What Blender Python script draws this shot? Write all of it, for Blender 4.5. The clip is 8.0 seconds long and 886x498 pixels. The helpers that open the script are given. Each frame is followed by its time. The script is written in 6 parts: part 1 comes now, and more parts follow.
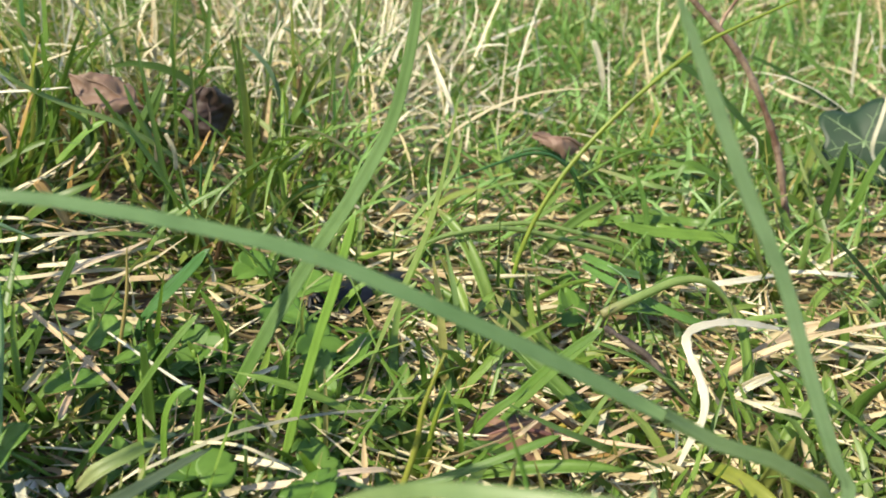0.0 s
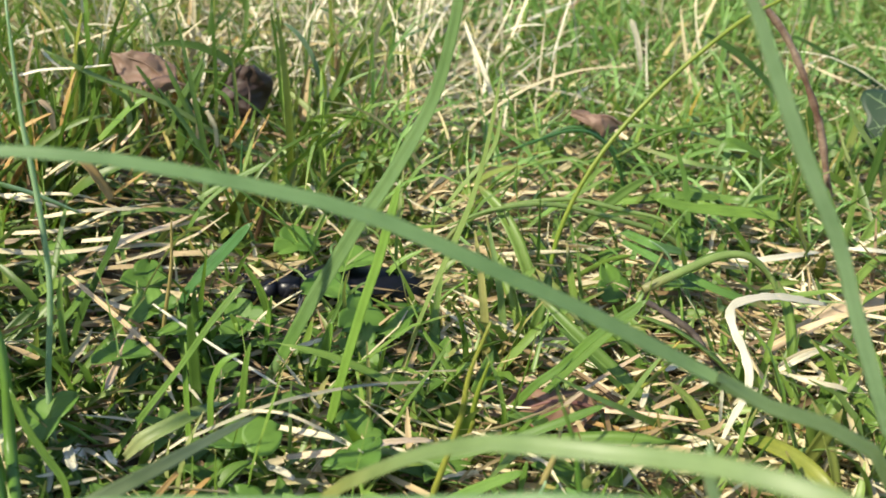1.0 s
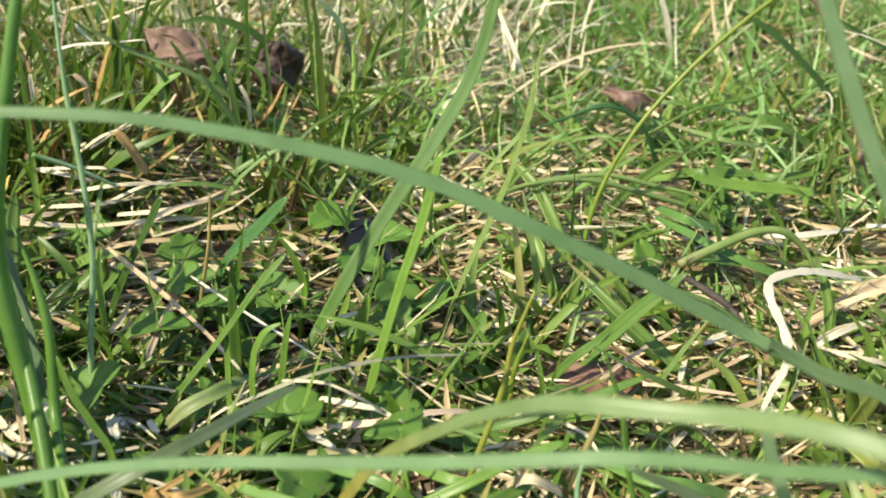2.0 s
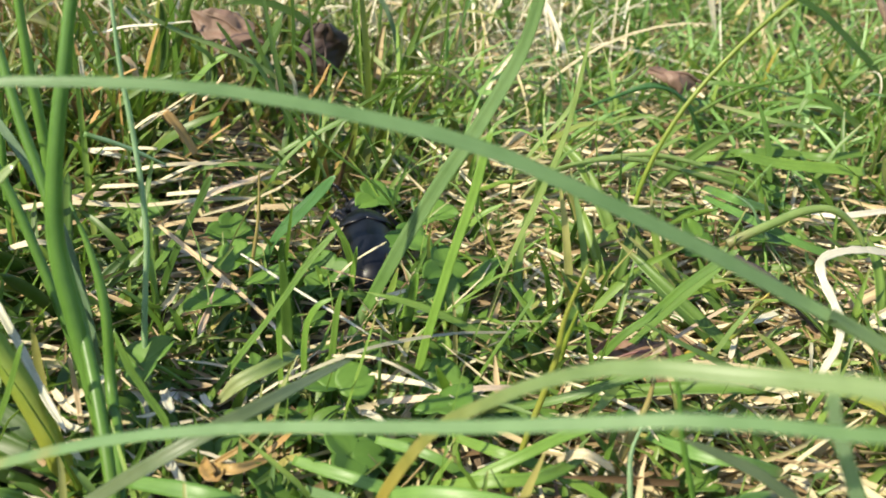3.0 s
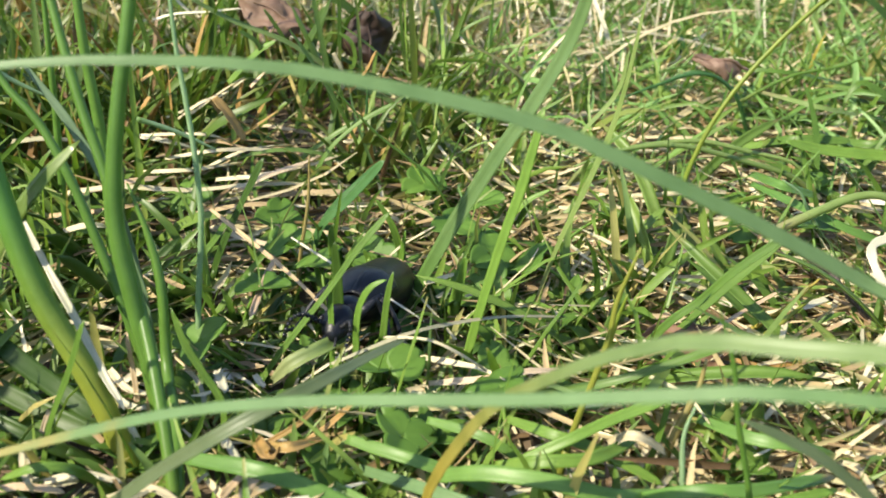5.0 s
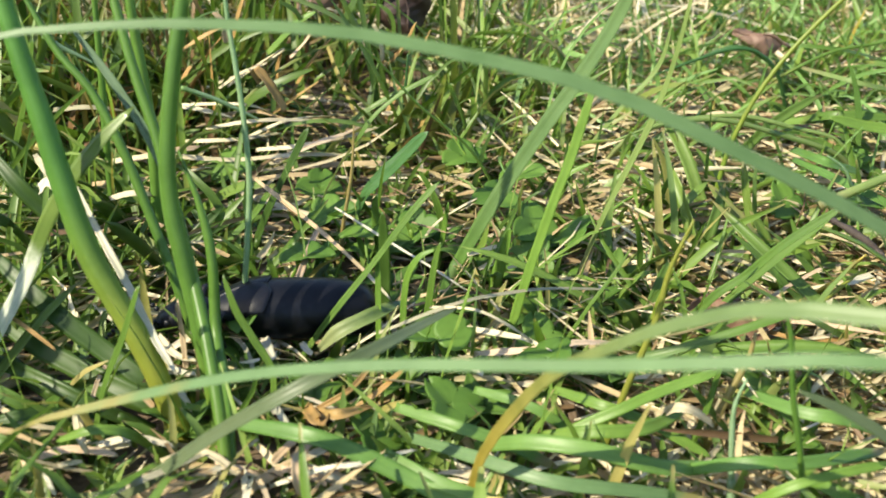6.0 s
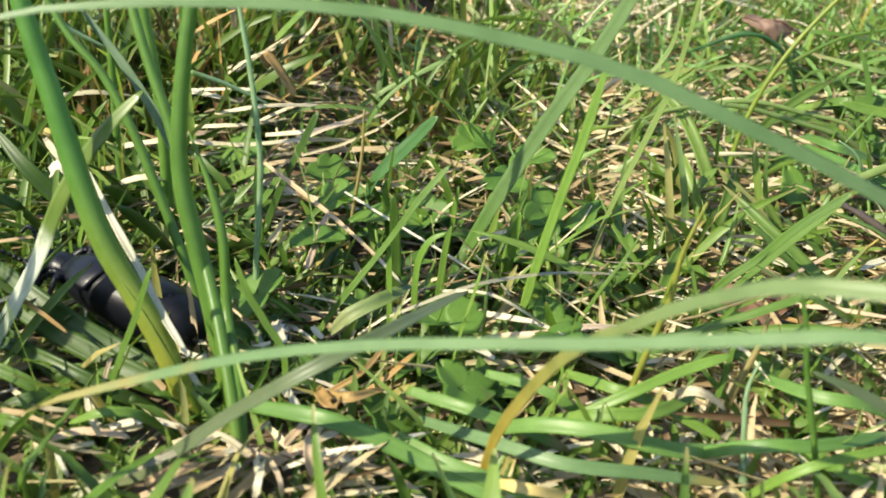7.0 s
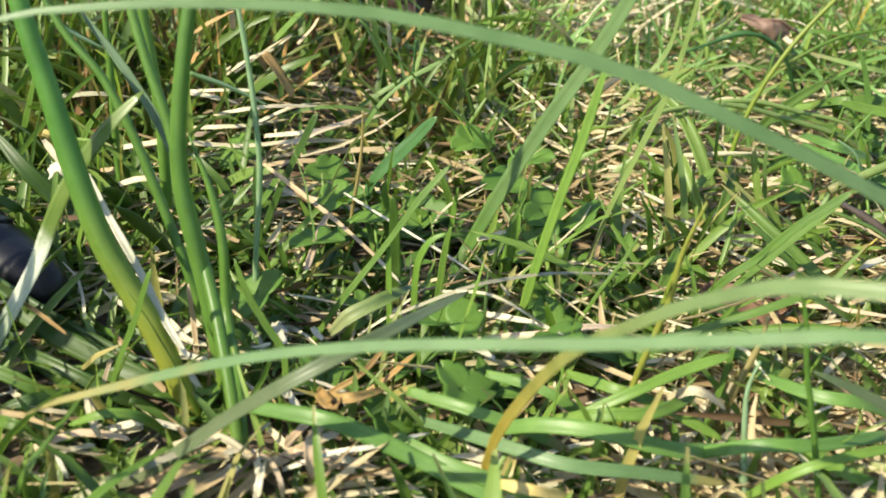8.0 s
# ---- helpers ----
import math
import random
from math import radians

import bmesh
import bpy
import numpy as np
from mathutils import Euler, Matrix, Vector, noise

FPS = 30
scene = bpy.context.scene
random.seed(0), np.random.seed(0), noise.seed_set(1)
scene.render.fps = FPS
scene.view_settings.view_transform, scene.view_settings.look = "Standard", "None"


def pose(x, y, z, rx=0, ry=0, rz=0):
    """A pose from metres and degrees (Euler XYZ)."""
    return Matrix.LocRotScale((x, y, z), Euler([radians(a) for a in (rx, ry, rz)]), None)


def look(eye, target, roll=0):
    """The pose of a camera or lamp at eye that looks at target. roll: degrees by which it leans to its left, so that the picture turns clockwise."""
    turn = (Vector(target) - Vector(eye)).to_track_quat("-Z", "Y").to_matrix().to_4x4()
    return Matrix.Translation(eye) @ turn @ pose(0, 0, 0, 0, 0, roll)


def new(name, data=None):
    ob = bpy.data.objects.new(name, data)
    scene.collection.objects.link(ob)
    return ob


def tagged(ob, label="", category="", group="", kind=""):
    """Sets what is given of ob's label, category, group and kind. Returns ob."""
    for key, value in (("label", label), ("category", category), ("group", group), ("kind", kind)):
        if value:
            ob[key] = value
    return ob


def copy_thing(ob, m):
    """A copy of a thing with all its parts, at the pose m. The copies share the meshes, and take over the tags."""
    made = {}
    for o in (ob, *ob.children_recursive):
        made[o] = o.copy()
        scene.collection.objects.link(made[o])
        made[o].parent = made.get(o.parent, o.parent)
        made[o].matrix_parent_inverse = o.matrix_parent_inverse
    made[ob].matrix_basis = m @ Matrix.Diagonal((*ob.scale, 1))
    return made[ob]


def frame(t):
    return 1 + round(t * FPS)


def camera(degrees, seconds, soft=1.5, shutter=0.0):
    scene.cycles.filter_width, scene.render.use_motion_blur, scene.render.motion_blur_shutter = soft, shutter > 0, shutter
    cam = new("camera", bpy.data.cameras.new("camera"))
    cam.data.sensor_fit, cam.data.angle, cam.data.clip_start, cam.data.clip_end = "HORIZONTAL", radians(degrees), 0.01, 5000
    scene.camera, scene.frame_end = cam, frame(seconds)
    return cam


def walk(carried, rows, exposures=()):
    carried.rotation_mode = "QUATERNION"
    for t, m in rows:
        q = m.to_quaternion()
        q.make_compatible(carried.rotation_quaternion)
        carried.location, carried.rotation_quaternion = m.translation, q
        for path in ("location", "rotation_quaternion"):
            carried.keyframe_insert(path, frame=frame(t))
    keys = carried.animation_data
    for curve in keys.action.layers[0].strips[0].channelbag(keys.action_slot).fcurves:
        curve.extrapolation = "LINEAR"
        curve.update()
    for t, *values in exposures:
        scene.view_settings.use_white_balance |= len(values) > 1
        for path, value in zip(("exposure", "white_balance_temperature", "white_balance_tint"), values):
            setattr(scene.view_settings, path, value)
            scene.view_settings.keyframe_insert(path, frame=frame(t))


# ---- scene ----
cam = camera(45.00, 8.0, soft=1.8)
PATH = [
    (0, (0.00394, -0.12489, 0.08749), (0.02389, 0.05498, 0.00234), 4.52),
    (0.5, (0.00338, -0.12516, 0.08678), (0.02082, 0.05480, 0.00128), 4.08),
    (1, (0.00224, -0.12583, 0.08528), (0.01674, 0.05355, -0.00196), 3.84),
    (1.5, (0.00105, -0.12609, 0.08467), (0.01458, 0.05247, -0.00438), 3.90),
    (2.8, (-0.00262, -0.12717, 0.08232), (0.00385, 0.05052, -0.00926), 2.90),
    (3, (-0.00260, -0.12728, 0.08228), (0.00267, 0.05014, -0.00988), 2.77),
    (3.5, (-0.00296, -0.12752, 0.08199), (0.00137, 0.04977, -0.01047), 2.62),
    (4, (-0.00372, -0.12799, 0.08181), (-0.00241, 0.04955, -0.01026), 2.21),
    (4.5, (-0.00389, -0.12820, 0.08164), (-0.00325, 0.04924, -0.01064), 2.05),
    (6, (-0.00863, -0.12927, 0.08071), (-0.01227, 0.04537, -0.01670), 2.31),
    (6.5, (-0.00987, -0.12907, 0.08009), (-0.01341, 0.04499, -0.01834), 2.28),
    (7, (-0.00948, -0.12952, 0.07974), (-0.01378, 0.04427, -0.01915), 2.28),
    (7.5, (-0.00949, -0.12963, 0.07938), (-0.01375, 0.04390, -0.01996), 2.31),
    (8, (-0.00966, -0.12949, 0.07976), (-0.01363, 0.04433, -0.01908), 2.15),
]
walk(cam, [(t, look(e, a, r)) for t, e, a, r in PATH], exposures=[(0, 0.74), (1.5, 0.75), (3, 0.83), (4.5, 0.85), (8, 0.86)])
cam.data.dof.use_dof = True
cam.data.dof.focus_distance = 0.157
cam.data.dof.aperture_fstop = 48.0

# ---- light ----
SUN_AZ, SUN_EL = radians(212), radians(43)   # towards the sun, from +x counter-clockwise
world = bpy.data.worlds.new("world")
scene.world = world
world.use_nodes = True
wn = world.node_tree.nodes
sky = wn.new("ShaderNodeTexSky")
sky.sky_type = "NISHITA"
sky.sun_disc = False
sky.sun_elevation = SUN_EL
sky.sun_rotation = radians(90) - SUN_AZ
wn["Background"].inputs["Strength"].default_value = 0.15
world.node_tree.links.new(sky.outputs["Color"], wn["Background"].inputs["Color"])
sun_dir = Vector((math.cos(SUN_EL) * math.cos(SUN_AZ), math.cos(SUN_EL) * math.sin(SUN_AZ), math.sin(SUN_EL)))
sun = new("sun", bpy.data.lights.new("sun", "SUN"))
sun.data.energy = 4.65
sun.data.angle = radians(0.53)
sun.data.color = (1.0, 0.915, 0.70)
sun.matrix_world = look(sun_dir * 3, (0, 0, 0))


# ---- materials ----
def nodes_of(name):
    mt = bpy.data.materials.new(name)
    mt.use_nodes = True
    nt = mt.node_tree
    return mt, nt, nt.nodes, nt.links, nt.nodes["Principled BSDF"], nt.nodes["Material Output"]


def mix(nt, fac, a, b, mode="MIX"):
    n = nt.nodes.new("ShaderNodeMix")
    n.data_type, n.blend_type = "RGBA", mode
    for key, value in ((0, fac), (6, a), (7, b)):
        if isinstance(value, bpy.types.NodeSocket):
            nt.links.new(value, n.inputs[key])
        elif isinstance(value, (int, float)):
            n.inputs[key].default_value = value
        else:
            n.inputs[key].default_value = (*value, 1)
    return n.outputs[2]


def ranged(nt, value, a, b, lo=0.0, hi=1.0):
    n = nt.nodes.new("ShaderNodeMapRange")
    n.interpolation_type = "SMOOTHSTEP"
    nt.links.new(value, n.inputs[0])
    for key, v in zip((1, 2, 3, 4), (a, b, lo, hi)):
        n.inputs[key].default_value = v
    return n.outputs[0]


def noise_of(nt, scale, detail=3.0, coords="Object", rough=0.55):
    tc = nt.nodes.new("ShaderNodeTexCoord")
    n = nt.nodes.new("ShaderNodeTexNoise")
    n.inputs["Scale"].default_value, n.inputs["Detail"].default_value, n.inputs["Roughness"].default_value = scale, detail, rough
    nt.links.new(tc.outputs[coords], n.inputs["Vector"])
    return n.outputs["Fac"]


def bumped(nt, bsdf, height, strength, distance=0.0002):
    n = nt.nodes.new("ShaderNodeBump")
    n.inputs["Strength"].default_value, n.inputs["Distance"].default_value = strength, distance
    nt.links.new(height, n.inputs["Height"])
    nt.links.new(n.outputs["Normal"], bsdf.inputs["Normal"])
    return n.outputs["Normal"]


def leaf_material(name, colours, base=None, tip=None, island=False, rough=0.42, through_light=0.35, veins=9, tip_from=0.8, base_to=0.25):
    """Blade or leaf: colours spread at random over pieces, parallel veins, a different base and tip, light shining through."""
    mt, nt, nodes, links, bsdf, out = nodes_of(name)
    if island:
        rnd = nodes.new("ShaderNodeNewGeometry").outputs["Random Per Island"]
    else:
        rnd = nodes.new("ShaderNodeObjectInfo").outputs["Random"]
    ramp = nodes.new("ShaderNodeValToRGB")
    els = ramp.color_ramp.elements
    while len(els) < len(colours):
        els.new(0.5)
    for i, c in enumerate(colours):
        els[i].position, els[i].color = i / max(1, len(colours) - 1), (*c, 1)
    links.new(rnd, ramp.inputs["Fac"])
    col = ramp.outputs["Color"]
    uv = nodes.new("ShaderNodeUVMap")
    sep = nodes.new("ShaderNodeSeparateXYZ")
    links.new(uv.outputs["UV"], sep.inputs[0])
    u, v = sep.outputs[0], sep.outputs[1]
    blotch = noise_of(nt, 260.0, 3.0)
    if base:
        col = mix(nt, ranged(nt, v, 0.0, base_to, 1.0, 0.0), col, base)
    if tip:
        add = nodes.new("ShaderNodeMath")
        add.operation = "MULTIPLY_ADD"
        links.new(blotch, add.inputs[0])
        add.inputs[1].default_value = 0.25
        links.new(v, add.inputs[2])
        col = mix(nt, ranged(nt, add.outputs[0], tip_from + 0.08, tip_from + 0.2), col, tip)
    wave = nodes.new("ShaderNodeMath")
    wave.operation = "MULTIPLY"
    links.new(u, wave.inputs[0])
    wave.inputs[1].default_value = veins * 6.283
    sine = nodes.new("ShaderNodeMath")
    sine.operation = "SINE"
    links.new(wave.outputs[0], sine.inputs[0])
    vein = ranged(nt, sine.outputs[0], -1.0, 1.0, 0.0, 1.0)
    col = mix(nt, ranged(nt, vein, 0.5, 1.0, 0.0, 0.05), col, mix(nt, 1.0, col, (1.35, 1.25, 1.3), "MULTIPLY"))
    col = mix(nt, ranged(nt, blotch, 0.35, 0.75, 0.0, 0.6), col, mix(nt, 1.0, col, (0.62, 0.70, 0.60), "MULTIPLY"))
    long_way = nodes.new("ShaderNodeMapping")
    long_way.inputs["Scale"].default_value = (7.0, 1.6, 1.0)
    links.new(uv.outputs["UV"], long_way.inputs["Vector"])
    streak = nodes.new("ShaderNodeTexNoise")
    streak.noise_dimensions = "4D"
    streak.inputs["Scale"].default_value, streak.inputs["Detail"].default_value = 1.0, 3.0
    links.new(long_way.outputs["Vector"], streak.inputs["Vector"])
    shift = nodes.new("ShaderNodeMath")
    shift.operation = "MULTIPLY"
    links.new(rnd, shift.inputs[0])
    shift.inputs[1].default_value = 60.0
    links.new(shift.outputs[0], streak.inputs["W"])
    col = mix(nt, ranged(nt, streak.outputs["Fac"], 0.45, 0.70, 0.0, 0.38), col, mix(nt, 1.0, col, (0.66, 0.72, 0.62), "MULTIPLY"))
    col = mix(nt, ranged(nt, streak.outputs["Fac"], 0.25, 0.42, 0.32, 0.0), col, mix(nt, 1.0, col, (1.30, 1.22, 1.20), "MULTIPLY"))
    speck = noise_of(nt, 2200.0, 2.0)
    col = mix(nt, ranged(nt, speck, 0.66, 0.72, 0.0, 0.35), col, mix(nt, 1.0, col, (1.5, 1.25, 0.9), "MULTIPLY"))
    links.new(col, bsdf.inputs["Base Color"])
    bsdf.inputs["Roughness"].default_value = rough
    bsdf.inputs["Specular IOR Level"].default_value = 0.45
    normal = bumped(nt, bsdf, vein, 0.08, 0.00002)
    tr = nodes.new("ShaderNodeBsdfTranslucent")
    links.new(mix(nt, 1.0, col, (1.15, 1.25, 0.55), "MULTIPLY"), tr.inputs["Color"])
    links.new(normal, tr.inputs["Normal"])
    ms = nodes.new("ShaderNodeMixShader")
    ms.inputs[0].default_value = through_light
    links.new(bsdf.outputs[0], ms.inputs[1])
    links.new(tr.outputs[0], ms.inputs[2])
    links.new(ms.outputs[0], out.inputs["Surface"])
    return mt


G = {
    "green": leaf_material("blade_green", [(0.105, 0.200, 0.030), (0.145, 0.250, 0.045)], base=(0.220, 0.270, 0.064)),
    "tube": leaf_material("blade_tube", [(0.104, 0.220, 0.040), (0.142, 0.270, 0.048)], base=(0.200, 0.320, 0.048), rough=0.38),
    "yellowlow": leaf_material("blade_yellow_foot", [(0.100, 0.250, 0.048), (0.120, 0.280, 0.048)], base=(0.36, 0.37, 0.055), base_to=0.6),
    "yellowbase": leaf_material("blade_orange_foot", [(0.200, 0.280, 0.105), (0.212, 0.292, 0.115)], base=(0.40, 0.295, 0.045), base_to=0.42),
    "arch": leaf_material("blade_arch", [(0.140, 0.242, 0.094), (0.155, 0.256, 0.102)], base=(0.175, 0.225, 0.088), base_to=0.6, rough=0.36),
    "browntip": leaf_material("blade_brown_tip", [(0.165, 0.275, 0.110), (0.175, 0.285, 0.115)], tip=(0.40, 0.35, 0.13), tip_from=0.88),
    "wide": leaf_material("blade_wide", [(0.135, 0.225, 0.075), (0.150, 0.245, 0.085)], base=(0.12, 0.24, 0.04), veins=12),
    "light": leaf_material("blade_light", [(0.155, 0.285, 0.044), (0.200, 0.330, 0.056)], base=(0.210, 0.330, 0.064)),
    "bluepale": leaf_material("blade_pale", [(0.140, 0.280, 0.060), (0.190, 0.330, 0.076)], tip=(0.400, 0.330, 0.180), tip_from=0.9, veins=12),
    "dull": leaf_material("blade_dull", [(0.220, 0.310, 0.096), (0.260, 0.340, 0.104)], base=(0.320, 0.300, 0.140)),
    "blue": leaf_material("blade_blue", [(0.055, 0.150, 0.044), (0.085, 0.200, 0.056)]),
    # Dark green; for the low fan blades it also paints in their shade.
    "dark": leaf_material("blade_dark", [(0.049, 0.105, 0.018), (0.082, 0.150, 0.026)], base=(0.120, 0.140, 0.040)),
    # Sun sheen is painted in here as a paler green than the other blades.
    "pale": leaf_material("blade_sheen_pale", [(0.285, 0.420, 0.225), (0.305, 0.440, 0.255)], base=(0.210, 0.340, 0.110)),
    # The white middle is the sun's glint, painted between green foot and tip.
    "glint_white": leaf_material("blade_glint_white", [(0.70, 0.72, 0.62), (0.72, 0.74, 0.64)], base=(0.13, 0.25, 0.04), tip=(0.17, 0.25, 0.06), rough=0.25, tip_from=0.50, base_to=0.42),
    "ygreen": leaf_material("stem_yellow_green", [(0.220, 0.290, 0.036), (0.300, 0.300, 0.055)], base=(0.200, 0.320, 0.040)),
    "yellow": leaf_material("blade_yellow", [(0.400, 0.330, 0.050), (0.460, 0.360, 0.070)]),
    "dusty": leaf_material("blade_dusty", [(0.165, 0.250, 0.140), (0.180, 0.270, 0.155)], base=(0.12, 0.24, 0.05)),
    "greyed": leaf_material("blade_greyed", [(0.130, 0.175, 0.080), (0.155, 0.195, 0.095)], base=(0.19, 0.19, 0.09)),
    "dry": leaf_material("stem_dry", [(0.330, 0.280, 0.100), (0.380, 0.300, 0.120)], base=(0.300, 0.360, 0.080)),
}
STRAW = {
    "white": leaf_material("straw_white", [(0.620, 0.560, 0.430), (0.740, 0.680, 0.550)], rough=0.5, through_light=0.2, veins=6),
    "cream": leaf_material("straw_cream", [(0.620, 0.520, 0.340), (0.740, 0.650, 0.470)], rough=0.5, through_light=0.2, veins=6),
    "tan": leaf_material("straw_tan", [(0.500, 0.350, 0.190), (0.600, 0.450, 0.270)], tip=(0.700, 0.620, 0.450), rough=0.5, through_light=0.15, veins=6),
    "pink": leaf_material("straw_pink", [(0.600, 0.420, 0.270), (0.700, 0.540, 0.380)], rough=0.5, through_light=0.15, veins=6),
    "grey": leaf_material("straw_grey", [(0.360, 0.330, 0.220), (0.440, 0.400, 0.280)], rough=0.55, through_light=0.15, veins=6),
    "orange": leaf_material("straw_orange", [(0.420, 0.250, 0.090), (0.500, 0.320, 0.120)], rough=0.5, through_light=0.25, veins=6),
    "yellow": leaf_material("straw_yellow", [(0.660, 0.500, 0.160), (0.700, 0.540, 0.200)], rough=0.5, through_light=0.2, veins=6),
}
TURF = leaf_material("turf_blades", [(0.082, 0.150, 0.024), (0.134, 0.230, 0.040), (0.185, 0.290, 0.052), (0.240, 0.340, 0.076), (0.158, 0.260, 0.084), (0.469, 0.380, 0.130)],
                     base=(0.260, 0.270, 0.080), tip=(0.340, 0.300, 0.120), tip_from=0.93, island=True, veins=4)
FALLEN = leaf_material("fallen_blades", [(0.076, 0.145, 0.024), (0.120, 0.210, 0.036), (0.164, 0.260, 0.048), (0.207, 0.300, 0.072)], base=(0.240, 0.250, 0.072), island=True, veins=5)
# Lighter copy of the turf greens: full sun mixed into the base colours.
SUN_TINTED = leaf_material("sun_tinted_blades", [(0.122, 0.220, 0.054), (0.172, 0.310, 0.080), (0.225, 0.380, 0.112), (0.250, 0.400, 0.138)], base=(0.280, 0.290, 0.088), island=True, veins=4)
THATCH = leaf_material("thatch_pieces", [(0.150, 0.090, 0.050), (0.320, 0.220, 0.110), (0.470, 0.350, 0.190), (0.600, 0.490, 0.300), (0.780, 0.680, 0.500), (0.400, 0.340, 0.140)],
                       island=True, rough=0.55, through_light=0.15, veins=4)
# Darker copy of the turf greens, with shade mixed into the colours.
SHADE_GREEN = leaf_material("shade_green_blades", [(0.060, 0.115, 0.024), (0.098, 0.165, 0.028), (0.136, 0.215, 0.040), (0.174, 0.190, 0.040)], base=(0.200, 0.200, 0.070), island=True, veins=7)
BLEACHED = leaf_material("bleached_straw", [(0.420, 0.350, 0.220), (0.560, 0.490, 0.360), (0.720, 0.660, 0.540)], island=True, rough=0.55, through_light=0.15, veins=3)
RUSTY = leaf_material("rusty_stalk", [(0.110, 0.065, 0.040), (0.210, 0.120, 0.050), (0.360, 0.210, 0.070), (0.360, 0.270, 0.090)], island=True, rough=0.55, through_light=0.2, veins=3)
CLOVER = leaf_material("clover_green", [(0.105, 0.220, 0.035), (0.165, 0.300, 0.050)], rough=0.5, through_light=0.42, veins=5)
WEED = leaf_material("weed_green", [(0.095, 0.190, 0.030), (0.150, 0.270, 0.045)], rough=0.5, through_light=0.40, veins=5)
MATTED = leaf_material("matted_straw", [(0.200, 0.130, 0.070), (0.300, 0.210, 0.110), (0.440, 0.330, 0.190), (0.660, 0.550, 0.380), (0.400, 0.340, 0.160)], rough=0.5, through_light=0.15, veins=4)
TUFT = {
    "dark": leaf_material("tuft_dark", [(0.055, 0.110, 0.022), (0.087, 0.155, 0.027), (0.120, 0.200, 0.036)], base=(0.180, 0.190, 0.056), veins=7),
    "fresh": leaf_material("tuft_fresh", [(0.109, 0.200, 0.036), (0.164, 0.270, 0.048), (0.207, 0.310, 0.068)], base=(0.220, 0.270, 0.064), veins=7),
    "mixed": leaf_material("tuft_mixed", [(0.098, 0.180, 0.032), (0.164, 0.260, 0.048), (0.185, 0.280, 0.056), (0.240, 0.280, 0.070)], base=(0.260, 0.250, 0.100), tip=(0.300, 0.260, 0.100), tip_from=0.93, veins=7),
}
DEAD = leaf_material("dead_leaf", [(0.200, 0.120, 0.085), (0.260, 0.165, 0.120)], rough=0.6, through_light=0.12, veins=7)
DEAD_DARK = leaf_material("dead_leaf_dark", [(0.032, 0.018, 0.014), (0.060, 0.034, 0.026)], rough=0.6, through_light=0.08, veins=7)
DEAD_PURPLE = leaf_material("dead_leaf_purple", [(0.165, 0.072, 0.066), (0.240, 0.150, 0.070)], rough=0.6, through_light=0.10, veins=7)
CURLED = leaf_material("curled_leaf", [(0.170, 0.250, 0.080), (0.190, 0.270, 0.088)], base=(0.300, 0.330, 0.150), tip=(0.120, 0.200, 0.104), rough=0.5, through_light=0.3, base_to=0.6)


def plain(name, colour, other, scale, rough, bump, metal=0.0, coat=0.0, distance=0.0002, gloss=0.5):
    mt, nt, nodes, links, bsdf, out = nodes_of(name)
    a, b = noise_of(nt, scale, 5.0), noise_of(nt, scale * 7, 3.0)
    col = mix(nt, ranged(nt, a, 0.35, 0.65), colour, other)
    col = mix(nt, ranged(nt, b, 0.4, 0.7, 0.0, 0.5), col, mix(nt, 1.0, col, (0.55, 0.5, 0.5), "MULTIPLY"))
    links.new(col, bsdf.inputs["Base Color"])
    links.new(ranged(nt, b, 0.2, 0.8, rough - 0.08, rough + 0.08), bsdf.inputs["Roughness"])
    bsdf.inputs["Metallic"].default_value = metal
    bsdf.inputs["Coat Weight"].default_value = coat
    bsdf.inputs["Coat Roughness"].default_value = 0.15
    bsdf.inputs["Specular IOR Level"].default_value = gloss
    bumped(nt, bsdf, b, bump, distance)
    return mt


def soil_material():
    """Crumbly soil, with the mottled green of the meadow taking over where single blades end."""
    mt, nt, nodes, links, bsdf, out = nodes_of("soil")
    fine, mid, wide = noise_of(nt, 1300.0, 4.0), noise_of(nt, 180.0, 5.0), noise_of(nt, 2.2, 6.0)
    col = mix(nt, ranged(nt, mid, 0.35, 0.65), (0.075, 0.052, 0.032), (0.17, 0.12, 0.075))
    col = mix(nt, ranged(nt, fine, 0.4, 0.7, 0.0, 0.5), col, (0.035, 0.024, 0.016))
    meadow = mix(nt, ranged(nt, wide, 0.35, 0.65), (0.075, 0.14, 0.035), (0.16, 0.19, 0.07))
    meadow = mix(nt, ranged(nt, noise_of(nt, 40.0, 5.0), 0.45, 0.7, 0.0, 0.6), meadow, (0.28, 0.24, 0.12))
    tc = nodes.new("ShaderNodeTexCoord")
    far = nodes.new("ShaderNodeVectorMath")
    far.operation = "LENGTH"
    links.new(tc.outputs["Object"], far.inputs[0])
    col = mix(nt, ranged(nt, far.outputs["Value"], 0.28, 0.75), col, meadow)
    links.new(col, bsdf.inputs["Base Color"])
    bsdf.inputs["Roughness"].default_value = 0.92
    bumped(nt, bsdf, mid, 0.9, 0.001)
    return mt


SOIL = soil_material()
BARK = plain("twig_bark", (0.13, 0.065, 0.04), (0.34, 0.24, 0.17), 260.0, 0.7, 0.9)
STICK = plain("dark_stick", (0.045, 0.032, 0.026), (0.085, 0.065, 0.05), 500.0, 0.7, 0.8)
STONE = plain("pale_stone", (0.45, 0.43, 0.40), (0.60, 0.58, 0.55), 300.0, 0.8, 0.6)
SEED = plain("pale_seed", (0.70, 0.60, 0.50), (0.80, 0.74, 0.66), 400.0, 0.5, 0.3)
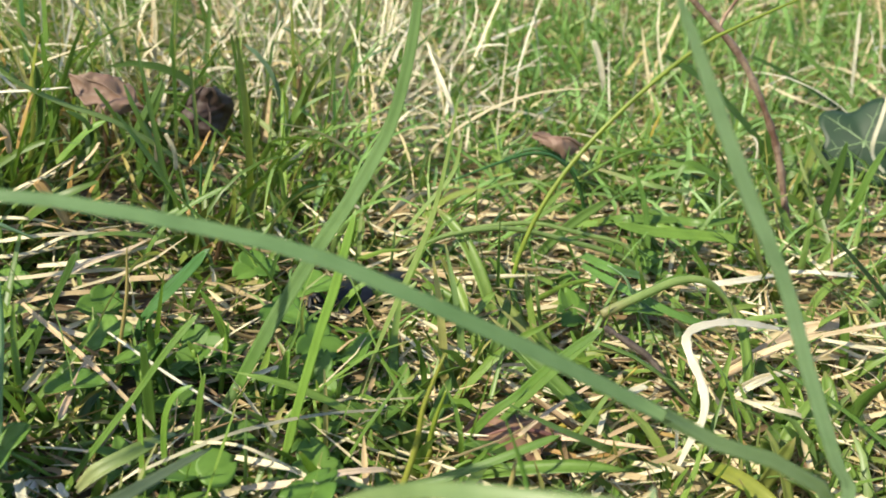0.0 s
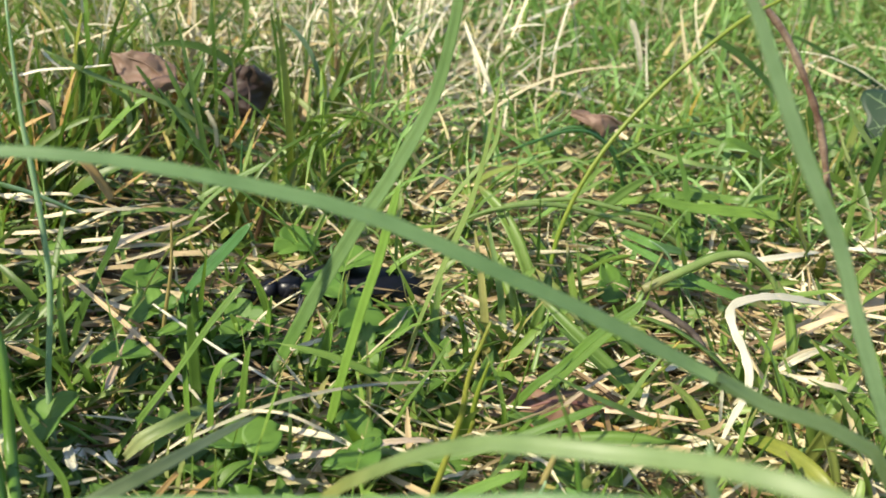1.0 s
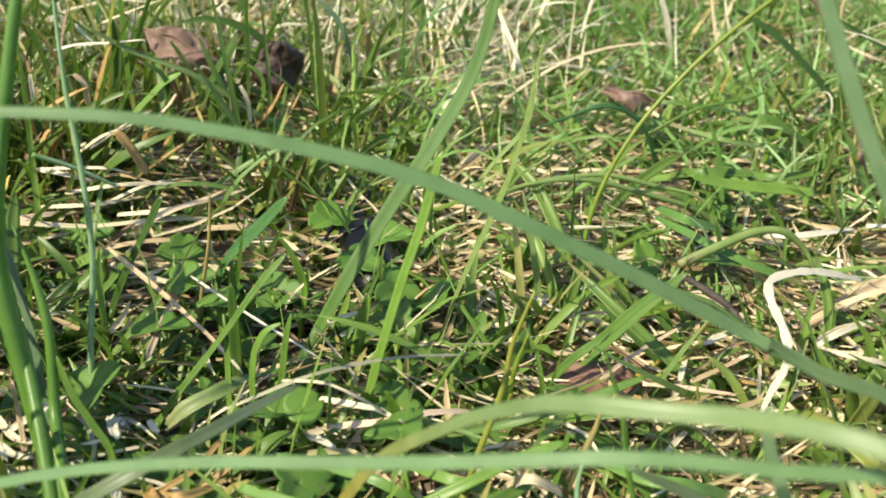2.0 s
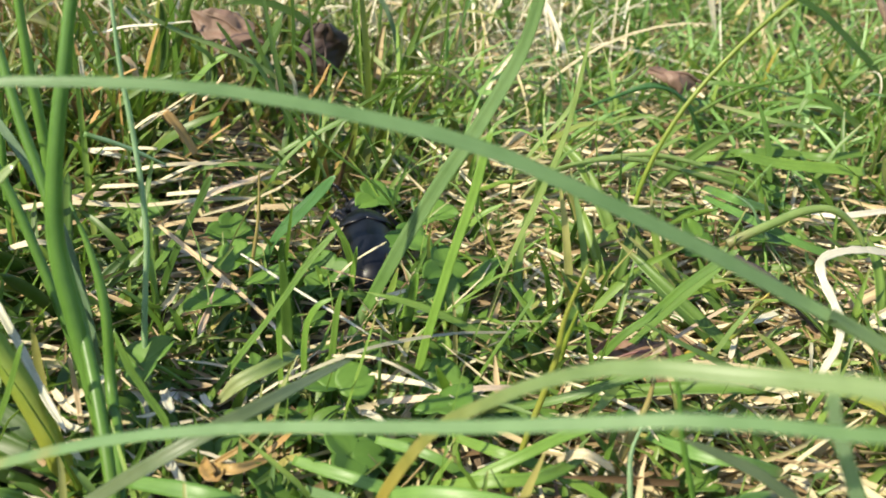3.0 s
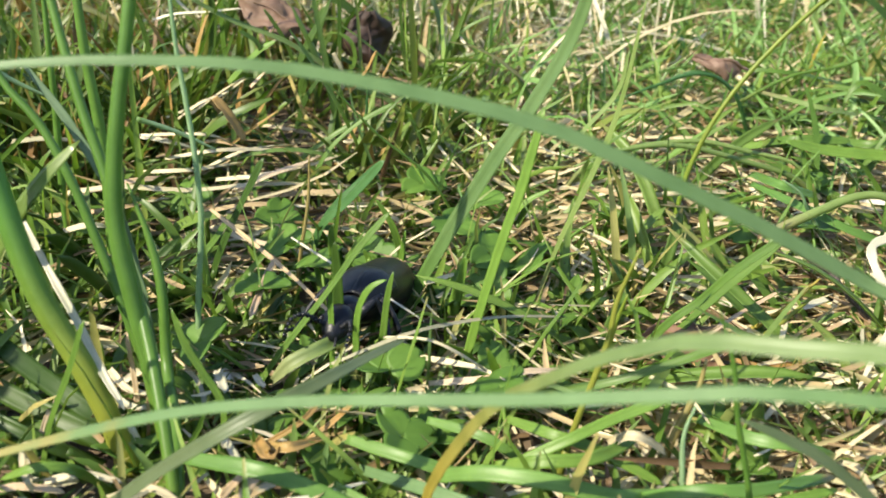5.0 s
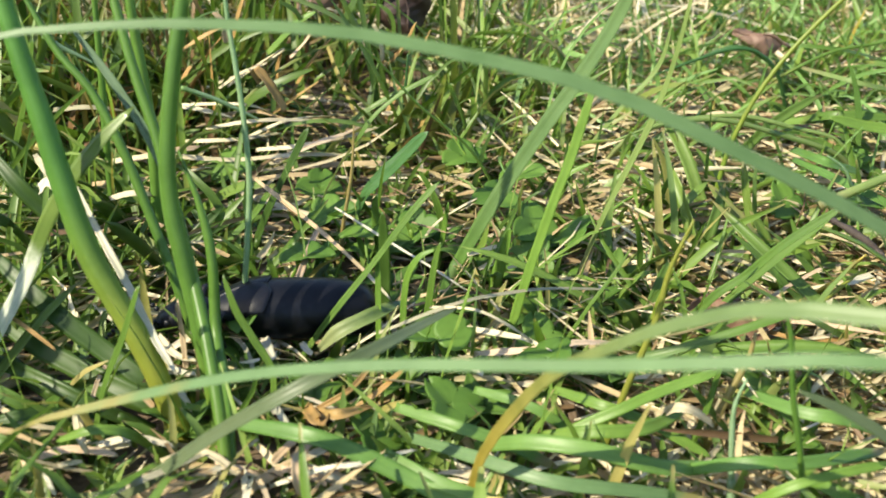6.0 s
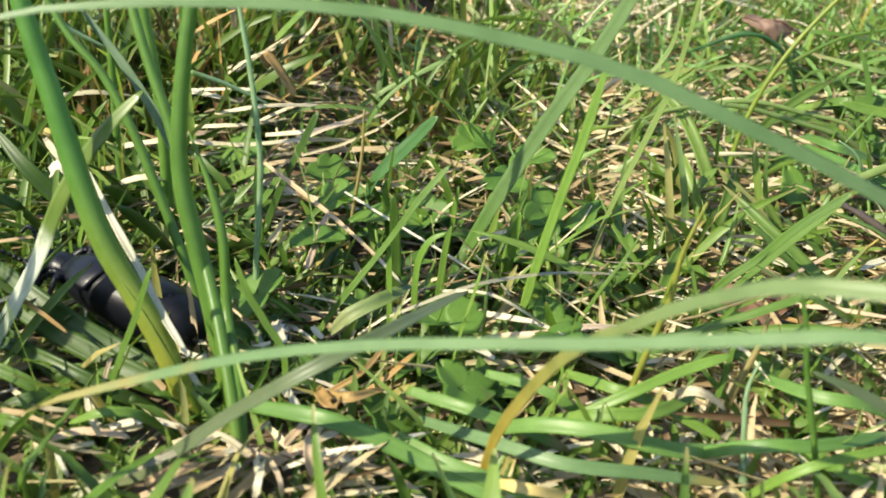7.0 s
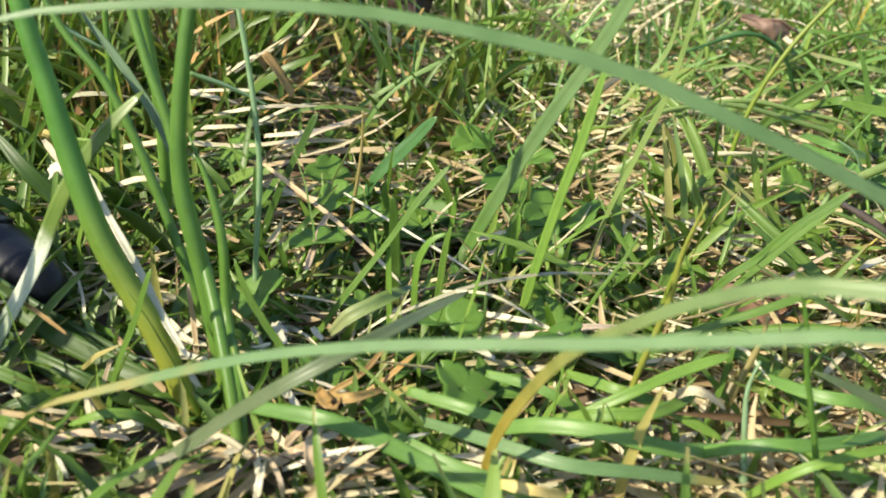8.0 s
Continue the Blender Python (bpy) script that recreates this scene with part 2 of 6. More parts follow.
SHELL = plain("beetle_shell", (0.005, 0.006, 0.010), (0.008, 0.009, 0.015), 400.0, 0.38, 0.10, gloss=0.32)
SOFT = plain("beetle_abdomen", (0.004, 0.0045, 0.007), (0.006, 0.007, 0.011), 600.0, 0.36, 0.10, gloss=0.30)
JOINT = plain("beetle_leg", (0.008, 0.008, 0.012), (0.014, 0.015, 0.022), 900.0, 0.36, 0.3, gloss=0.35)
IVY = leaf_material("ivy_leaf", [(0.018, 0.040, 0.017), (0.022, 0.046, 0.020)], rough=0.52, through_light=0.08, veins=2)
IVY_VEIN = plain("ivy_vein", (0.15, 0.23, 0.10), (0.19, 0.27, 0.13), 500.0, 0.5, 0.2)


# ---- mesh helpers ----
def mesh_of(name, verts, faces, material, uvs=None, smooth=True):
    me = bpy.data.meshes.new(name)
    me.from_pydata([tuple(v) for v in verts], [], [tuple(f) for f in faces])
    me.materials.append(material)
    if uvs is not None:
        layer = me.uv_layers.new(name="UVMap")
        idx = np.empty(len(me.loops), dtype=np.int32)
        me.loops.foreach_get("vertex_index", idx)
        layer.data.foreach_set("uv", np.asarray(uvs, dtype=np.float32)[idx].ravel())
    if smooth:
        me.polygons.foreach_set("use_smooth", np.ones(len(me.polygons), dtype=bool))
    me.update()
    return me


def part(name, me, parent, label="", m=None):
    ob = new(name, me)
    ob.parent = parent
    if m is not None:
        ob.matrix_basis = m
    return tagged(ob, label) if label else ob


def spline(points, n):
    """A smooth line of n points through the given ones, evenly spaced."""
    p = np.array(points, float)
    p = np.vstack([2 * p[0] - p[1], p, 2 * p[-1] - p[-2]])
    fine = []
    for i in range(1, len(p) - 2):
        for s in np.linspace(0, 1, 16, endpoint=False):
            a, b, c, d = p[i - 1:i + 3]
            fine.append(0.5 * (2 * b + (c - a) * s + (2 * a - 5 * b + 4 * c - d) * s * s + (3 * b - a - 3 * c + d) * s ** 3))
    fine.append(p[-2])
    fine = np.array(fine)
    run = np.r_[0, np.cumsum(np.linalg.norm(np.diff(fine, axis=0), axis=1))]
    want = np.linspace(0, run[-1], n)
    return np.stack([np.interp(want, run, fine[:, k]) for k in range(3)], 1)


def unit(v):
    return v / np.maximum(np.linalg.norm(v, axis=-1, keepdims=True), 1e-9)


def tube_mesh(name, points, radii, material, sides=8, rings=28, knots=0.0):
    line = spline(points, rings)
    along = unit(np.gradient(line, axis=0))
    a = unit(np.cross(along, (0.31, -0.7, 0.64)))
    b = np.cross(along, a)
    s = np.linspace(0, 1, rings)
    r = np.interp(s, np.linspace(0, 1, len(radii)), radii)
    if knots:
        r = r * (1 + knots * np.array([noise.noise((k * 0.9, 3.1, points[0][0] * 900)) for k in range(rings)]))
    ang = np.linspace(0, 2 * np.pi, sides, endpoint=False)
    ring = a[:, None] * np.cos(ang)[None, :, None] + b[:, None] * np.sin(ang)[None, :, None]
    verts = (line[:, None] + ring * r[:, None, None]).reshape(-1, 3)
    faces = [(i * sides + j, i * sides + (j + 1) % sides, (i + 1) * sides + (j + 1) % sides, (i + 1) * sides + j) for i in range(rings - 1) for j in range(sides)]
    faces += [tuple(range(sides))[::-1], tuple(range((rings - 1) * sides, rings * sides))]
    uvs = [(j / sides, i / (rings - 1)) for i in range(rings) for j in range(sides)]
    return mesh_of(name, verts, faces, material, uvs)


def ribbon_mesh(name, points, width, material, tip, fold, rings=30, facing=(0.0, -0.62, 0.78), twist=0.0, thick=0.00014, foot=0.75, waver=0.04):
    """A blade with a keel, closed all round: five points over the upper side and five under it."""
    line = spline(points, rings)
    along = unit(np.gradient(line, axis=0))
    side = unit(np.cross(along, facing))
    up = np.cross(side, along)
    s = np.linspace(0, 1, rings)
    w = 0.5 * width * np.minimum(foot + (1 - foot) * s / 0.2, 1.0)
    w = w * np.where(s > 1 - tip, np.sqrt(np.maximum(0.0, 1 - np.maximum(0.0, (s - 1 + tip) / tip) ** 1.7)) * 0.96 + 0.04, 1.0)
    seed = points[0][0] * 831 + points[-1][1] * 577
    w = w * (1 + waver * np.array([noise.noise((k * 0.55, seed, 0.0)) for k in range(rings)]))
    turn = twist * s + 0.25 * np.array([noise.noise((k * 0.12, seed, 5.0)) for k in range(rings)])
    side, up = side * np.cos(turn)[:, None] + up * np.sin(turn)[:, None], up * np.cos(turn)[:, None] - side * np.sin(turn)[:, None]
    cross = np.array([-1, -0.5, 0, 0.5, 1.0])
    lift = fold * np.abs(cross) ** 1.3
    upper = line[:, None] + side[:, None] * (cross[None, :, None] * w[:, None, None]) + up[:, None] * (lift[None, :, None] * w[:, None, None])
    under = upper - up[:, None] * thick * (1.15 - np.abs(cross))[None, :, None]
    verts = np.concatenate([upper, under[:, ::-1]], 1).reshape(-1, 3)
    k = 10
    faces = [(i * k + j, i * k + (j + 1) % k, (i + 1) * k + (j + 1) % k, (i + 1) * k + j) for i in range(rings - 1) for j in range(k)]
    faces += [tuple(range(k))[::-1], tuple(range((rings - 1) * k, rings * k))]
    us = np.r_[(cross + 1) / 2, ((cross + 1) / 2)[::-1]]
    uvs = [(us[j], i / (rings - 1)) for i in range(rings) for j in range(k)]
    return mesh_of(name, verts, faces, material, uvs)


def shell_mesh(name, place, nu, nv, thick, material):
    """A thin closed sheet: place(u, v) for u and v from 0 to 1."""
    g = np.array([[place(i / nu, j / nv) for i in range(nu + 1)] for j in range(nv + 1)], float)
    du, dv = np.gradient(g, axis=1), np.gradient(g, axis=0)
    nrm = unit(np.cross(du, dv))
    k, n = nu + 1, (nu + 1) * (nv + 1)
    verts = np.concatenate([g.reshape(-1, 3), (g - nrm * thick).reshape(-1, 3)])
    uv = [(i / nu, j / nv) for j in range(nv + 1) for i in range(nu + 1)] * 2
    faces = []
    for j in range(nv):
        for i in range(nu):
            a = j * k + i
            faces += [(a, a + 1, a + k + 1, a + k), (n + a + k, n + a + k + 1, n + a + 1, n + a)]
    rim = [i for i in range(k)] + [j * k + nu for j in range(1, nv + 1)] + [nv * k + i for i in range(nu - 1, -1, -1)] + [j * k for j in range(nv - 1, 0, -1)]
    for a, b in zip(rim, rim[1:] + rim[:1]):
        faces.append((b, a, n + a, n + b))
    return mesh_of(name, verts, faces, material, uv)


def loft_mesh(name, sections, material, sides=24, rings=40, ripple=None):
    """A rounded body along x: sections of (x, half width, half height, height of the axis)."""
    sec = spline([(x, a, b) for x, a, b, _ in sections], rings)
    zs = np.interp(sec[:, 0], [q[0] for q in sections][::1 if sections[0][0] < sections[-1][0] else -1], [q[3] for q in sections][::1 if sections[0][0] < sections[-1][0] else -1])
    ang = np.linspace(0, 2 * np.pi, sides, endpoint=False)
    verts = []
    for (x, a, b), z in zip(sec, zs):
        f = 1.0 if ripple is None else ripple(x)
        a, b = max(a, 0.00003) * f, max(b, 0.00003) * f
        verts += [(x, a * math.cos(t), z + b * math.sin(t)) for t in ang]
    faces = [(i * sides + j, i * sides + (j + 1) % sides, (i + 1) * sides + (j + 1) % sides, (i + 1) * sides + j) for i in range(rings - 1) for j in range(sides)]
    faces += [tuple(range(sides))[::-1], tuple(range((rings - 1) * sides, rings * sides))]
    return mesh_of(name, verts, faces, material)


# ---- ground ----
def ground_height(x, y):
    near = math.exp(-((x - 0.05) ** 2 + (y - 0.1) ** 2) / 0.5)
    return near * (0.0022 * noise.noise((x * 28, y * 28, 0.3)) + 0.0010 * noise.noise((x * 110, y * 110, 4.0))) - 0.0022


def ground():
    n = 170
    s = np.linspace(-1, 1, n)
    axis = 0.55 * s + 400.0 * np.sign(s) * np.maximum(0, np.abs(s) - 0.82) ** 3 / 0.18 ** 3
    verts = [(x + 0.04, y + 0.15, ground_height(x + 0.04, y + 0.15)) for y in axis for x in axis]
    faces = [(j * n + i, j * n + i + 1, (j + 1) * n + i + 1, (j + 1) * n + i) for j in range(n - 1) for i in range(n - 1)]
    tagged(new("ground", mesh_of("ground", verts, faces, SOIL)), "dark crumbly soil under short spring grass", "ground", kind="structure")


ground()


# ---- turf ----
def spread(n, box, rng):
    x0, x1, y0, y1 = box
    return np.stack([rng.uniform(x0, x1, n), rng.uniform(y0, y1, n)], 1)


def blades(name, label, category, foot, length, width, lean, bend, heading, material, rng, lift=0.0, rings=6, fold=0.35):
    """One mesh of many loose blades. lean: angle from upright at the foot; bend: added towards the tip (radians)."""
    n = len(foot)
    s = np.linspace(0, 1, rings)
    ang = lean[:, None] + bend[:, None] * s[None] ** 1.4
    turn = heading[:, None] + rng.normal(0, 0.5, n)[:, None] * s[None] ** 2
    step = length[:, None] / (rings - 1)
    d = np.stack([np.sin(ang) * np.cos(turn), np.sin(ang) * np.sin(turn), np.cos(ang)], -1) * step[..., None]
    z = np.array([ground_height(x, y) for x, y in foot]) + lift
    line = np.concatenate([np.zeros((n, 1, 3)), np.cumsum(d[:, :-1], 1)], 1) + np.concatenate([foot, z[:, None]], 1)[:, None]
    line[..., 2] = np.maximum(line[..., 2], (z + 0.0003)[:, None] * 1.0)
    along = unit(np.gradient(line, axis=1))
    flat = np.stack([-np.sin(turn), np.cos(turn), 0 * turn], -1)
    up = unit(np.cross(along, flat))
    roll = rng.normal(0, 0.7, n)[:, None, None] + rng.normal(0, 0.6, n)[:, None, None] * s[None, :, None]
    side = flat * np.cos(roll) + up * np.sin(roll)
    up2 = up * np.cos(roll) - flat * np.sin(roll)
    taper = np.minimum(1.0, 0.7 + 1.5 * s) * np.sqrt(np.clip(1.04 - s ** 2.2, 0, 1))
    w = 0.5 * width[:, None] * taper[None]
    left = line - side * w[..., None] + up2 * (fold * w)[..., None]
    right = line + side * w[..., None] + up2 * (fold * w)[..., None]
    verts = np.stack([left, line, right], 2).reshape(-1, 3).astype(np.float32)
    base = (np.arange(n) * rings * 3)[:, None, None]
    i = (np.arange(rings - 1) * 3)[None, :, None]
    quads = np.stack([base + i, base + i + 1, base + i + 4, base + i + 3, base + i + 1, base + i + 2, base + i + 5, base + i + 4], -1).reshape(-1, 4).astype(np.int32)
    me = bpy.data.meshes.new(name)
    me.vertices.add(len(verts))
    me.vertices.foreach_set("co", verts.ravel())
    me.loops.add(quads.size)
    me.loops.foreach_set("vertex_index", quads.ravel())
    me.polygons.add(len(quads))
    me.polygons.foreach_set("loop_start", np.arange(0, quads.size, 4, dtype=np.int32))
    me.polygons.foreach_set("loop_total", np.full(len(quads), 4, dtype=np.int32))
    me.polygons.foreach_set("use_smooth", np.ones(len(quads), dtype=bool))
    me.update(calc_edges=True)
    layer = me.uv_layers.new(name="UVMap")
    uv = np.stack(np.broadcast_arrays(np.array([0, 0.5, 1.0])[None, None, :], s[None, :, None] + np.zeros((n, 1, 1))), -1).reshape(-1, 2).astype(np.float32)
    layer.data.foreach_set("uv", uv[quads.ravel()].ravel())
    me.materials.append(material)
    return tagged(new(name, me), label, category, kind="stuff")


def patch(points, scale, seed):
    return np.array([noise.noise((x * scale, y * scale, seed)) for x, y in points])


LEAF_SPOTS = ((-0.040, 0.075, 0.012), (-0.0235, 0.090, 0.010), (0.046, 0.062, 0.010), (-0.0085, -0.0185, 0.005), (0.1244, 0.098, 0.014))


def clear_of_leaves(p):
    """Keeps tall growth off the dead leaves and the ground in front of them."""
    ok = np.ones(len(p), dtype=bool)
    for x, y, r in LEAF_SPOTS:
        dx, dy = p[:, 0] - x, p[:, 1] - y
        ok &= ~((np.abs(dx) < r) & (dy < r) & (dy > -3.2 * r))
    return ok


def clear_of_run(p, r=0.0085):
    """The narrow run that the beetle has trodden through the grass."""
    run = np.array(((0.012, 0.045), (0.002, 0.032), (-0.010, 0.030), (-0.008, 0.0185), (-0.0166, 0.0170), (-0.0150, 0.0092), (-0.0158, 0.0), (-0.027, -0.0105), (-0.0385, -0.0148), (-0.056, -0.0152), (-0.074, -0.008), (-0.10, 0.01)))
    line = np.concatenate([a + (b - a) * np.linspace(0, 1, 12)[:, None] for a, b in zip(run, run[1:])])
    return np.min(np.hypot(p[:, None, 0] - line[None, :, 0], p[:, None, 1] - line[None, :, 1]), 1) > r


def clear_of_stage(p):
    """The trodden bare side of the run, in front of the thick tuft."""
    return ~((p[:, 0] > -0.085) & (p[:, 0] < -0.024) & (p[:, 1] > -0.033) & (p[:, 1] < -0.006)) & ~((p[:, 0] > -0.050) & (p[:, 0] < -0.029) & (p[:, 1] > -0.049) & (p[:, 1] < -0.030))


def matted(p):
    """Where flattened straw lies over the turf."""
    a = np.exp(-((p[:, 0] + 0.035) / 0.030) ** 2 - ((p[:, 1] - 0.030) / 0.020) ** 2)
    b = np.exp(-((p[:, 0] - 0.058) / 0.038) ** 2 - ((p[:, 1] - 0.060) / 0.040) ** 2)
    return np.maximum(a, b)


def thinned(p, rng, power=1.2):
    d = np.hypot(p[:, 0], p[:, 1] + 0.128)
    border = np.minimum.reduce([p[:, 0] + 0.17, 0.30 - p[:, 0], p[:, 1] + 0.065, 0.52 - p[:, 1]]) + 0.03 * patch(p, 14, 60.0)
    p, d = p[border > 0.012], d[border > 0.012]
    return p[rng.random(len(p)) < np.minimum(1.0, (0.16 / d) ** power)]


def turf():
    view = (-0.17, 0.30, -0.065, 0.52)
    # dry litter, several layers deep, on the soil
    rng = np.random.default_rng(101)
    p = thinned(spread(160000, view, rng), rng, 1.2)
    p = p[(patch(p, 14, 22.0) > -0.25) | (rng.random(len(p)) < 0.55)]
    green_side = np.clip((0.012 + 0.018 * np.clip((0.03 - p[:, 1]) / 0.03, 0, 1) - p[:, 0]) / 0.03, 0, 1) * np.clip((0.13 - p[:, 1]) / 0.03, 0, 1)
    p = p[rng.random(len(p)) > (0.70 + 0.12 * np.clip((-0.02 - p[:, 0]) / 0.02, 0, 1)) * green_side]
    p = p[rng.random(len(p)) > 0.62 * np.clip((p[:, 0] - 0.02) / 0.04, 0, 1) * np.clip((p[:, 1] - 0.04) / 0.05, 0, 1)]
    n = len(p)
    d = 1 + 0.5 * np.clip((p[:, 1] - 0.05) / 0.2, 0, 1.5)
    blades("thatch", "dry straw-coloured grass litter lying between the blades", "dry grass", p, d * np.minimum(rng.lognormal(-4.85, 0.5, n), 0.022), np.minimum(d * rng.lognormal(-7.3, 0.42, n), 0.0011), rng.normal(1.42, 0.17, n),
           rng.normal(0.15, 0.35, n), rng.normal(0, 0.9, n) + np.pi * rng.integers(0, 2, n), THATCH, rng, lift=np.abs(rng.normal(0.0004, 0.0026, n)), rings=4, fold=0.5)
    # short dense grass over the whole view
    rng = np.random.default_rng(102)
    p = thinned(spread(42000, view, rng), rng)
    keep = (patch(p, 16, 1.0) + 0.35 * patch(p, 60, 9.0) > -0.15) | (rng.random(len(p)) < 0.35)
    p = p[keep & (clear_of_run(p, 0.006) | (rng.random(len(p)) < 0.25)) & (clear_of_leaves(p) | (rng.random(len(p)) < 0.3)) & (clear_of_stage(p) | (rng.random(len(p)) < 0.35)) & (rng.random(len(p)) > np.where(p[:, 0] > 0.03, 0.45, 0.85) * matted(p))]
    clump = (p[:, 0] < 0.0) & (p[:, 1] > 0.045) & (p[:, 1] < 0.105)
    p = p[~clump | (rng.random(len(p)) < 0.4)]
    n = len(p)
    far = np.clip((p[:, 1] - 0.02) / 0.25, 0, 1)
    tall = 0.0095 + 0.006 * far + 0.004 * np.clip(patch(p, 12, 3.0) + 0.2, 0, 1)
    length = tall * rng.lognormal(0, 0.45, n)
    length = np.where(p[:, 1] < -0.045, np.minimum(length, 0.010), length)
    blades("turf_grass", "short green spring grass blades growing from soil", "grass", p, np.minimum(length, 0.024), np.minimum(rng.lognormal(-6.98, 0.35, n), 0.0014), np.abs(rng.normal(0.5, 0.4, n)),
           rng.normal(0.8, 0.6, n), rng.uniform(0, 6.283, n), TURF, rng, lift=-0.0005, rings=5)
    # short trodden green blades in the run and beside it
    rng = np.random.default_rng(103)
    p = spread(5200, (-0.10, 0.022, -0.048, 0.055), rng)
    p = p[(patch(p, 45, 17.0) > -0.12) & (rng.random(len(p)) > 0.75 * matted(p))]
    n = len(p)
    blades("trodden_grass", "short trodden green grass blades close to the soil", "grass", p, np.minimum(rng.lognormal(-5.1, 0.35, n), 0.009), rng.lognormal(-6.9, 0.3, n), np.abs(rng.normal(0.95, 0.25, n)),
           rng.normal(0.5, 0.3, n), rng.uniform(0, 6.283, n), FALLEN, rng, lift=-0.0003, rings=5)
    # curly fresh blades over the straw on the right, green lightened for sun
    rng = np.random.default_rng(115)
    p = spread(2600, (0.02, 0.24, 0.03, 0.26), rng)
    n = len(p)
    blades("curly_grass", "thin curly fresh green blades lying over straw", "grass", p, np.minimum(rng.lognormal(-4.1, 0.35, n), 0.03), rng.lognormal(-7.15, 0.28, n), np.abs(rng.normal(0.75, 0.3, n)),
           rng.normal(1.1, 0.5, n), rng.uniform(0, 6.283, n), SUN_TINTED, rng, lift=-0.0003, rings=8)
    # half-fallen broader blades on the green side
    rng = np.random.default_rng(104)
    p = np.concatenate([spread(330, (-0.11, 0.004, -0.016, 0.075), rng), spread(90, (0.0, 0.09, -0.016, 0.05), rng), spread(200, (0.05, 0.16, 0.03, 0.12), rng)])
    p = p[clear_of_run(p, 0.019) & clear_of_leaves(p) & clear_of_stage(p) & (rng.random(len(p)) > 0.88 * matted(p))]
    n = len(p)
    blades("fallen_grass", "broader green blades half fallen over the litter", "grass", p, rng.lognormal(-4.05, 0.35, n), rng.lognormal(-6.5, 0.28, n), np.abs(rng.normal(0.95, 0.3, n)),
           rng.normal(0.5, 0.4, n), rng.uniform(0, 6.283, n), FALLEN, rng, lift=-0.0003, rings=7)
    # broad dark leaves crowded on the shaded side, shade put into their colour
    rng = np.random.default_rng(105)
    p = np.concatenate([spread(90, (-0.095, -0.040, -0.014, 0.03), rng), spread(160, (-0.10, -0.01, 0.03, 0.09), rng), spread(60, (0.07, 0.14, 0.03, 0.1), rng)])
    p = p[clear_of_run(p, 0.020) & clear_of_leaves(p) & clear_of_stage(p) & (rng.random(len(p)) > 0.88 * matted(p))]
    n = len(p)
    blades("broad_grass", "broad low grass leaves, shade painted into their dark green", "grass", p, rng.lognormal(-4.0, 0.3, n), rng.lognormal(-6.2, 0.22, n), np.abs(rng.normal(0.9, 0.3, n)),
           rng.normal(0.6, 0.4, n), rng.uniform(0, 6.283, n), SHADE_GREEN, rng, lift=-0.0003, rings=8)
    # longer curving grass behind and beside the low patch
    rng = np.random.default_rng(106)
    p = np.concatenate([spread(1900, (-0.17, 0.005, 0.045, 0.26), rng), spread(260, (0.085, 0.27, 0.05, 0.25), rng), spread(1900, (-0.20, 0.32, 0.18, 0.52), rng),
                        spread(220, (-0.14, -0.05, -0.03, 0.06), rng), spread(240, (-0.02, 0.09, 0.06, 0.2), rng)])
    p = p[clear_of_leaves(p) & clear_of_stage(p) & ((p[:, 0] > -0.025) | (p[:, 1] > 0.115) | (rng.random(len(p)) < 0.4))]
    # right and far blades take the greens lightened for sun
    sun_tinted = (p[:, 0] > 0.0) | (p[:, 1] > 0.20)
    for name, label, q, material in (("tall_grass", "longer green grass blades curving over one another", p[~sun_tinted], TURF), ("sunlit_grass", "longer grass blades, full sun painted in as pale green", p[sun_tinted], SUN_TINTED)):
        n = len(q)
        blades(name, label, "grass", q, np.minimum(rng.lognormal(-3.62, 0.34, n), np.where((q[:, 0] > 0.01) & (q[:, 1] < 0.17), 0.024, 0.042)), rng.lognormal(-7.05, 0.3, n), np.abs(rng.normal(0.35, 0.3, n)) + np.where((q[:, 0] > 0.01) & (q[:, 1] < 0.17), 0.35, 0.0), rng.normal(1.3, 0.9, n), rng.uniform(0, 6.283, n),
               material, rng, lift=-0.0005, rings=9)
    # dry standing stalks among it
    rng = np.random.default_rng(107)
    p = np.concatenate([spread(850, (-0.17, 0.02, 0.06, 0.28), rng), spread(380, (-0.18, 0.03, 0.14, 0.5), rng), spread(260, (0.03, 0.30, 0.14, 0.5), rng)])
    p = p[clear_of_leaves(p)]
    n = len(p)
    blades("dead_stalks", "pale dry grass stalks standing and bent over", "dry grass", p, rng.lognormal(-3.8, 0.35, n), rng.lognormal(-7.0, 0.3, n), np.abs(rng.normal(0.5, 0.35, n)),
           rng.normal(0.9, 0.8, n), rng.uniform(0, 6.283, n), THATCH, rng, lift=-0.0005, rings=8)
    # dark tuft round the dead leaves, its shade put into the green
    rng = np.random.default_rng(108)
    p = np.concatenate([spread(460, (-0.14, -0.005, 0.045, 0.125), rng), spread(230, (-0.12, -0.015, 0.050, 0.085), rng)])
    p = p[clear_of_leaves(p) | (rng.random(len(p)) < 0.15)]
    n = len(p)
    blades("tuft_grass", "tuft of grass blades, shade painted into their dark green", "grass", p, np.minimum(rng.lognormal(-3.6, 0.34, n), 0.042), rng.lognormal(-6.75, 0.3, n), np.abs(rng.normal(0.35, 0.3, n)),
           rng.normal(0.9, 0.8, n), rng.uniform(0, 6.283, n), SHADE_GREEN, rng, lift=-0.0005, rings=9)
    # bleached straw tangled behind, rusty withered stalks low in the tufts
    rng = np.random.default_rng(109)
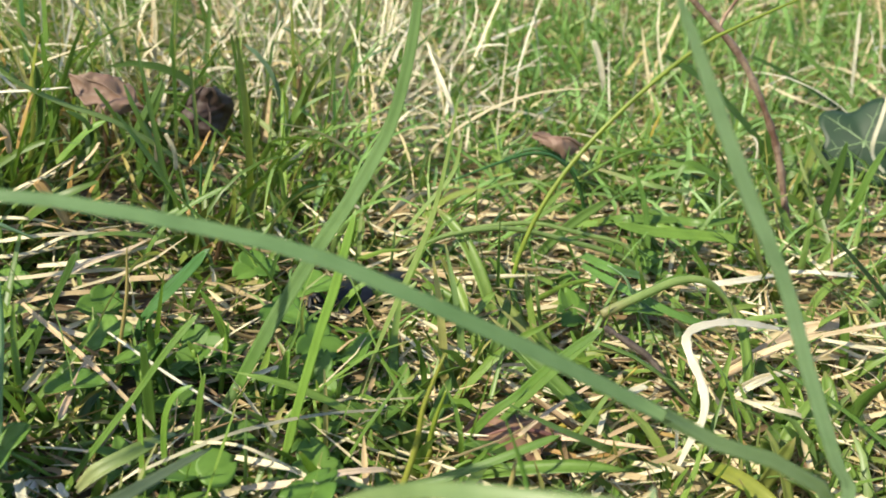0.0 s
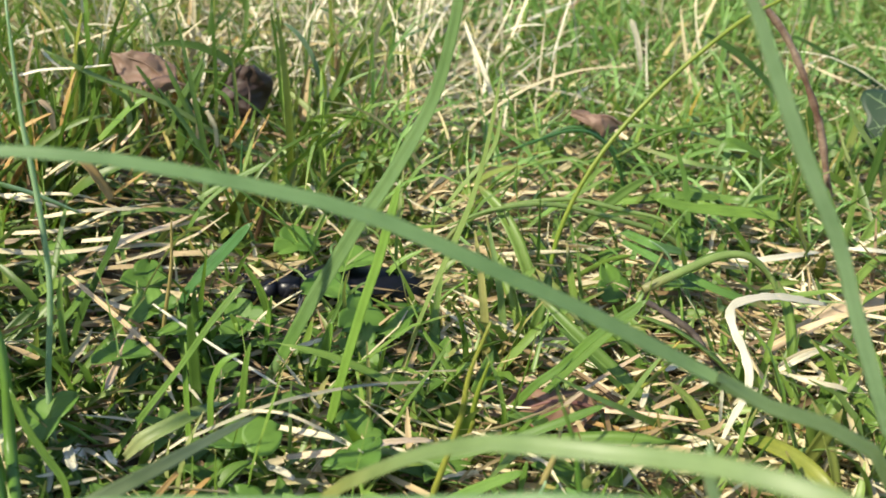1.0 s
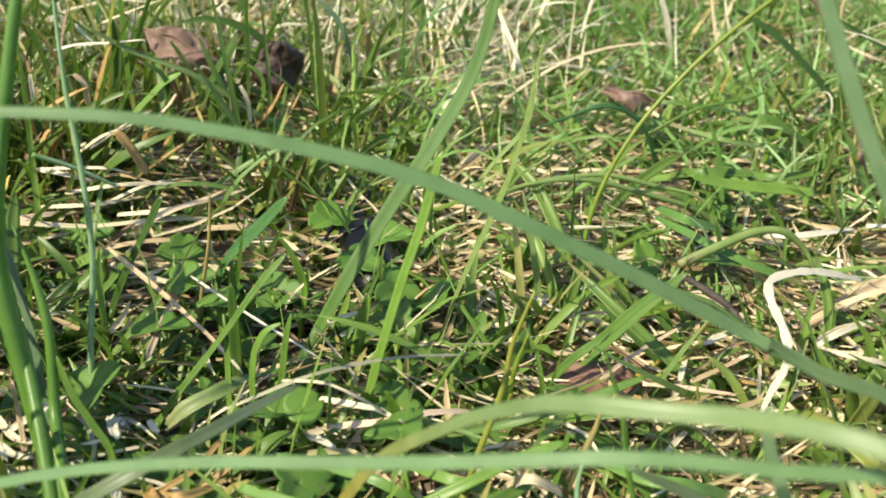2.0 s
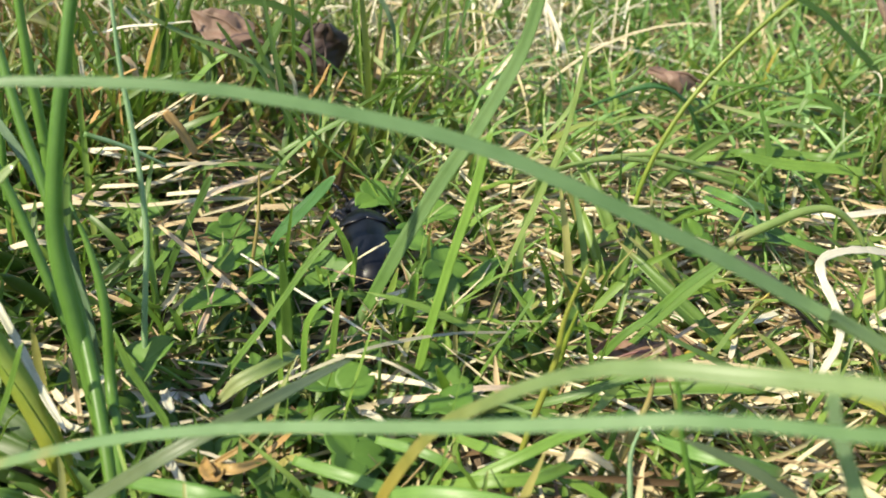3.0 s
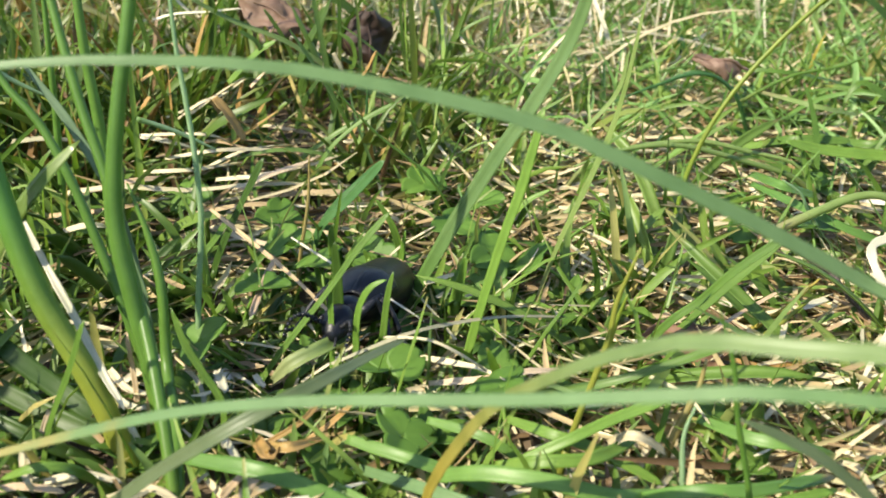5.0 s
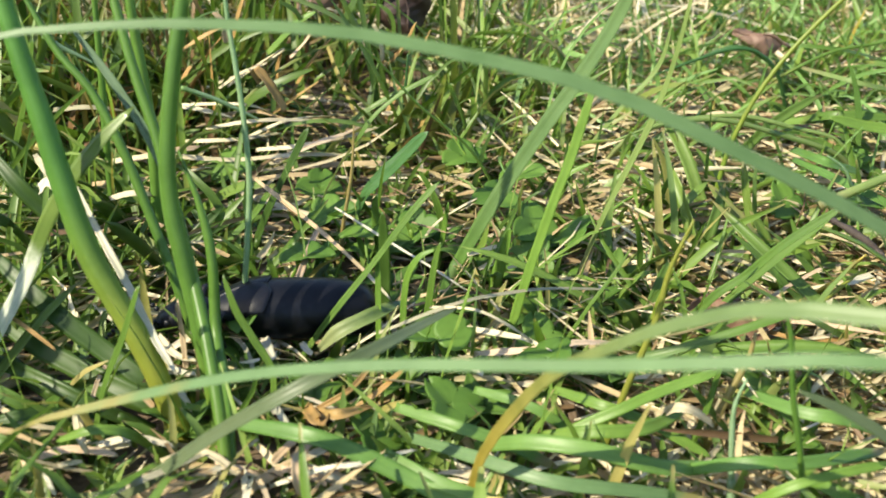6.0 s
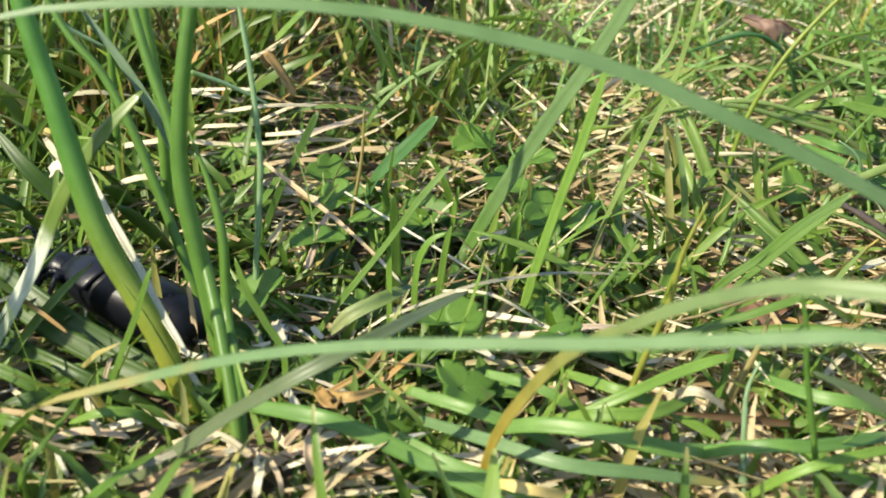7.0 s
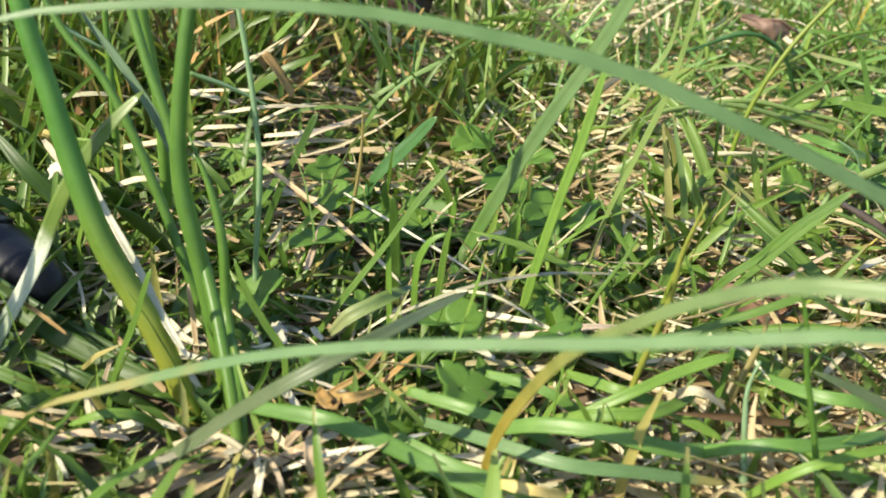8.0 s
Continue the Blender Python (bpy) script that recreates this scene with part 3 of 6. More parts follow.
    p = np.concatenate([spread(560, (-0.09, 0.05, 0.10, 0.32), rng), spread(110, (-0.02, 0.04, 0.09, 0.16), rng), spread(300, (-0.035, 0.02, 0.10, 0.20), rng), spread(260, (-0.13, -0.03, 0.09, 0.17), rng), spread(300, (0.03, 0.28, 0.10, 0.45), rng)])
    n = len(p)
    blades("straw_tangle", "bleached curly straw tangled through the grass", "dry grass", p, rng.lognormal(-3.6, 0.3, n), rng.lognormal(-7.35, 0.3, n), np.abs(rng.normal(1.0, 0.4, n)),
           rng.normal(0.6, 0.9, n), rng.uniform(0, 6.283, n), BLEACHED, rng, lift=rng.uniform(0.002, 0.010, n), rings=9)
    p = spread(520, (-0.12, 0.0, 0.035, 0.125), rng)
    p = p[clear_of_leaves(p) & (p[:, 0] < -0.016)]
    n = len(p)
    blades("rusty_stalks", "rusty orange withered grass stalks low in the tuft", "dry grass", p, rng.lognormal(-4.1, 0.3, n), rng.lognormal(-6.9, 0.3, n), np.abs(rng.normal(0.5, 0.35, n)),
           rng.normal(0.4, 0.5, n), rng.uniform(0, 6.283, n), RUSTY, rng, rings=6)
    # unseen taller grass beside the clearing, towards the sun, added to shade it
    rng = np.random.default_rng(110)
    p = np.concatenate([spread(360, (-0.17, -0.085, -0.10, -0.02), rng), spread(80, (-0.13, -0.075, -0.13, -0.075), rng)])
    p = p[(p[:, 0] < -0.105) | (p[:, 1] < -0.035)]
    n = len(p)
    blades("side_grass", "unseen taller green grass added to shade the clearing", "grass", p, rng.uniform(0.038, 0.068, n), rng.uniform(0.0014, 0.0028, n), np.abs(rng.normal(0.15, 0.15, n)),
           rng.normal(0.4, 0.3, n), rng.normal(2.4, 0.8, n), SHADE_GREEN, rng, rings=8)
    # the meadow goes on around, sparser and coarser with distance
    rng = np.random.default_rng(111)
    r = 0.10 + np.concatenate([rng.exponential(1.5, 36000), rng.exponential(0.42, 26000)])
    r = r[r < 9.0]
    a = rng.uniform(0, 6.283, len(r))
    p = np.stack([0.06 + r * np.cos(a), 0.20 + r * np.sin(a)], 1)
    edge = 0.03 * patch(p, 9, 40.0)
    p = p[(p[:, 0] < -0.15 + edge) | (p[:, 0] > 0.27 + edge) | (p[:, 1] < -0.05 + edge) | (p[:, 1] > 0.46 + edge)]
    near = np.hypot(p[:, 0], p[:, 1] + 0.128)
    n = len(p)
    blades("outer_grass", "green meadow grass spreading around the small clearing", "grass", p, np.minimum(rng.lognormal(-3.6, 0.3, n) * (1 + 0.5 * near), 0.012 + 0.12 * near), rng.uniform(0.0012, 0.0024, n) * (1 + near),
           np.abs(rng.normal(0.35, 0.3, n)), rng.normal(0.8, 0.5, n), rng.uniform(0, 6.283, n), TURF, rng, rings=5)


turf()

LABEL = {
    "green": "mid-green grass blade with a fine pointed tip", "tube": "stiff rounded green grass shoot growing from a tuft", "yellowlow": "thick green grass shoot turning yellow at the foot",
    "yellowbase": "arching green grass blade with an orange-yellow foot", "arch": "long arching green grass blade high over the turf", "browntip": "green grass blade with a dry brown tip",
    "wide": "broad ribbed green grass blade leaning over the turf", "light": "bright yellow-green flat grass blade", "bluepale": "pale blue-green flat blade lying on the turf",
    "dull": "dull grey-green slender grass blade", "blue": "bluish-green upright grass blade", "dark": "dark green pointed grass blade, some shade painted in", "pale": "sheen-painted pale green grass blade",
    "glint_white": "glossy grass blade with a white sun glint painted on",
    "dusty": "blue-grey dusty grass blade bent over at its tip", "greyed": "grey-green slender blade leaning low across the tuft",
    "ygreen": "thin yellow-green grass stem", "yellow": "yellowing narrow grass blade", "dry": "half dry olive grass stem",
}
DRY_LABEL = {
    "white": "bleached white dry grass blade lying on the turf", "cream": "cream-coloured dry grass blade, creased", "tan": "tan dry straw leaning on the turf", "pink": "pinkish-brown dry grass blade",
    "grey": "grey weathered dry grass stalk", "orange": "orange-brown withered grass blade", "yellow": "yellow withered grass blade",
}


def grass_plant(name, points, me, label, category, group, style, facing=(0.0, 0.0, 0.0)):
    """A thing with its foot at the first point: the blade, and at an upright foot the sheath round it."""
    at = Vector(points[0])
    ob = new(name)
    ob.location = at
    me.transform(Matrix.Translation(-at))
    part("blade" if "blade" in me.name else "stalk", me, ob)
    rise = Vector(points[1]) - at
    if "blade" in me.name and me["wide"] > 0.0009 and style not in ("tube", "yellowlow"):
        line = spline(points, 26)[:24]
        r = me["wide"] * 0.035
        lift = np.array(facing) * -0.0001
        part("midrib", tube_mesh("midrib", [tuple(q) for q in line - np.array(at) + lift], [r, r * 0.8, r * 0.3], G[style], 6, 24), ob)
    if at.z < 0.0 and rise.z > 0.3 * rise.length:
        a, b2 = rise.normalized() * 0.0055, rise.normalized() * 0.0028
        w = me["wide"]
        part("sheath", tube_mesh("sheath", [(0, 0, 0), tuple(b2), tuple(a)], [w * 0.42, w * 0.48, w * 0.40], G[style], 8, 8), ob)
    return tagged(ob, label, category, group)


def grass_blade(points, width, style, tip=0.2, fold=0.3, facing=(-0.28, -0.60, 0.75)):
    if style in ("tube", "yellowlow"):
        r = width * 0.5
        me = tube_mesh("blade", points, [r * 0.95, r, r, r * 0.9, r * 0.75, r * (0.6 if tip > 0.3 else 0.15)], G[style], 10, 34, knots=0.06)
    else:
        me = ribbon_mesh("blade", points, width, G[style], tip, fold, facing=facing)
    me["wide"] = width
    return grass_plant("grass_plant", points, me, LABEL[style], "grass plant", "single grass plants", style, facing)


def grass_stem(points, width, style):
    me = tube_mesh("stalk", points, [width * 0.55, width * 0.5, width * 0.45, width * 0.2], G[style])
    me["wide"] = width * 1.6
    return grass_plant("flower_stem", points, me, LABEL[style] + " of round section", "grass plant", "grass stems", style)


def dry_straw(points, width, style):
    me = ribbon_mesh("dry_straw", points, width, STRAW[style], 0.12, 0.45, rings=22, twist=0.6, waver=0.22)
    return tagged(new("dry_straw", me), DRY_LABEL[style], "dry grass", "dry straws")


def bent_straw(points, width):
    me = ribbon_mesh("dry_straw", points, width, STRAW["white"], 0.35, 0.12, rings=44, facing=(-0.25, -0.62, 0.75), foot=0.5, waver=0.35)
    return tagged(new("dry_straw", me), "bleached white dry grass blade, crumpled and sharply bent", "dry grass", "dry straws")


def curled_leaf(points, width):
    me = ribbon_mesh("curled_leaf", points, width, CURLED, 0.35, 0.8, rings=26, foot=0.4, twist=0.5)
    return tagged(new("curled_leaf", me), "pale green curled leaf with a yellow underside", "leaf")


def twig(points, width):
    me = tube_mesh("twig", points, [width * 0.6, width * 0.55, width * 0.5, width * 0.35], BARK if points[-1][2] > 0.03 else STICK, rings=34, knots=0.5)
    return tagged(new("twig", me), "knobbly reddish-brown dead twig" if points[-1][2] > 0.03 else "dark grey-brown bent stick on the turf", "twig")


grass_blade([(0.0640, -0.0535, -0.0020), (0.0477, -0.0530, 0.0300), (0.0382, -0.0525, 0.0349), (0.0303, -0.0520, 0.0390), (0.0361, -0.0520, 0.0358), (0.0275, -0.0515, 0.0401), (0.0180, -0.0515, 0.0449), (0.0110, -0.0510, 0.0478), (0.0059, -0.0505, 0.0500), (-0.0004, -0.0500, 0.0519), (-0.0114, -0.0495, 0.0539), (-0.0202, -0.0490, 0.0548), (-0.0322, -0.0485, 0.0546), (-0.0405, -0.0480, 0.0537), (-0.0475, -0.0480, 0.0526), (-0.0548, -0.0480, 0.0500)], 0.00140, "arch", tip=0.5, fold=0.15)
grass_blade([(-0.0066, -0.0436, -0.0020), (-0.0059, -0.0450, 0.0090), (-0.0027, -0.0480, 0.0186), (0.0002, -0.0520, 0.0258), (0.0034, -0.0570, 0.0318), (0.0065, -0.0620, 0.0373), (0.0098, -0.0675, 0.0424), (0.0122, -0.0710, 0.0451), (0.0181, -0.0735, 0.0463), (0.0211, -0.0760, 0.0478), (0.0231, -0.0785, 0.0491), (0.0270, -0.0820, 0.0501), (0.0335, -0.0848, 0.0487), (0.0415, -0.0878, 0.0445), (0.0490, -0.0905, 0.0380), (0.0560, -0.0930, 0.0290)], 0.0013, "yellowbase", tip=0.3, fold=0.2)
grass_blade([(0.0600, -0.0840, -0.0020), (0.0565, -0.0836, 0.0120), (0.0510, -0.0830, 0.0260), (0.0435, -0.0820, 0.0370), (0.0350, -0.0808, 0.0435), (0.0291, -0.0800, 0.0467), (0.0241, -0.0780, 0.0455), (0.0153, -0.0765, 0.0452), (0.0076, -0.0735, 0.0424), (0.0012, -0.0700, 0.0393), (-0.0061, -0.0665, 0.0364), (-0.0144, -0.0630, 0.0334), (-0.0237, -0.0600, 0.0300), (-0.0314, -0.0575, 0.0263), (-0.0396, -0.0555, 0.0222), (-0.0454, -0.0545, 0.0195), (-0.0496, -0.0540, 0.0170)], 0.0010, "browntip", tip=0.15, fold=0.1)
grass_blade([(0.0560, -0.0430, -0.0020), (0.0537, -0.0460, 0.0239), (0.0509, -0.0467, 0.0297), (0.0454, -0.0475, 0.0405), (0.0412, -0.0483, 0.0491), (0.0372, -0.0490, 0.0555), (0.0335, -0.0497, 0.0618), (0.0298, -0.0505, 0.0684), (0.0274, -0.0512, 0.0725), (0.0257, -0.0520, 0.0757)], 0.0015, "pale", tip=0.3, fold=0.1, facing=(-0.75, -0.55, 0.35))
grass_blade([(-0.0114, 0.0062, -0.0020), (-0.0046, 0.0056, 0.0129), (0.0014, 0.0049, 0.0249), (0.0055, 0.0045, 0.0323), (0.0102, 0.0039, 0.0426), (0.0122, 0.0033, 0.0520), (0.0129, 0.0029, 0.0598), (0.0130, 0.0025, 0.0658), (0.0129, 0.0022, 0.0703)], 0.00230, "wide", tip=0.65, fold=0.35)
grass_blade([(-0.0024, -0.0110, -0.0020), (-0.0012, -0.0106, 0.0056), (0.0003, -0.0101, 0.0126), (0.0024, -0.0094, 0.0212), (0.0040, -0.0089, 0.0269), (0.0054, -0.0083, 0.0333), (0.0062, -0.0080, 0.0371)], 0.00130, "light", tip=0.2, fold=0.2)
grass_blade([(0.0079, 0.0040, 0.0020), (0.0106, 0.0038, 0.0124), (0.0137, 0.0036, 0.0219), (0.0160, 0.0034, 0.0293), (0.0173, 0.0033, 0.0359), (0.0180, 0.0031, 0.0419), (0.0186, 0.0030, 0.0483)], 0.00112, "dull", tip=0.5, fold=0.2, facing=(-0.85, -0.45, 0.3))
grass_blade([(-0.0362, -0.0297, -0.0020), (-0.0383, -0.0274, 0.0111), (-0.0401, -0.0255, 0.0197), (-0.0414, -0.0240, 0.0260), (-0.0416, -0.0225, 0.0321), (-0.0408, -0.0207, 0.0399), (-0.0399, -0.0192, 0.0457), (-0.0390, -0.0176, 0.0519), (-0.0377, -0.0157, 0.0589)], 0.00200, "tube", tip=0.6, fold=0.5)
grass_blade([(-0.0318, -0.0441, -0.0020), (-0.0340, -0.0376, 0.0063), (-0.0368, -0.0307, 0.0133), (-0.0397, -0.0245, 0.0184), (-0.0416, -0.0219, 0.0243), (-0.0437, -0.0187, 0.0311), (-0.0463, -0.0159, 0.0372), (-0.0482, -0.0135, 0.0423), (-0.0501, -0.0108, 0.0479), (-0.0528, -0.0070, 0.0562)], 0.00146, "tube", tip=0.5, fold=0.5)
grass_blade([(-0.0397, -0.0322, -0.0020), (-0.0438, -0.0298, 0.0089), (-0.0472, -0.0281, 0.0149), (-0.0503, -0.0266, 0.0204), (-0.0531, -0.0244, 0.0283), (-0.0550, -0.0226, 0.0348), (-0.0574, -0.0205, 0.0422), (-0.0592, -0.0186, 0.0488), (-0.0612, -0.0162, 0.0569)], 0.00280, "yellowlow", tip=0.5, fold=0.4)
grass_blade([(-0.0318, -0.0440, 0.0001), (-0.0334, -0.0370, 0.0041), (-0.0353, -0.0300, 0.0066), (-0.0377, -0.0230, 0.0083), (-0.0384, -0.0197, 0.0165), (-0.0399, -0.0173, 0.0220), (-0.0421, -0.0151, 0.0268), (-0.0428, -0.0144, 0.0282)], 0.00146, "tube", tip=0.15, fold=0.4)
grass_blade([(-0.0392, -0.0208, -0.0020), (-0.0440, -0.0166, 0.0112), (-0.0476, -0.0134, 0.0196), (-0.0509, -0.0106, 0.0265), (-0.0548, -0.0079, 0.0326), (-0.0591, -0.0058, 0.0366), (-0.0634, -0.0030, 0.0426), (-0.0669, -0.0008, 0.0473)], 0.00127, "tube", tip=0.2, fold=0.4)
grass_blade([(-0.0407, -0.0160, -0.0020), (-0.0438, -0.0109, 0.0138), (-0.0475, -0.0071, 0.0236), (-0.0528, -0.0036, 0.0311), (-0.0576, -0.0010, 0.0363), (-0.0595, 0.0000, 0.0384)], 0.00120, "dusty", tip=0.25, fold=0.3)
grass_blade([(-0.0534, 0.0065, -0.0020), (-0.0533, 0.0088, 0.0163), (-0.0540, 0.0103, 0.0259), (-0.0551, 0.0116, 0.0343), (-0.0558, 0.0129, 0.0424), (-0.0564, 0.0145, 0.0515)], 0.00166, "tube", tip=0.4, fold=0.4)
grass_blade([(-0.0603, 0.0128, -0.0020), (-0.0619, 0.0137, 0.0072), (-0.0621, 0.0147, 0.0160), (-0.0620, 0.0157, 0.0244), (-0.0621, 0.0165, 0.0308), (-0.0622, 0.0177, 0.0401), (-0.0627, 0.0188, 0.0483)], 0.00107, "tube", tip=0.3, fold=0.4)
grass_blade([(-0.0675, -0.0284, -0.0020), (-0.0655, -0.0284, 0.0040), (-0.0626, -0.0266, 0.0093), (-0.0596, -0.0239, 0.0148), (-0.0558, -0.0219, 0.0233), (-0.0507, -0.0202, 0.0305), (-0.0462, -0.0184, 0.0351)], 0.00200, "glint_white", tip=0.25, fold=0.08, facing=(-0.15, -0.72, 0.68))
grass_blade([(-0.0498, -0.0363, -0.0020), (-0.0472, -0.0356, 0.0085), (-0.0445, -0.0349, 0.0153), (-0.0423, -0.0343, 0.0216)], 0.00088, "green", tip=0.1, fold=0.4)
grass_blade([(-0.0625, -0.0041, -0.0020), (-0.0624, -0.0041, 0.0055), (-0.0618, -0.0041, 0.0082), (-0.0610, -0.0041, 0.0104)], 0.00088, "light", tip=0.3, fold=0.2)
grass_stem([(-0.0362, -0.0136, -0.0020), (-0.0364, -0.0120, 0.0082), (-0.0361, -0.0108, 0.0142), (-0.0357, -0.0093, 0.0214), (-0.0362, -0.0078, 0.0284), (-0.0372, -0.0062, 0.0357), (-0.0381, -0.0050, 0.0409), (-0.0388, -0.0035, 0.0472), (-0.0395, -0.0016, 0.0552)], 0.00075, "pale")
grass_stem([(0.0088, -0.0300, -0.0020), (0.0109, -0.0292, 0.0078), (0.0125, -0.0286, 0.0137), (0.0135, -0.0282, 0.0183), (0.0140, -0.0277, 0.0227), (0.0159, -0.0270, 0.0288)], 0.0008, "ygreen")
grass_blade([(-0.0302, -0.0169, -0.0020), (-0.0252, -0.0159, 0.0062), (-0.0196, -0.0147, 0.0141), (-0.0153, -0.0137, 0.0207), (-0.0117, -0.0129, 0.0252)], 0.00090, "green", tip=0.1, fold=0.4)
grass_stem([(-0.0012, 0.0323, -0.0020), (-0.0081, 0.0312, 0.0099), (-0.0166, 0.0300, 0.0177), (-0.0228, 0.0290, 0.0248), (-0.0271, 0.0283, 0.0292)], 0.0005, "green")
grass_blade([(0.0192, -0.0062, -0.0020), (0.0247, -0.0073, 0.0072), (0.0283, -0.0080, 0.0113), (0.0321, -0.0089, 0.0167), (0.0377, -0.0102, 0.0230)], 0.00120, "green", tip=0.12, fold=0.4)
grass_blade([(-0.0260, 0.0194, 0.0020), (-0.0240, 0.0190, 0.0069), (-0.0205, 0.0185, 0.0108), (-0.0171, 0.0179, 0.0152), (-0.0146, 0.0174, 0.0187)], 0.00168, "blue", tip=0.15, fold=0.3)
grass_blade([(-0.0409, 0.0096, -0.0020), (-0.0378, 0.0102, 0.0070), (-0.0351, 0.0108, 0.0129), (-0.0330, 0.0112, 0.0173), (-0.0314, 0.0116, 0.0209)], 0.00136, "dark", tip=0.1, fold=0.4)
grass_blade([(-0.0376, 0.0477, -0.0020), (-0.0315, 0.0486, 0.0049), (-0.0245, 0.0495, 0.0103), (-0.0176, 0.0504, 0.0138), (-0.0146, 0.0507, 0.0149)], 0.00112, "green", tip=0.15, fold=0.3)
grass_stem([(-0.0247, 0.0532, -0.0020), (-0.0215, 0.0538, 0.0050), (-0.0205, 0.0545, 0.0113), (-0.0202, 0.0552, 0.0175)], 0.0007, "blue")
grass_blade([(0.0294, -0.0457, -0.0020), (0.0257, -0.0457, 0.0126), (0.0234, -0.0457, 0.0206), (0.0220, -0.0457, 0.0269), (0.0193, -0.0457, 0.0340)], 0.00065, "tube", tip=0.2, fold=0.3)
grass_blade([(0.0182, -0.0312, -0.0020), (0.0201, -0.0303, 0.0059), (0.0211, -0.0292, 0.0123)], 0.00072, "green", tip=0.15, fold=0.3)
grass_stem([(0.0201, -0.0301, -0.0020), (0.0223, -0.0289, 0.0059), (0.0244, -0.0277, 0.0115), (0.0249, -0.0271, 0.0149)], 0.0010, "dry")
grass_stem([(0.0225, -0.0395, -0.0020), (0.0213, -0.0380, 0.0074), (0.0210, -0.0372, 0.0120), (0.0219, -0.0365, 0.0152)], 0.0007, "pale")
grass_blade([(-0.0306, -0.0314, -0.0020), (-0.0295, -0.0300, 0.0072), (-0.0318, -0.0290, 0.0118), (-0.0337, -0.0283, 0.0150), (-0.0352, -0.0274, 0.0192)], 0.00088, "green", tip=0.2, fold=0.3)
grass_blade([(-0.0185, -0.0171, -0.0020), (-0.0188, -0.0155, 0.0080), (-0.0191, -0.0141, 0.0153)], 0.00080, "light", tip=0.2, fold=0.3)
grass_blade([(-0.0321, -0.0381, 0.0070), (-0.0241, -0.0419, 0.0090), (-0.0193, -0.0427, 0.0080), (-0.0133, -0.0441, 0.0060), (-0.0056, -0.0470, 0.0040), (-0.0003, -0.0481, 0.0020)], 0.00184, "bluepale", tip=0.4, fold=0.15)
grass_blade([(-0.0139, -0.0339, 0.0030), (-0.0051, -0.0409, 0.0060), (0.0018, -0.0448, 0.0070), (0.0100, -0.0444, 0.0060), (0.0197, -0.0419, 0.0030)], 0.00144, "browntip", tip=0.3, fold=0.2)
grass_blade([(-0.0062, -0.0364, 0.0040), (-0.0004, -0.0399, 0.0080), (0.0064, -0.0420, 0.0090), (0.0137, -0.0417, 0.0070), (0.0210, -0.0372, 0.0040)], 0.00176, "bluepale", tip=0.2, fold=0.15)
grass_blade([(0.0026, -0.0340, 0.0040), (0.0091, -0.0339, 0.0080), (0.0147, -0.0320, 0.0100), (0.0206, -0.0308, 0.0120)], 0.00128, "light", tip=0.15, fold=0.2)
grass_blade([(0.0014, -0.0338, 0.0040), (0.0065, -0.0364, 0.0070), (0.0122, -0.0354, 0.0070), (0.0178, -0.0292, 0.0050)], 0.00152, "light", tip=0.2, fold=0.2)
grass_blade([(0.0028, -0.0276, 0.0060), (0.0080, -0.0330, 0.0080), (0.0133, -0.0330, 0.0060), (0.0204, -0.0347, 0.0030)], 0.00128, "light", tip=0.2, fold=0.2)
grass_blade([(0.0254, -0.0261, 0.0060), (0.0301, -0.0321, 0.0080), (0.0348, -0.0332, 0.0080), (0.0416, -0.0305, 0.0040)], 0.00152, "bluepale", tip=0.2, fold=0.2)
grass_blade([(0.0152, -0.0387, 0.0040), (0.0214, -0.0427, 0.0090), (0.0279, -0.0421, 0.0090), (0.0388, -0.0357, 0.0060)], 0.00144, "bluepale", tip=0.2, fold=0.2)
grass_blade([(0.0207, -0.0448, 0.0040), (0.0239, -0.0468, 0.0090), (0.0280, -0.0466, 0.0110), (0.0355, -0.0439, 0.0110)], 0.00104, "light", tip=0.15, fold=0.3)
grass_blade([(0.0284, -0.0371, 0.0040), (0.0313, -0.0428, 0.0060), (0.0367, -0.0435, 0.0040)], 0.00144, "light", tip=0.2, fold=0.2)
grass_blade([(-0.0153, -0.0325, 0.0060), (-0.0082, -0.0367, 0.0070), (-0.0020, -0.0371, 0.0050), (0.0033, -0.0369, 0.0020)], 0.00144, "bluepale", tip=0.2, fold=0.2)
grass_blade([(-0.0160, -0.0405, 0.0060), (-0.0104, -0.0445, 0.0060), (-0.0039, -0.0463, 0.0050), (0.0026, -0.0469, 0.0030)], 0.00160, "bluepale", tip=0.2, fold=0.2)
grass_blade([(-0.0064, -0.0271, 0.0050), (0.0000, -0.0311, 0.0060), (0.0054, -0.0320, 0.0030)], 0.00120, "bluepale", tip=0.2, fold=0.2)
grass_blade([(0.0062, -0.0198, 0.0040), (0.0147, -0.0238, 0.0090), (0.0233, -0.0243, 0.0130), (0.0307, -0.0234, 0.0160)], 0.00112, "green", tip=0.15, fold=0.3)
PUSHED = grass_blade([(-0.0410, -0.0260, -0.0020), (-0.0451, -0.0270, 0.0030), (-0.0509, -0.0247, 0.0060), (-0.0562, -0.0229, 0.0090), (-0.0617, -0.0201, 0.0120), (-0.0682, -0.0152, 0.0145)], 0.00245, "dark", tip=0.4, fold=0.2)
grass_blade([(-0.0439, -0.0295, -0.0020), (-0.0501, -0.0316, 0.0030), (-0.0572, -0.0295, 0.0050), (-0.0687, -0.0232, 0.0040)], 0.00168, "dark", tip=0.2, fold=0.35)
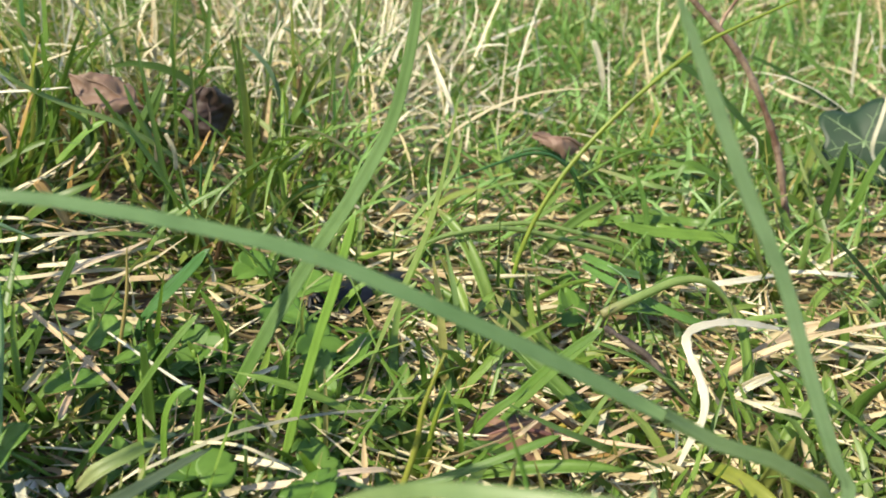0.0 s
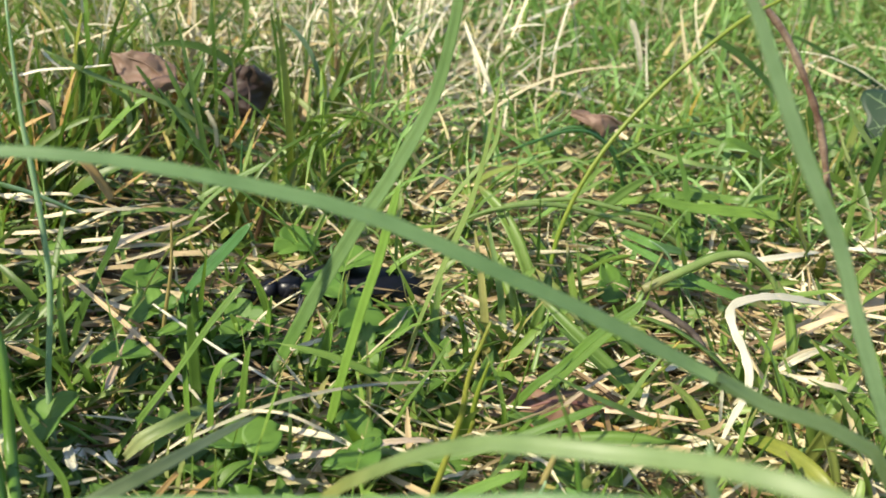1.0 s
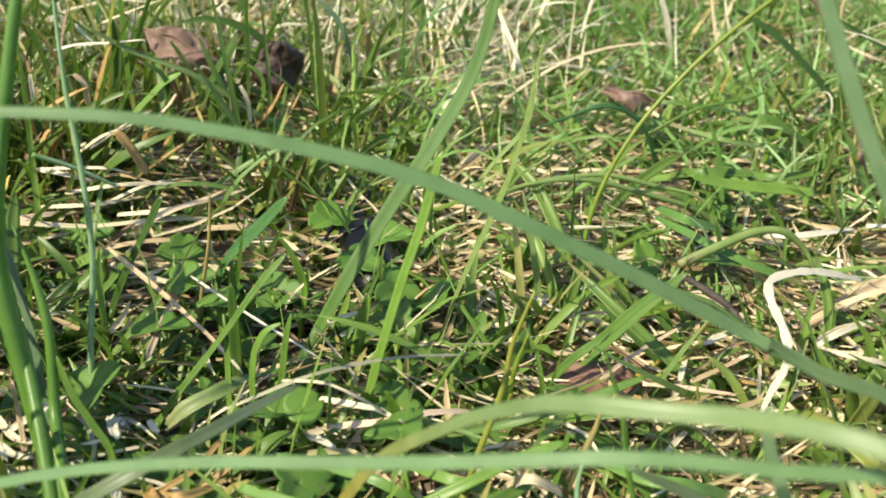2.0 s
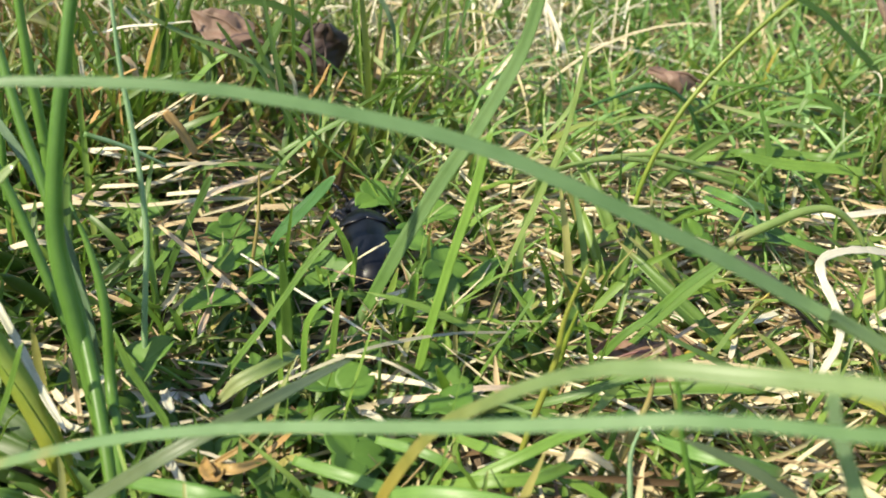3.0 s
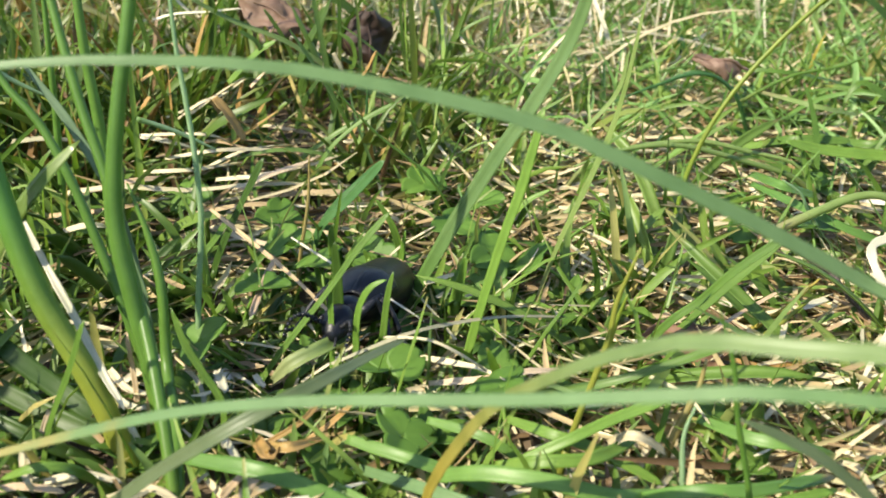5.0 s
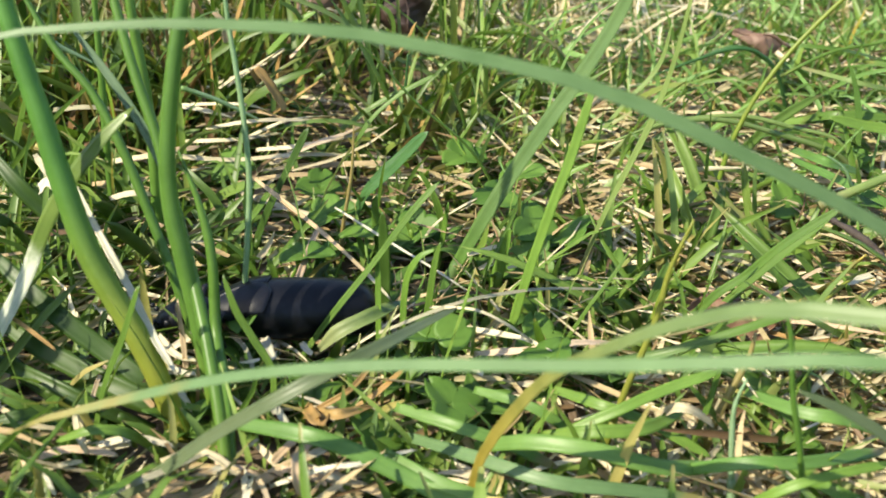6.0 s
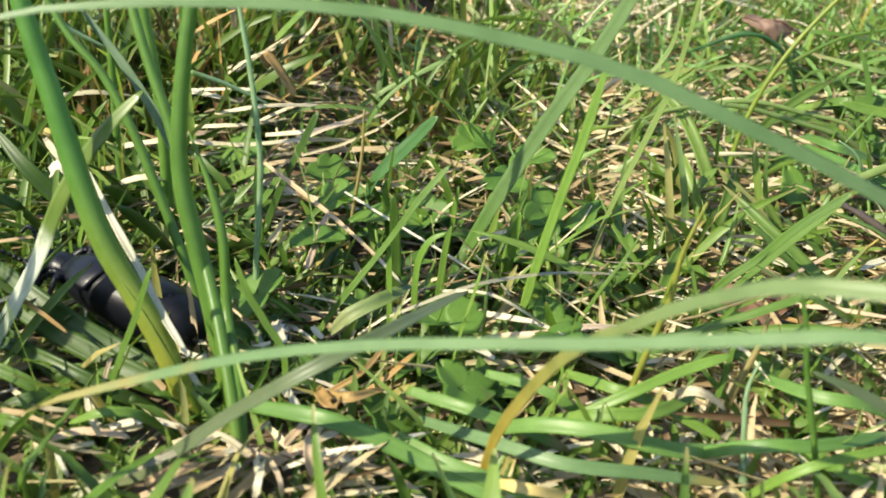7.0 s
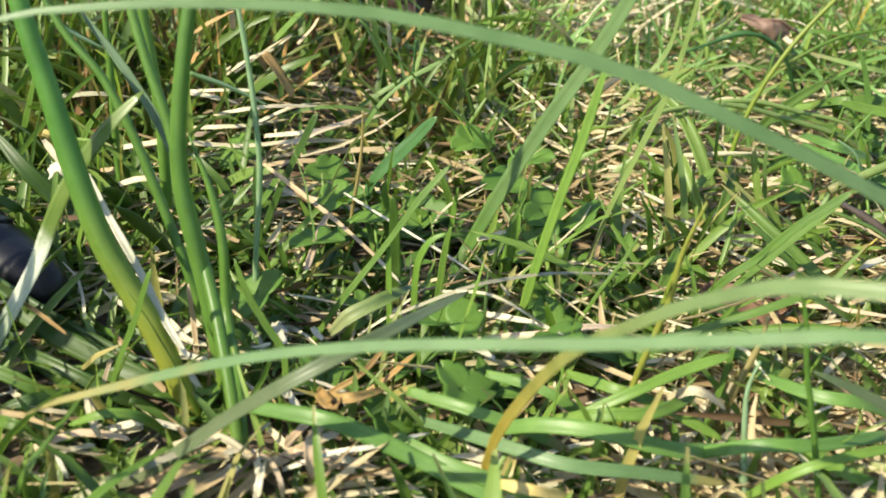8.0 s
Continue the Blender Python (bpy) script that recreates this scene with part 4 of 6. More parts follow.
dry_straw([(-0.0635, -0.0234, 0.0100), (-0.0598, -0.0259, 0.0100), (-0.0554, -0.0279, 0.0080)], 0.00051, "orange")
grass_blade([(-0.0747, -0.0076, 0.0160), (-0.0720, -0.0046, 0.0130), (-0.0700, -0.0016, 0.0090), (-0.0711, 0.0064, 0.0000)], 0.00136, "dark", tip=0.2, fold=0.25)
grass_blade([(-0.0496, -0.0440, -0.0002), (-0.0417, -0.0466, 0.0040), (-0.0324, -0.0466, 0.0120), (-0.0232, -0.0468, 0.0190), (-0.0161, -0.0409, 0.0200), (-0.0089, -0.0267, 0.0160)], 0.00155, "greyed", tip=0.2, fold=0.3)
grass_blade([(-0.0508, -0.0325, 0.0060), (-0.0479, -0.0475, 0.0120), (-0.0477, -0.0561, 0.0140), (-0.0499, -0.0573, 0.0100)], 0.00096, "green", tip=0.2, fold=0.3)
grass_blade([(-0.0392, -0.0443, 0.0060), (-0.0416, -0.0526, 0.0090), (-0.0439, -0.0571, 0.0090)], 0.00120, "light", tip=0.2, fold=0.3)
curled_leaf([(-0.0258, -0.0191, 0.0040), (-0.0229, -0.0196, 0.0070), (-0.0193, -0.0175, 0.0080), (-0.0151, -0.0103, 0.0060)], 0.0021)
dry_straw([(-0.0395, 0.0110, 0.0127), (-0.0286, -0.0005, 0.0110), (-0.0225, -0.0070, 0.0095), (-0.0174, -0.0132, 0.0081)], 0.00070, "tan")
dry_straw([(-0.0274, 0.0082, 0.0100), (-0.0185, -0.0015, 0.0100), (-0.0128, -0.0058, 0.0090), (-0.0074, -0.0069, 0.0060)], 0.00040, "white")
dry_straw([(-0.0183, -0.0207, 0.0080), (-0.0096, -0.0183, 0.0110), (-0.0039, -0.0137, 0.0100), (0.0029, -0.0083, 0.0080), (0.0119, -0.0010, 0.0040)], 0.00051, "grey")
dry_straw([(-0.0123, -0.0174, 0.0100), (-0.0068, -0.0207, 0.0120), (-0.0026, -0.0207, 0.0100), (0.0022, -0.0165, 0.0040)], 0.00042, "cream")
dry_straw([(-0.0065, -0.0198, 0.0050), (0.0005, -0.0198, 0.0060), (0.0062, -0.0178, 0.0060), (0.0117, -0.0145, 0.0040)], 0.00094, "pink")
dry_straw([(-0.0607, 0.0487, 0.0080), (-0.0547, 0.0443, 0.0090), (-0.0506, 0.0466, 0.0070)], 0.00110, "white")
dry_straw([(-0.0601, 0.0442, 0.0100), (-0.0475, 0.0433, 0.0110), (-0.0432, 0.0487, 0.0070)], 0.00068, "cream")
dry_straw([(-0.0536, 0.0391, 0.0080), (-0.0438, 0.0390, 0.0100), (-0.0333, 0.0473, 0.0070)], 0.00085, "cream")
dry_straw([(-0.0406, 0.0310, 0.0060), (-0.0353, 0.0334, 0.0080), (-0.0303, 0.0388, 0.0080), (-0.0274, 0.0484, 0.0060)], 0.00110, "pink")
dry_straw([(-0.0678, 0.0277, 0.0060), (-0.0582, 0.0271, 0.0080), (-0.0476, 0.0288, 0.0070), (-0.0370, 0.0320, 0.0070), (-0.0285, 0.0398, 0.0040)], 0.00102, "cream")
dry_straw([(-0.0573, 0.0377, 0.0060), (-0.0484, 0.0372, 0.0070), (-0.0412, 0.0459, 0.0050)], 0.00085, "cream")
dry_straw([(-0.0600, 0.0072, 0.0100), (-0.0552, 0.0055, 0.0120), (-0.0523, 0.0102, 0.0090)], 0.00110, "cream")
dry_straw([(-0.0684, 0.0041, 0.0180), (-0.0622, -0.0073, 0.0210), (-0.0571, -0.0154, 0.0220), (-0.0547, -0.0175, 0.0190), (-0.0549, -0.0155, 0.0160)], 0.00085, "cream")
dry_straw([(-0.0277, -0.0434, 0.0030), (-0.0222, -0.0437, 0.0060), (-0.0180, -0.0437, 0.0070), (-0.0125, -0.0373, 0.0040)], 0.00059, "white")
dry_straw([(-0.0057, -0.0469, 0.0060), (-0.0018, -0.0490, 0.0070), (0.0025, -0.0465, 0.0040)], 0.00119, "yellow")
dry_straw([(0.0147, -0.0293, 0.0040), (0.0168, -0.0327, 0.0080), (0.0209, -0.0316, 0.0050)], 0.00136, "cream")
dry_straw([(-0.0209, -0.0288, 0.0020), (-0.0177, -0.0273, 0.0040), (-0.0149, -0.0238, 0.0050)], 0.00076, "orange")
dry_straw([(-0.0260, -0.0305, 0.0030), (-0.0215, -0.0346, 0.0060), (-0.0182, -0.0288, 0.0030)], 0.00136, "orange")
dry_straw([(-0.0404, -0.0408, 0.0030), (-0.0353, -0.0409, 0.0050), (-0.0302, -0.0427, 0.0030)], 0.00094, "cream")
dry_straw([(-0.0302, -0.0288, 0.0030), (-0.0285, -0.0326, 0.0040), (-0.0270, -0.0343, 0.0030)], 0.00094, "white")
bent_straw([(0.0727, 0.0138, 0.0100), (0.0667, 0.0105, 0.0125), (0.0619, 0.0084, 0.0140), (0.0575, 0.0060, 0.0148), (0.0545, 0.0041, 0.0148), (0.0532, 0.0018, 0.0145), (0.0535, -0.0003, 0.0130), (0.0542, -0.0032, 0.0115), (0.0542, -0.0065, 0.0100), (0.0534, -0.0087, 0.0080), (0.0513, -0.0110, 0.0060), (0.0486, -0.0145, 0.0030)], 0.00122)
dry_straw([(0.0619, 0.0388, 0.0060), (0.0666, 0.0322, 0.0080), (0.0742, 0.0342, 0.0080), (0.0829, 0.0406, 0.0060)], 0.00128, "white")
dry_straw([(0.0853, 0.0421, 0.0060), (0.0899, 0.0378, 0.0080), (0.0980, 0.0407, 0.0060)], 0.00110, "white")
dry_straw([(0.0797, 0.0143, 0.0080), (0.0838, 0.0106, 0.0090), (0.0931, 0.0131, 0.0060)], 0.00085, "cream")
dry_straw([(0.0608, 0.0064, 0.0060), (0.0678, 0.0082, 0.0090), (0.0738, 0.0075, 0.0120), (0.0908, 0.0135, 0.0120)], 0.00085, "tan")
dry_straw([(0.0609, -0.0007, 0.0070), (0.0638, -0.0004, 0.0090), (0.0721, 0.0068, 0.0070)], 0.00085, "cream")
dry_straw([(0.0609, -0.0011, 0.0070), (0.0625, -0.0064, 0.0090), (0.0675, -0.0066, 0.0080), (0.0727, -0.0041, 0.0040)], 0.00094, "cream")
dry_straw([(-0.0543, 0.0500, 0.0060), (-0.0469, 0.0476, 0.0080), (-0.0396, 0.0486, 0.0060)], 0.00059, "tan")
dry_straw([(0.0466, 0.1763, 0.0120), (0.0556, 0.1834, 0.0140), (0.0716, 0.2111, 0.0120)], 0.00110, "white")
dry_straw([(0.0745, 0.1496, 0.0060), (0.0724, 0.1496, 0.0141), (0.0698, 0.1496, 0.0201)], 0.00153, "white")
dry_straw([(0.1459, 0.1526, 0.0020), (0.1439, 0.1526, 0.0169), (0.1421, 0.1526, 0.0308)], 0.00094, "white")
dry_straw([(0.1351, 0.0958, -0.0020), (0.1295, 0.0954, 0.0049), (0.1241, 0.0950, 0.0108), (0.1239, 0.0944, 0.0193), (0.1242, 0.0938, 0.0273)], 0.00085, "white")
dry_straw([(0.1132, 0.1359, 0.0140), (0.1208, 0.1290, 0.0120), (0.1350, 0.1317, 0.0080)], 0.00085, "cream")
dry_straw([(0.0464, 0.0366, 0.0050), (0.0517, 0.0343, 0.0060), (0.0608, 0.0349, 0.0060), (0.0701, 0.0378, 0.0040)], 0.00085, "tan")
dry_straw([(-0.0261, 0.0612, 0.0030), (-0.0228, 0.0601, 0.0040), (-0.0188, 0.0606, 0.0030)], 0.00094, "cream")
dry_straw([(-0.0415, 0.1365, 0.0300), (-0.0407, 0.1331, 0.0200), (-0.0415, 0.1310, 0.0080)], 0.00110, "cream")
dry_straw([(-0.0105, 0.1346, 0.0120), (-0.0036, 0.1322, 0.0170), (0.0026, 0.1292, 0.0180), (0.0061, 0.1212, 0.0160), (0.0050, 0.1244, 0.0080)], 0.00085, "cream")
grass_stem([(0.0330, 0.0338, -0.0020), (0.0347, 0.0354, 0.0111), (0.0399, 0.0373, 0.0233), (0.0488, 0.0395, 0.0347), (0.0600, 0.0419, 0.0450), (0.0672, 0.0431, 0.0493), (0.0764, 0.0446, 0.0536), (0.0838, 0.0458, 0.0569)], 0.0008, "ygreen")
grass_stem([(0.0567, 0.0763, -0.0020), (0.0519, 0.0735, 0.0098), (0.0468, 0.0715, 0.0152), (0.0413, 0.0698, 0.0166), (0.0345, 0.0675, 0.0151), (0.0256, 0.0643, 0.0124)], 0.0008, "blue")
grass_stem([(0.0617, 0.1255, -0.0020), (0.0538, 0.1266, 0.0081), (0.0448, 0.1277, 0.0146), (0.0362, 0.1287, 0.0182), (0.0280, 0.1295, 0.0168)], 0.0006, "green")
grass_stem([(0.0619, 0.0444, 0.0000), (0.0556, 0.0430, 0.0070), (0.0433, 0.0406, 0.0116), (0.0329, 0.0384, 0.0144), (0.0231, 0.0362, 0.0140), (0.0156, 0.0344, 0.0115)], 0.0010, "dull")
grass_stem([(0.0563, 0.0236, -0.0020), (0.0546, 0.0236, 0.0053), (0.0514, 0.0236, 0.0104), (0.0496, 0.0236, 0.0133), (0.0466, 0.0236, 0.0153)], 0.0006, "pale")
grass_blade([(0.0740, 0.0380, -0.0020), (0.0699, 0.0374, 0.0042), (0.0651, 0.0367, 0.0072), (0.0600, 0.0359, 0.0063), (0.0554, 0.0350, 0.0028)], 0.00080, "green", tip=0.2, fold=0.4)
grass_blade([(0.0485, 0.0639, 0.0040), (0.0577, 0.0570, 0.0080), (0.0670, 0.0517, 0.0090), (0.0827, 0.0604, 0.0050)], 0.00168, "light", tip=0.2, fold=0.25)
grass_blade([(0.0463, 0.0382, 0.0080), (0.0517, 0.0243, 0.0100), (0.0585, 0.0208, 0.0080), (0.0683, 0.0228, 0.0040)], 0.00144, "bluepale", tip=0.2, fold=0.3)
grass_blade([(0.1066, 0.1000, -0.0020), (0.0994, 0.1011, 0.0105), (0.0931, 0.1019, 0.0167), (0.0842, 0.1029, 0.0239), (0.0745, 0.1040, 0.0289)], 0.00168, "dark", tip=0.15, fold=0.3)
grass_blade([(0.0094, 0.1273, -0.0020), (0.0086, 0.1281, 0.0141), (0.0076, 0.1287, 0.0250), (0.0080, 0.1293, 0.0369)], 0.00112, "dark", tip=0.4, fold=0.3)
grass_blade([(-0.0246, 0.1500, -0.0020), (-0.0281, 0.1507, 0.0103), (-0.0309, 0.1514, 0.0188), (-0.0329, 0.1520, 0.0272)], 0.00112, "dark", tip=0.2, fold=0.3)
grass_blade([(-0.0379, 0.0857, -0.0020), (-0.0353, 0.0857, 0.0101), (-0.0331, 0.0857, 0.0174), (-0.0310, 0.0857, 0.0228)], 0.00256, "dark", tip=0.1, fold=0.3)
grass_blade([(-0.0605, 0.1106, -0.0020), (-0.0607, 0.1122, 0.0166), (-0.0607, 0.1138, 0.0313), (-0.0610, 0.1146, 0.0384)], 0.00152, "green", tip=0.4, fold=0.3)
grass_blade([(-0.0666, 0.1175, -0.0020), (-0.0670, 0.1190, 0.0144), (-0.0674, 0.1204, 0.0269), (-0.0680, 0.1215, 0.0366)], 0.00144, "blue", tip=0.4, fold=0.3)
grass_blade([(-0.0339, 0.1138, -0.0020), (-0.0342, 0.1155, 0.0170), (-0.0331, 0.1168, 0.0296), (-0.0321, 0.1178, 0.0394)], 0.00168, "dark", tip=0.4, fold=0.3)
grass_blade([(-0.0309, 0.0384, -0.0020), (-0.0265, 0.0399, 0.0089), (-0.0209, 0.0412, 0.0148), (-0.0145, 0.0424, 0.0186)], 0.00088, "green", tip=0.1, fold=0.3)
grass_blade([(-0.0140, 0.0650, -0.0020), (-0.0148, 0.0633, 0.0078), (-0.0167, 0.0623, 0.0115), (-0.0235, 0.0602, 0.0154), (-0.0343, 0.0563, 0.0238), (-0.0437, 0.0531, 0.0285), (-0.0515, 0.0500, 0.0339)], 0.00096, "dull", tip=0.2, fold=0.3)
grass_blade([(0.0108, 0.0519, -0.0020), (0.0186, 0.0519, 0.0105), (0.0241, 0.0519, 0.0184), (0.0255, 0.0519, 0.0264)], 0.00088, "dull", tip=0.3, fold=0.3)
grass_blade([(-0.0280, 0.0252, -0.0020), (-0.0234, 0.0252, 0.0062), (-0.0189, 0.0252, 0.0113), (-0.0152, 0.0252, 0.0153)], 0.00152, "blue", tip=0.15, fold=0.3)
grass_blade([(0.0223, -0.0050, -0.0020), (0.0278, -0.0056, 0.0066), (0.0330, -0.0063, 0.0138), (0.0381, -0.0070, 0.0204)], 0.00112, "green", tip=0.15, fold=0.3)
grass_stem([(0.0166, -0.0089, -0.0020), (0.0173, -0.0089, 0.0064), (0.0187, -0.0089, 0.0125)], 0.0008, "ygreen")
twig([(0.0450, 0.0137, 0.0095), (0.0456, 0.0101, 0.0105), (0.0477, 0.0078, 0.0100), (0.0502, 0.0067, 0.0085), (0.0528, 0.0039, 0.0060), (0.0567, 0.0038, 0.0020)], 0.0009)
twig([(0.0936, 0.0626, -0.0020), (0.0928, 0.0623, 0.0051), (0.0897, 0.0617, 0.0149), (0.0865, 0.0612, 0.0231), (0.0809, 0.0605, 0.0330), (0.0747, 0.0599, 0.0414), (0.0648, 0.0590, 0.0502), (0.0603, 0.0586, 0.0545)], 0.0013)
twig([(0.0704, 0.0595, 0.0448), (0.0713, 0.0595, 0.0477), (0.0728, 0.0595, 0.0506), (0.0743, 0.0595, 0.0546)], 0.0006)
dry_straw([(-0.0547, -0.0170, 0.0238), (-0.0507, -0.0210, 0.0190), (-0.0467, -0.0250, 0.0147), (-0.0433, -0.0290, 0.0114), (-0.0398, -0.0330, 0.0092)], 0.00090, "white")
grass_blade([(-0.0107, 0.0156, -0.0020), (-0.0123, 0.0156, 0.0053), (-0.0137, 0.0156, 0.0097)], 0.00080, "green", tip=0.2, fold=0.3)
dry_straw([(-0.0165, 0.0142, -0.0020), (-0.0130, 0.0142, 0.0048), (-0.0068, 0.0142, 0.0097)], 0.00042, "cream")
grass_blade([(-0.0157, 0.0149, -0.0020), (-0.0165, 0.0149, 0.0025), (-0.0175, 0.0149, 0.0050)], 0.00088, "light", tip=0.3, fold=0.3)
grass_blade([(-0.0155, -0.0190, 0.0077), (-0.0153, -0.0190, 0.0130), (-0.0148, -0.0190, 0.0158), (-0.0136, -0.0190, 0.0180), (-0.0118, -0.0190, 0.0191)], 0.00090, "light", tip=0.3, fold=0.3)
grass_blade([(-0.0182, -0.0110, 0.0035), (-0.0184, -0.0110, 0.0104), (-0.0185, -0.0110, 0.0154), (-0.0188, -0.0110, 0.0196)], 0.00160, "dark", tip=0.3, fold=0.3)
grass_blade([(-0.0039, 0.0040, -0.0024), (-0.0033, 0.0040, 0.0027), (-0.0025, 0.0040, 0.0071), (-0.0021, 0.0040, 0.0103)], 0.00190, "light", tip=0.6, fold=0.3)
grass_blade([(-0.0198, 0.0073, -0.0020), (-0.0209, 0.0073, 0.0057), (-0.0214, 0.0073, 0.0112), (-0.0210, 0.0073, 0.0130)], 0.00136, "green", tip=0.3, fold=0.3)
grass_blade([(-0.0056, 0.0164, -0.0020), (-0.0022, 0.0155, 0.0056), (0.0011, 0.0147, 0.0100), (0.0029, 0.0144, 0.0114)], 0.00064, "dark", tip=0.3, fold=0.3)
grass_blade([(0.0004, 0.0290, -0.0020), (0.0035, 0.0290, 0.0048), (0.0048, 0.0290, 0.0074)], 0.00064, "light", tip=0.3, fold=0.3)
grass_blade([(0.0013, 0.0287, -0.0020), (0.0071, 0.0287, 0.0067), (0.0116, 0.0287, 0.0099)], 0.00112, "light", tip=0.3, fold=0.3)
dry_straw([(-0.0458, 0.0624, -0.0020), (-0.0406, 0.0624, 0.0097), (-0.0349, 0.0624, 0.0174)], 0.00085, "orange")
dry_straw([(-0.0713, 0.0869, -0.0020), (-0.0666, 0.0869, 0.0056), (-0.0619, 0.0869, 0.0104)], 0.00085, "orange")
dry_straw([(-0.0477, 0.0702, -0.0020), (-0.0469, 0.0702, 0.0065), (-0.0456, 0.0702, 0.0124)], 0.00110, "orange")
dry_straw([(-0.0692, 0.0464, -0.0020), (-0.0666, 0.0464, 0.0034), (-0.0649, 0.0464, 0.0078)], 0.00110, "yellow")
dry_straw([(-0.0525, 0.0775, -0.0020), (-0.0503, 0.0775, -0.0030), (-0.0493, 0.0775, -0.0073)], 0.00094, "orange")
grass_blade([(-0.0607, 0.0700, -0.0020), (-0.0563, 0.0700, 0.0073), (-0.0519, 0.0700, 0.0166), (-0.0500, 0.0700, 0.0222)], 0.00144, "green", tip=0.3, fold=0.3)
grass_blade([(-0.0869, 0.0322, -0.0020), (-0.0831, 0.0322, 0.0085), (-0.0800, 0.0322, 0.0175), (-0.0782, 0.0322, 0.0251)], 0.00144, "green", tip=0.2, fold=0.3)
grass_blade([(-0.0364, 0.0702, -0.0020), (-0.0341, 0.0702, 0.0072), (-0.0307, 0.0702, 0.0131)], 0.00128, "dark", tip=0.3, fold=0.3)
grass_stem([(-0.0274, 0.0110, -0.0020), (-0.0266, 0.0115, 0.0056), (-0.0254, 0.0123, 0.0136), (-0.0251, 0.0130, 0.0209)], 0.0006, "dry")
grass_stem([(0.0441, 0.0578, -0.0020), (0.0481, 0.0578, -0.0045), (0.0511, 0.0578, -0.0103), (0.0525, 0.0578, -0.0164)], 0.0008, "dark")
grass_stem([(0.0134, 0.0453, -0.0020), (0.0177, 0.0448, 0.0059), (0.0221, 0.0444, 0.0095), (0.0275, 0.0440, 0.0117), (0.0377, 0.0433, 0.0134), (0.0464, 0.0427, 0.0120), (0.0543, 0.0421, 0.0104), (0.0581, 0.0417, 0.0057), (0.0613, 0.0413, -0.0004)], 0.0009, "dull")
grass_stem([(0.0583, 0.0811, -0.0020), (0.0542, 0.0822, 0.0074), (0.0496, 0.0830, 0.0114), (0.0450, 0.0837, 0.0126), (0.0408, 0.0844, 0.0110), (0.0363, 0.0851, 0.0076)], 0.0009, "blue")
grass_blade([(0.0532, 0.0610, 0.0060), (0.0578, 0.0544, 0.0100), (0.0679, 0.0544, 0.0100)], 0.00176, "green", tip=0.2, fold=0.3)
grass_blade([(0.0472, 0.0424, 0.0080), (0.0500, 0.0331, 0.0100), (0.0587, 0.0378, 0.0060)], 0.00176, "bluepale", tip=0.2, fold=0.3)
grass_blade([(0.0410, 0.0318, -0.0020), (0.0423, 0.0318, 0.0032), (0.0426, 0.0318, 0.0063)], 0.00112, "dark", tip=0.3, fold=0.3)
grass_blade([(0.0087, -0.0279, -0.0020), (0.0095, -0.0279, 0.0022), (0.0102, -0.0279, 0.0043)], 0.00080, "green", tip=0.3, fold=0.3)
grass_blade([(-0.0297, 0.0024, -0.0020), (-0.0288, 0.0024, 0.0038), (-0.0275, 0.0024, 0.0076)], 0.00176, "blue", tip=0.4, fold=0.3)
grass_blade([(-0.0134, -0.0120, -0.0020), (-0.0125, -0.0120, 0.0079), (-0.0120, -0.0120, 0.0130), (-0.0114, -0.0120, 0.0163)], 0.00104, "green", tip=0.3, fold=0.3)
grass_blade([(-0.0124, 0.0108, -0.0020), (-0.0117, 0.0108, 0.0039), (-0.0110, 0.0108, 0.0105)], 0.00088, "light", tip=0.3, fold=0.3)
dry_straw([(-0.0472, 0.1565, -0.0020), (-0.0460, 0.1575, 0.0120), (-0.0445, 0.1585, 0.0237)], 0.00085, "tan")
dry_straw([(-0.0637, 0.1065, -0.0020), (-0.0647, 0.1065, 0.0059), (-0.0630, 0.1065, 0.0105)], 0.00110, "yellow")
dry_straw([(-0.0388, 0.1579, -0.0020), (-0.0365, 0.1590, 0.0091), (-0.0335, 0.1599, 0.0166)], 0.00085, "tan")
grass_blade([(-0.0373, 0.1689, -0.0020), (-0.0325, 0.1689, 0.0098), (-0.0202, 0.1689, 0.0183), (-0.0096, 0.1689, 0.0250)], 0.00080, "green", tip=0.3, fold=0.3)
grass_blade([(0.0115, 0.1276, -0.0020), (0.0051, 0.1267, 0.0037), (-0.0017, 0.1259, 0.0022), (-0.0071, 0.1249, -0.0035), (-0.0090, 0.1236, -0.0143)], 0.00080, "blue", tip=0.3, fold=0.3)
grass_blade([(-0.0113, 0.0883, -0.0020), (-0.0078, 0.0883, 0.0103), (-0.0033, 0.0883, 0.0179), (0.0036, 0.0883, 0.0219)], 0.00080, "green", tip=0.3, fold=0.3)
grass_blade([(0.0066, 0.1188, -0.0020), (0.0056, 0.1188, 0.0112), (0.0086, 0.1188, 0.0195), (0.0162, 0.1188, 0.0239)], 0.00080, "blue", tip=0.3, fold=0.3)
grass_blade([(0.1110, 0.0721, -0.0020), (0.1058, 0.0721, 0.0113), (0.0991, 0.0721, 0.0197), (0.0955, 0.0721, 0.0249)], 0.00128, "dull", tip=0.3, fold=0.3)
grass_blade([(0.1044, 0.0997, -0.0020), (0.1018, 0.0997, 0.0083), (0.1008, 0.0997, 0.0157)], 0.00208, "dark", tip=0.4, fold=0.3)
grass_blade([(0.1069, 0.0296, -0.0020), (0.0907, 0.0201, 0.0135), (0.0809, 0.0135, 0.0224), (0.0754, 0.0096, 0.0272)], 0.00144, "dark", tip=0.3, fold=0.3)
grass_blade([(0.0682, -0.0040, -0.0020), (0.0668, -0.0040, 0.0039), (0.0662, -0.0040, 0.0081)], 0.00176, "green", tip=0.5, fold=0.3)
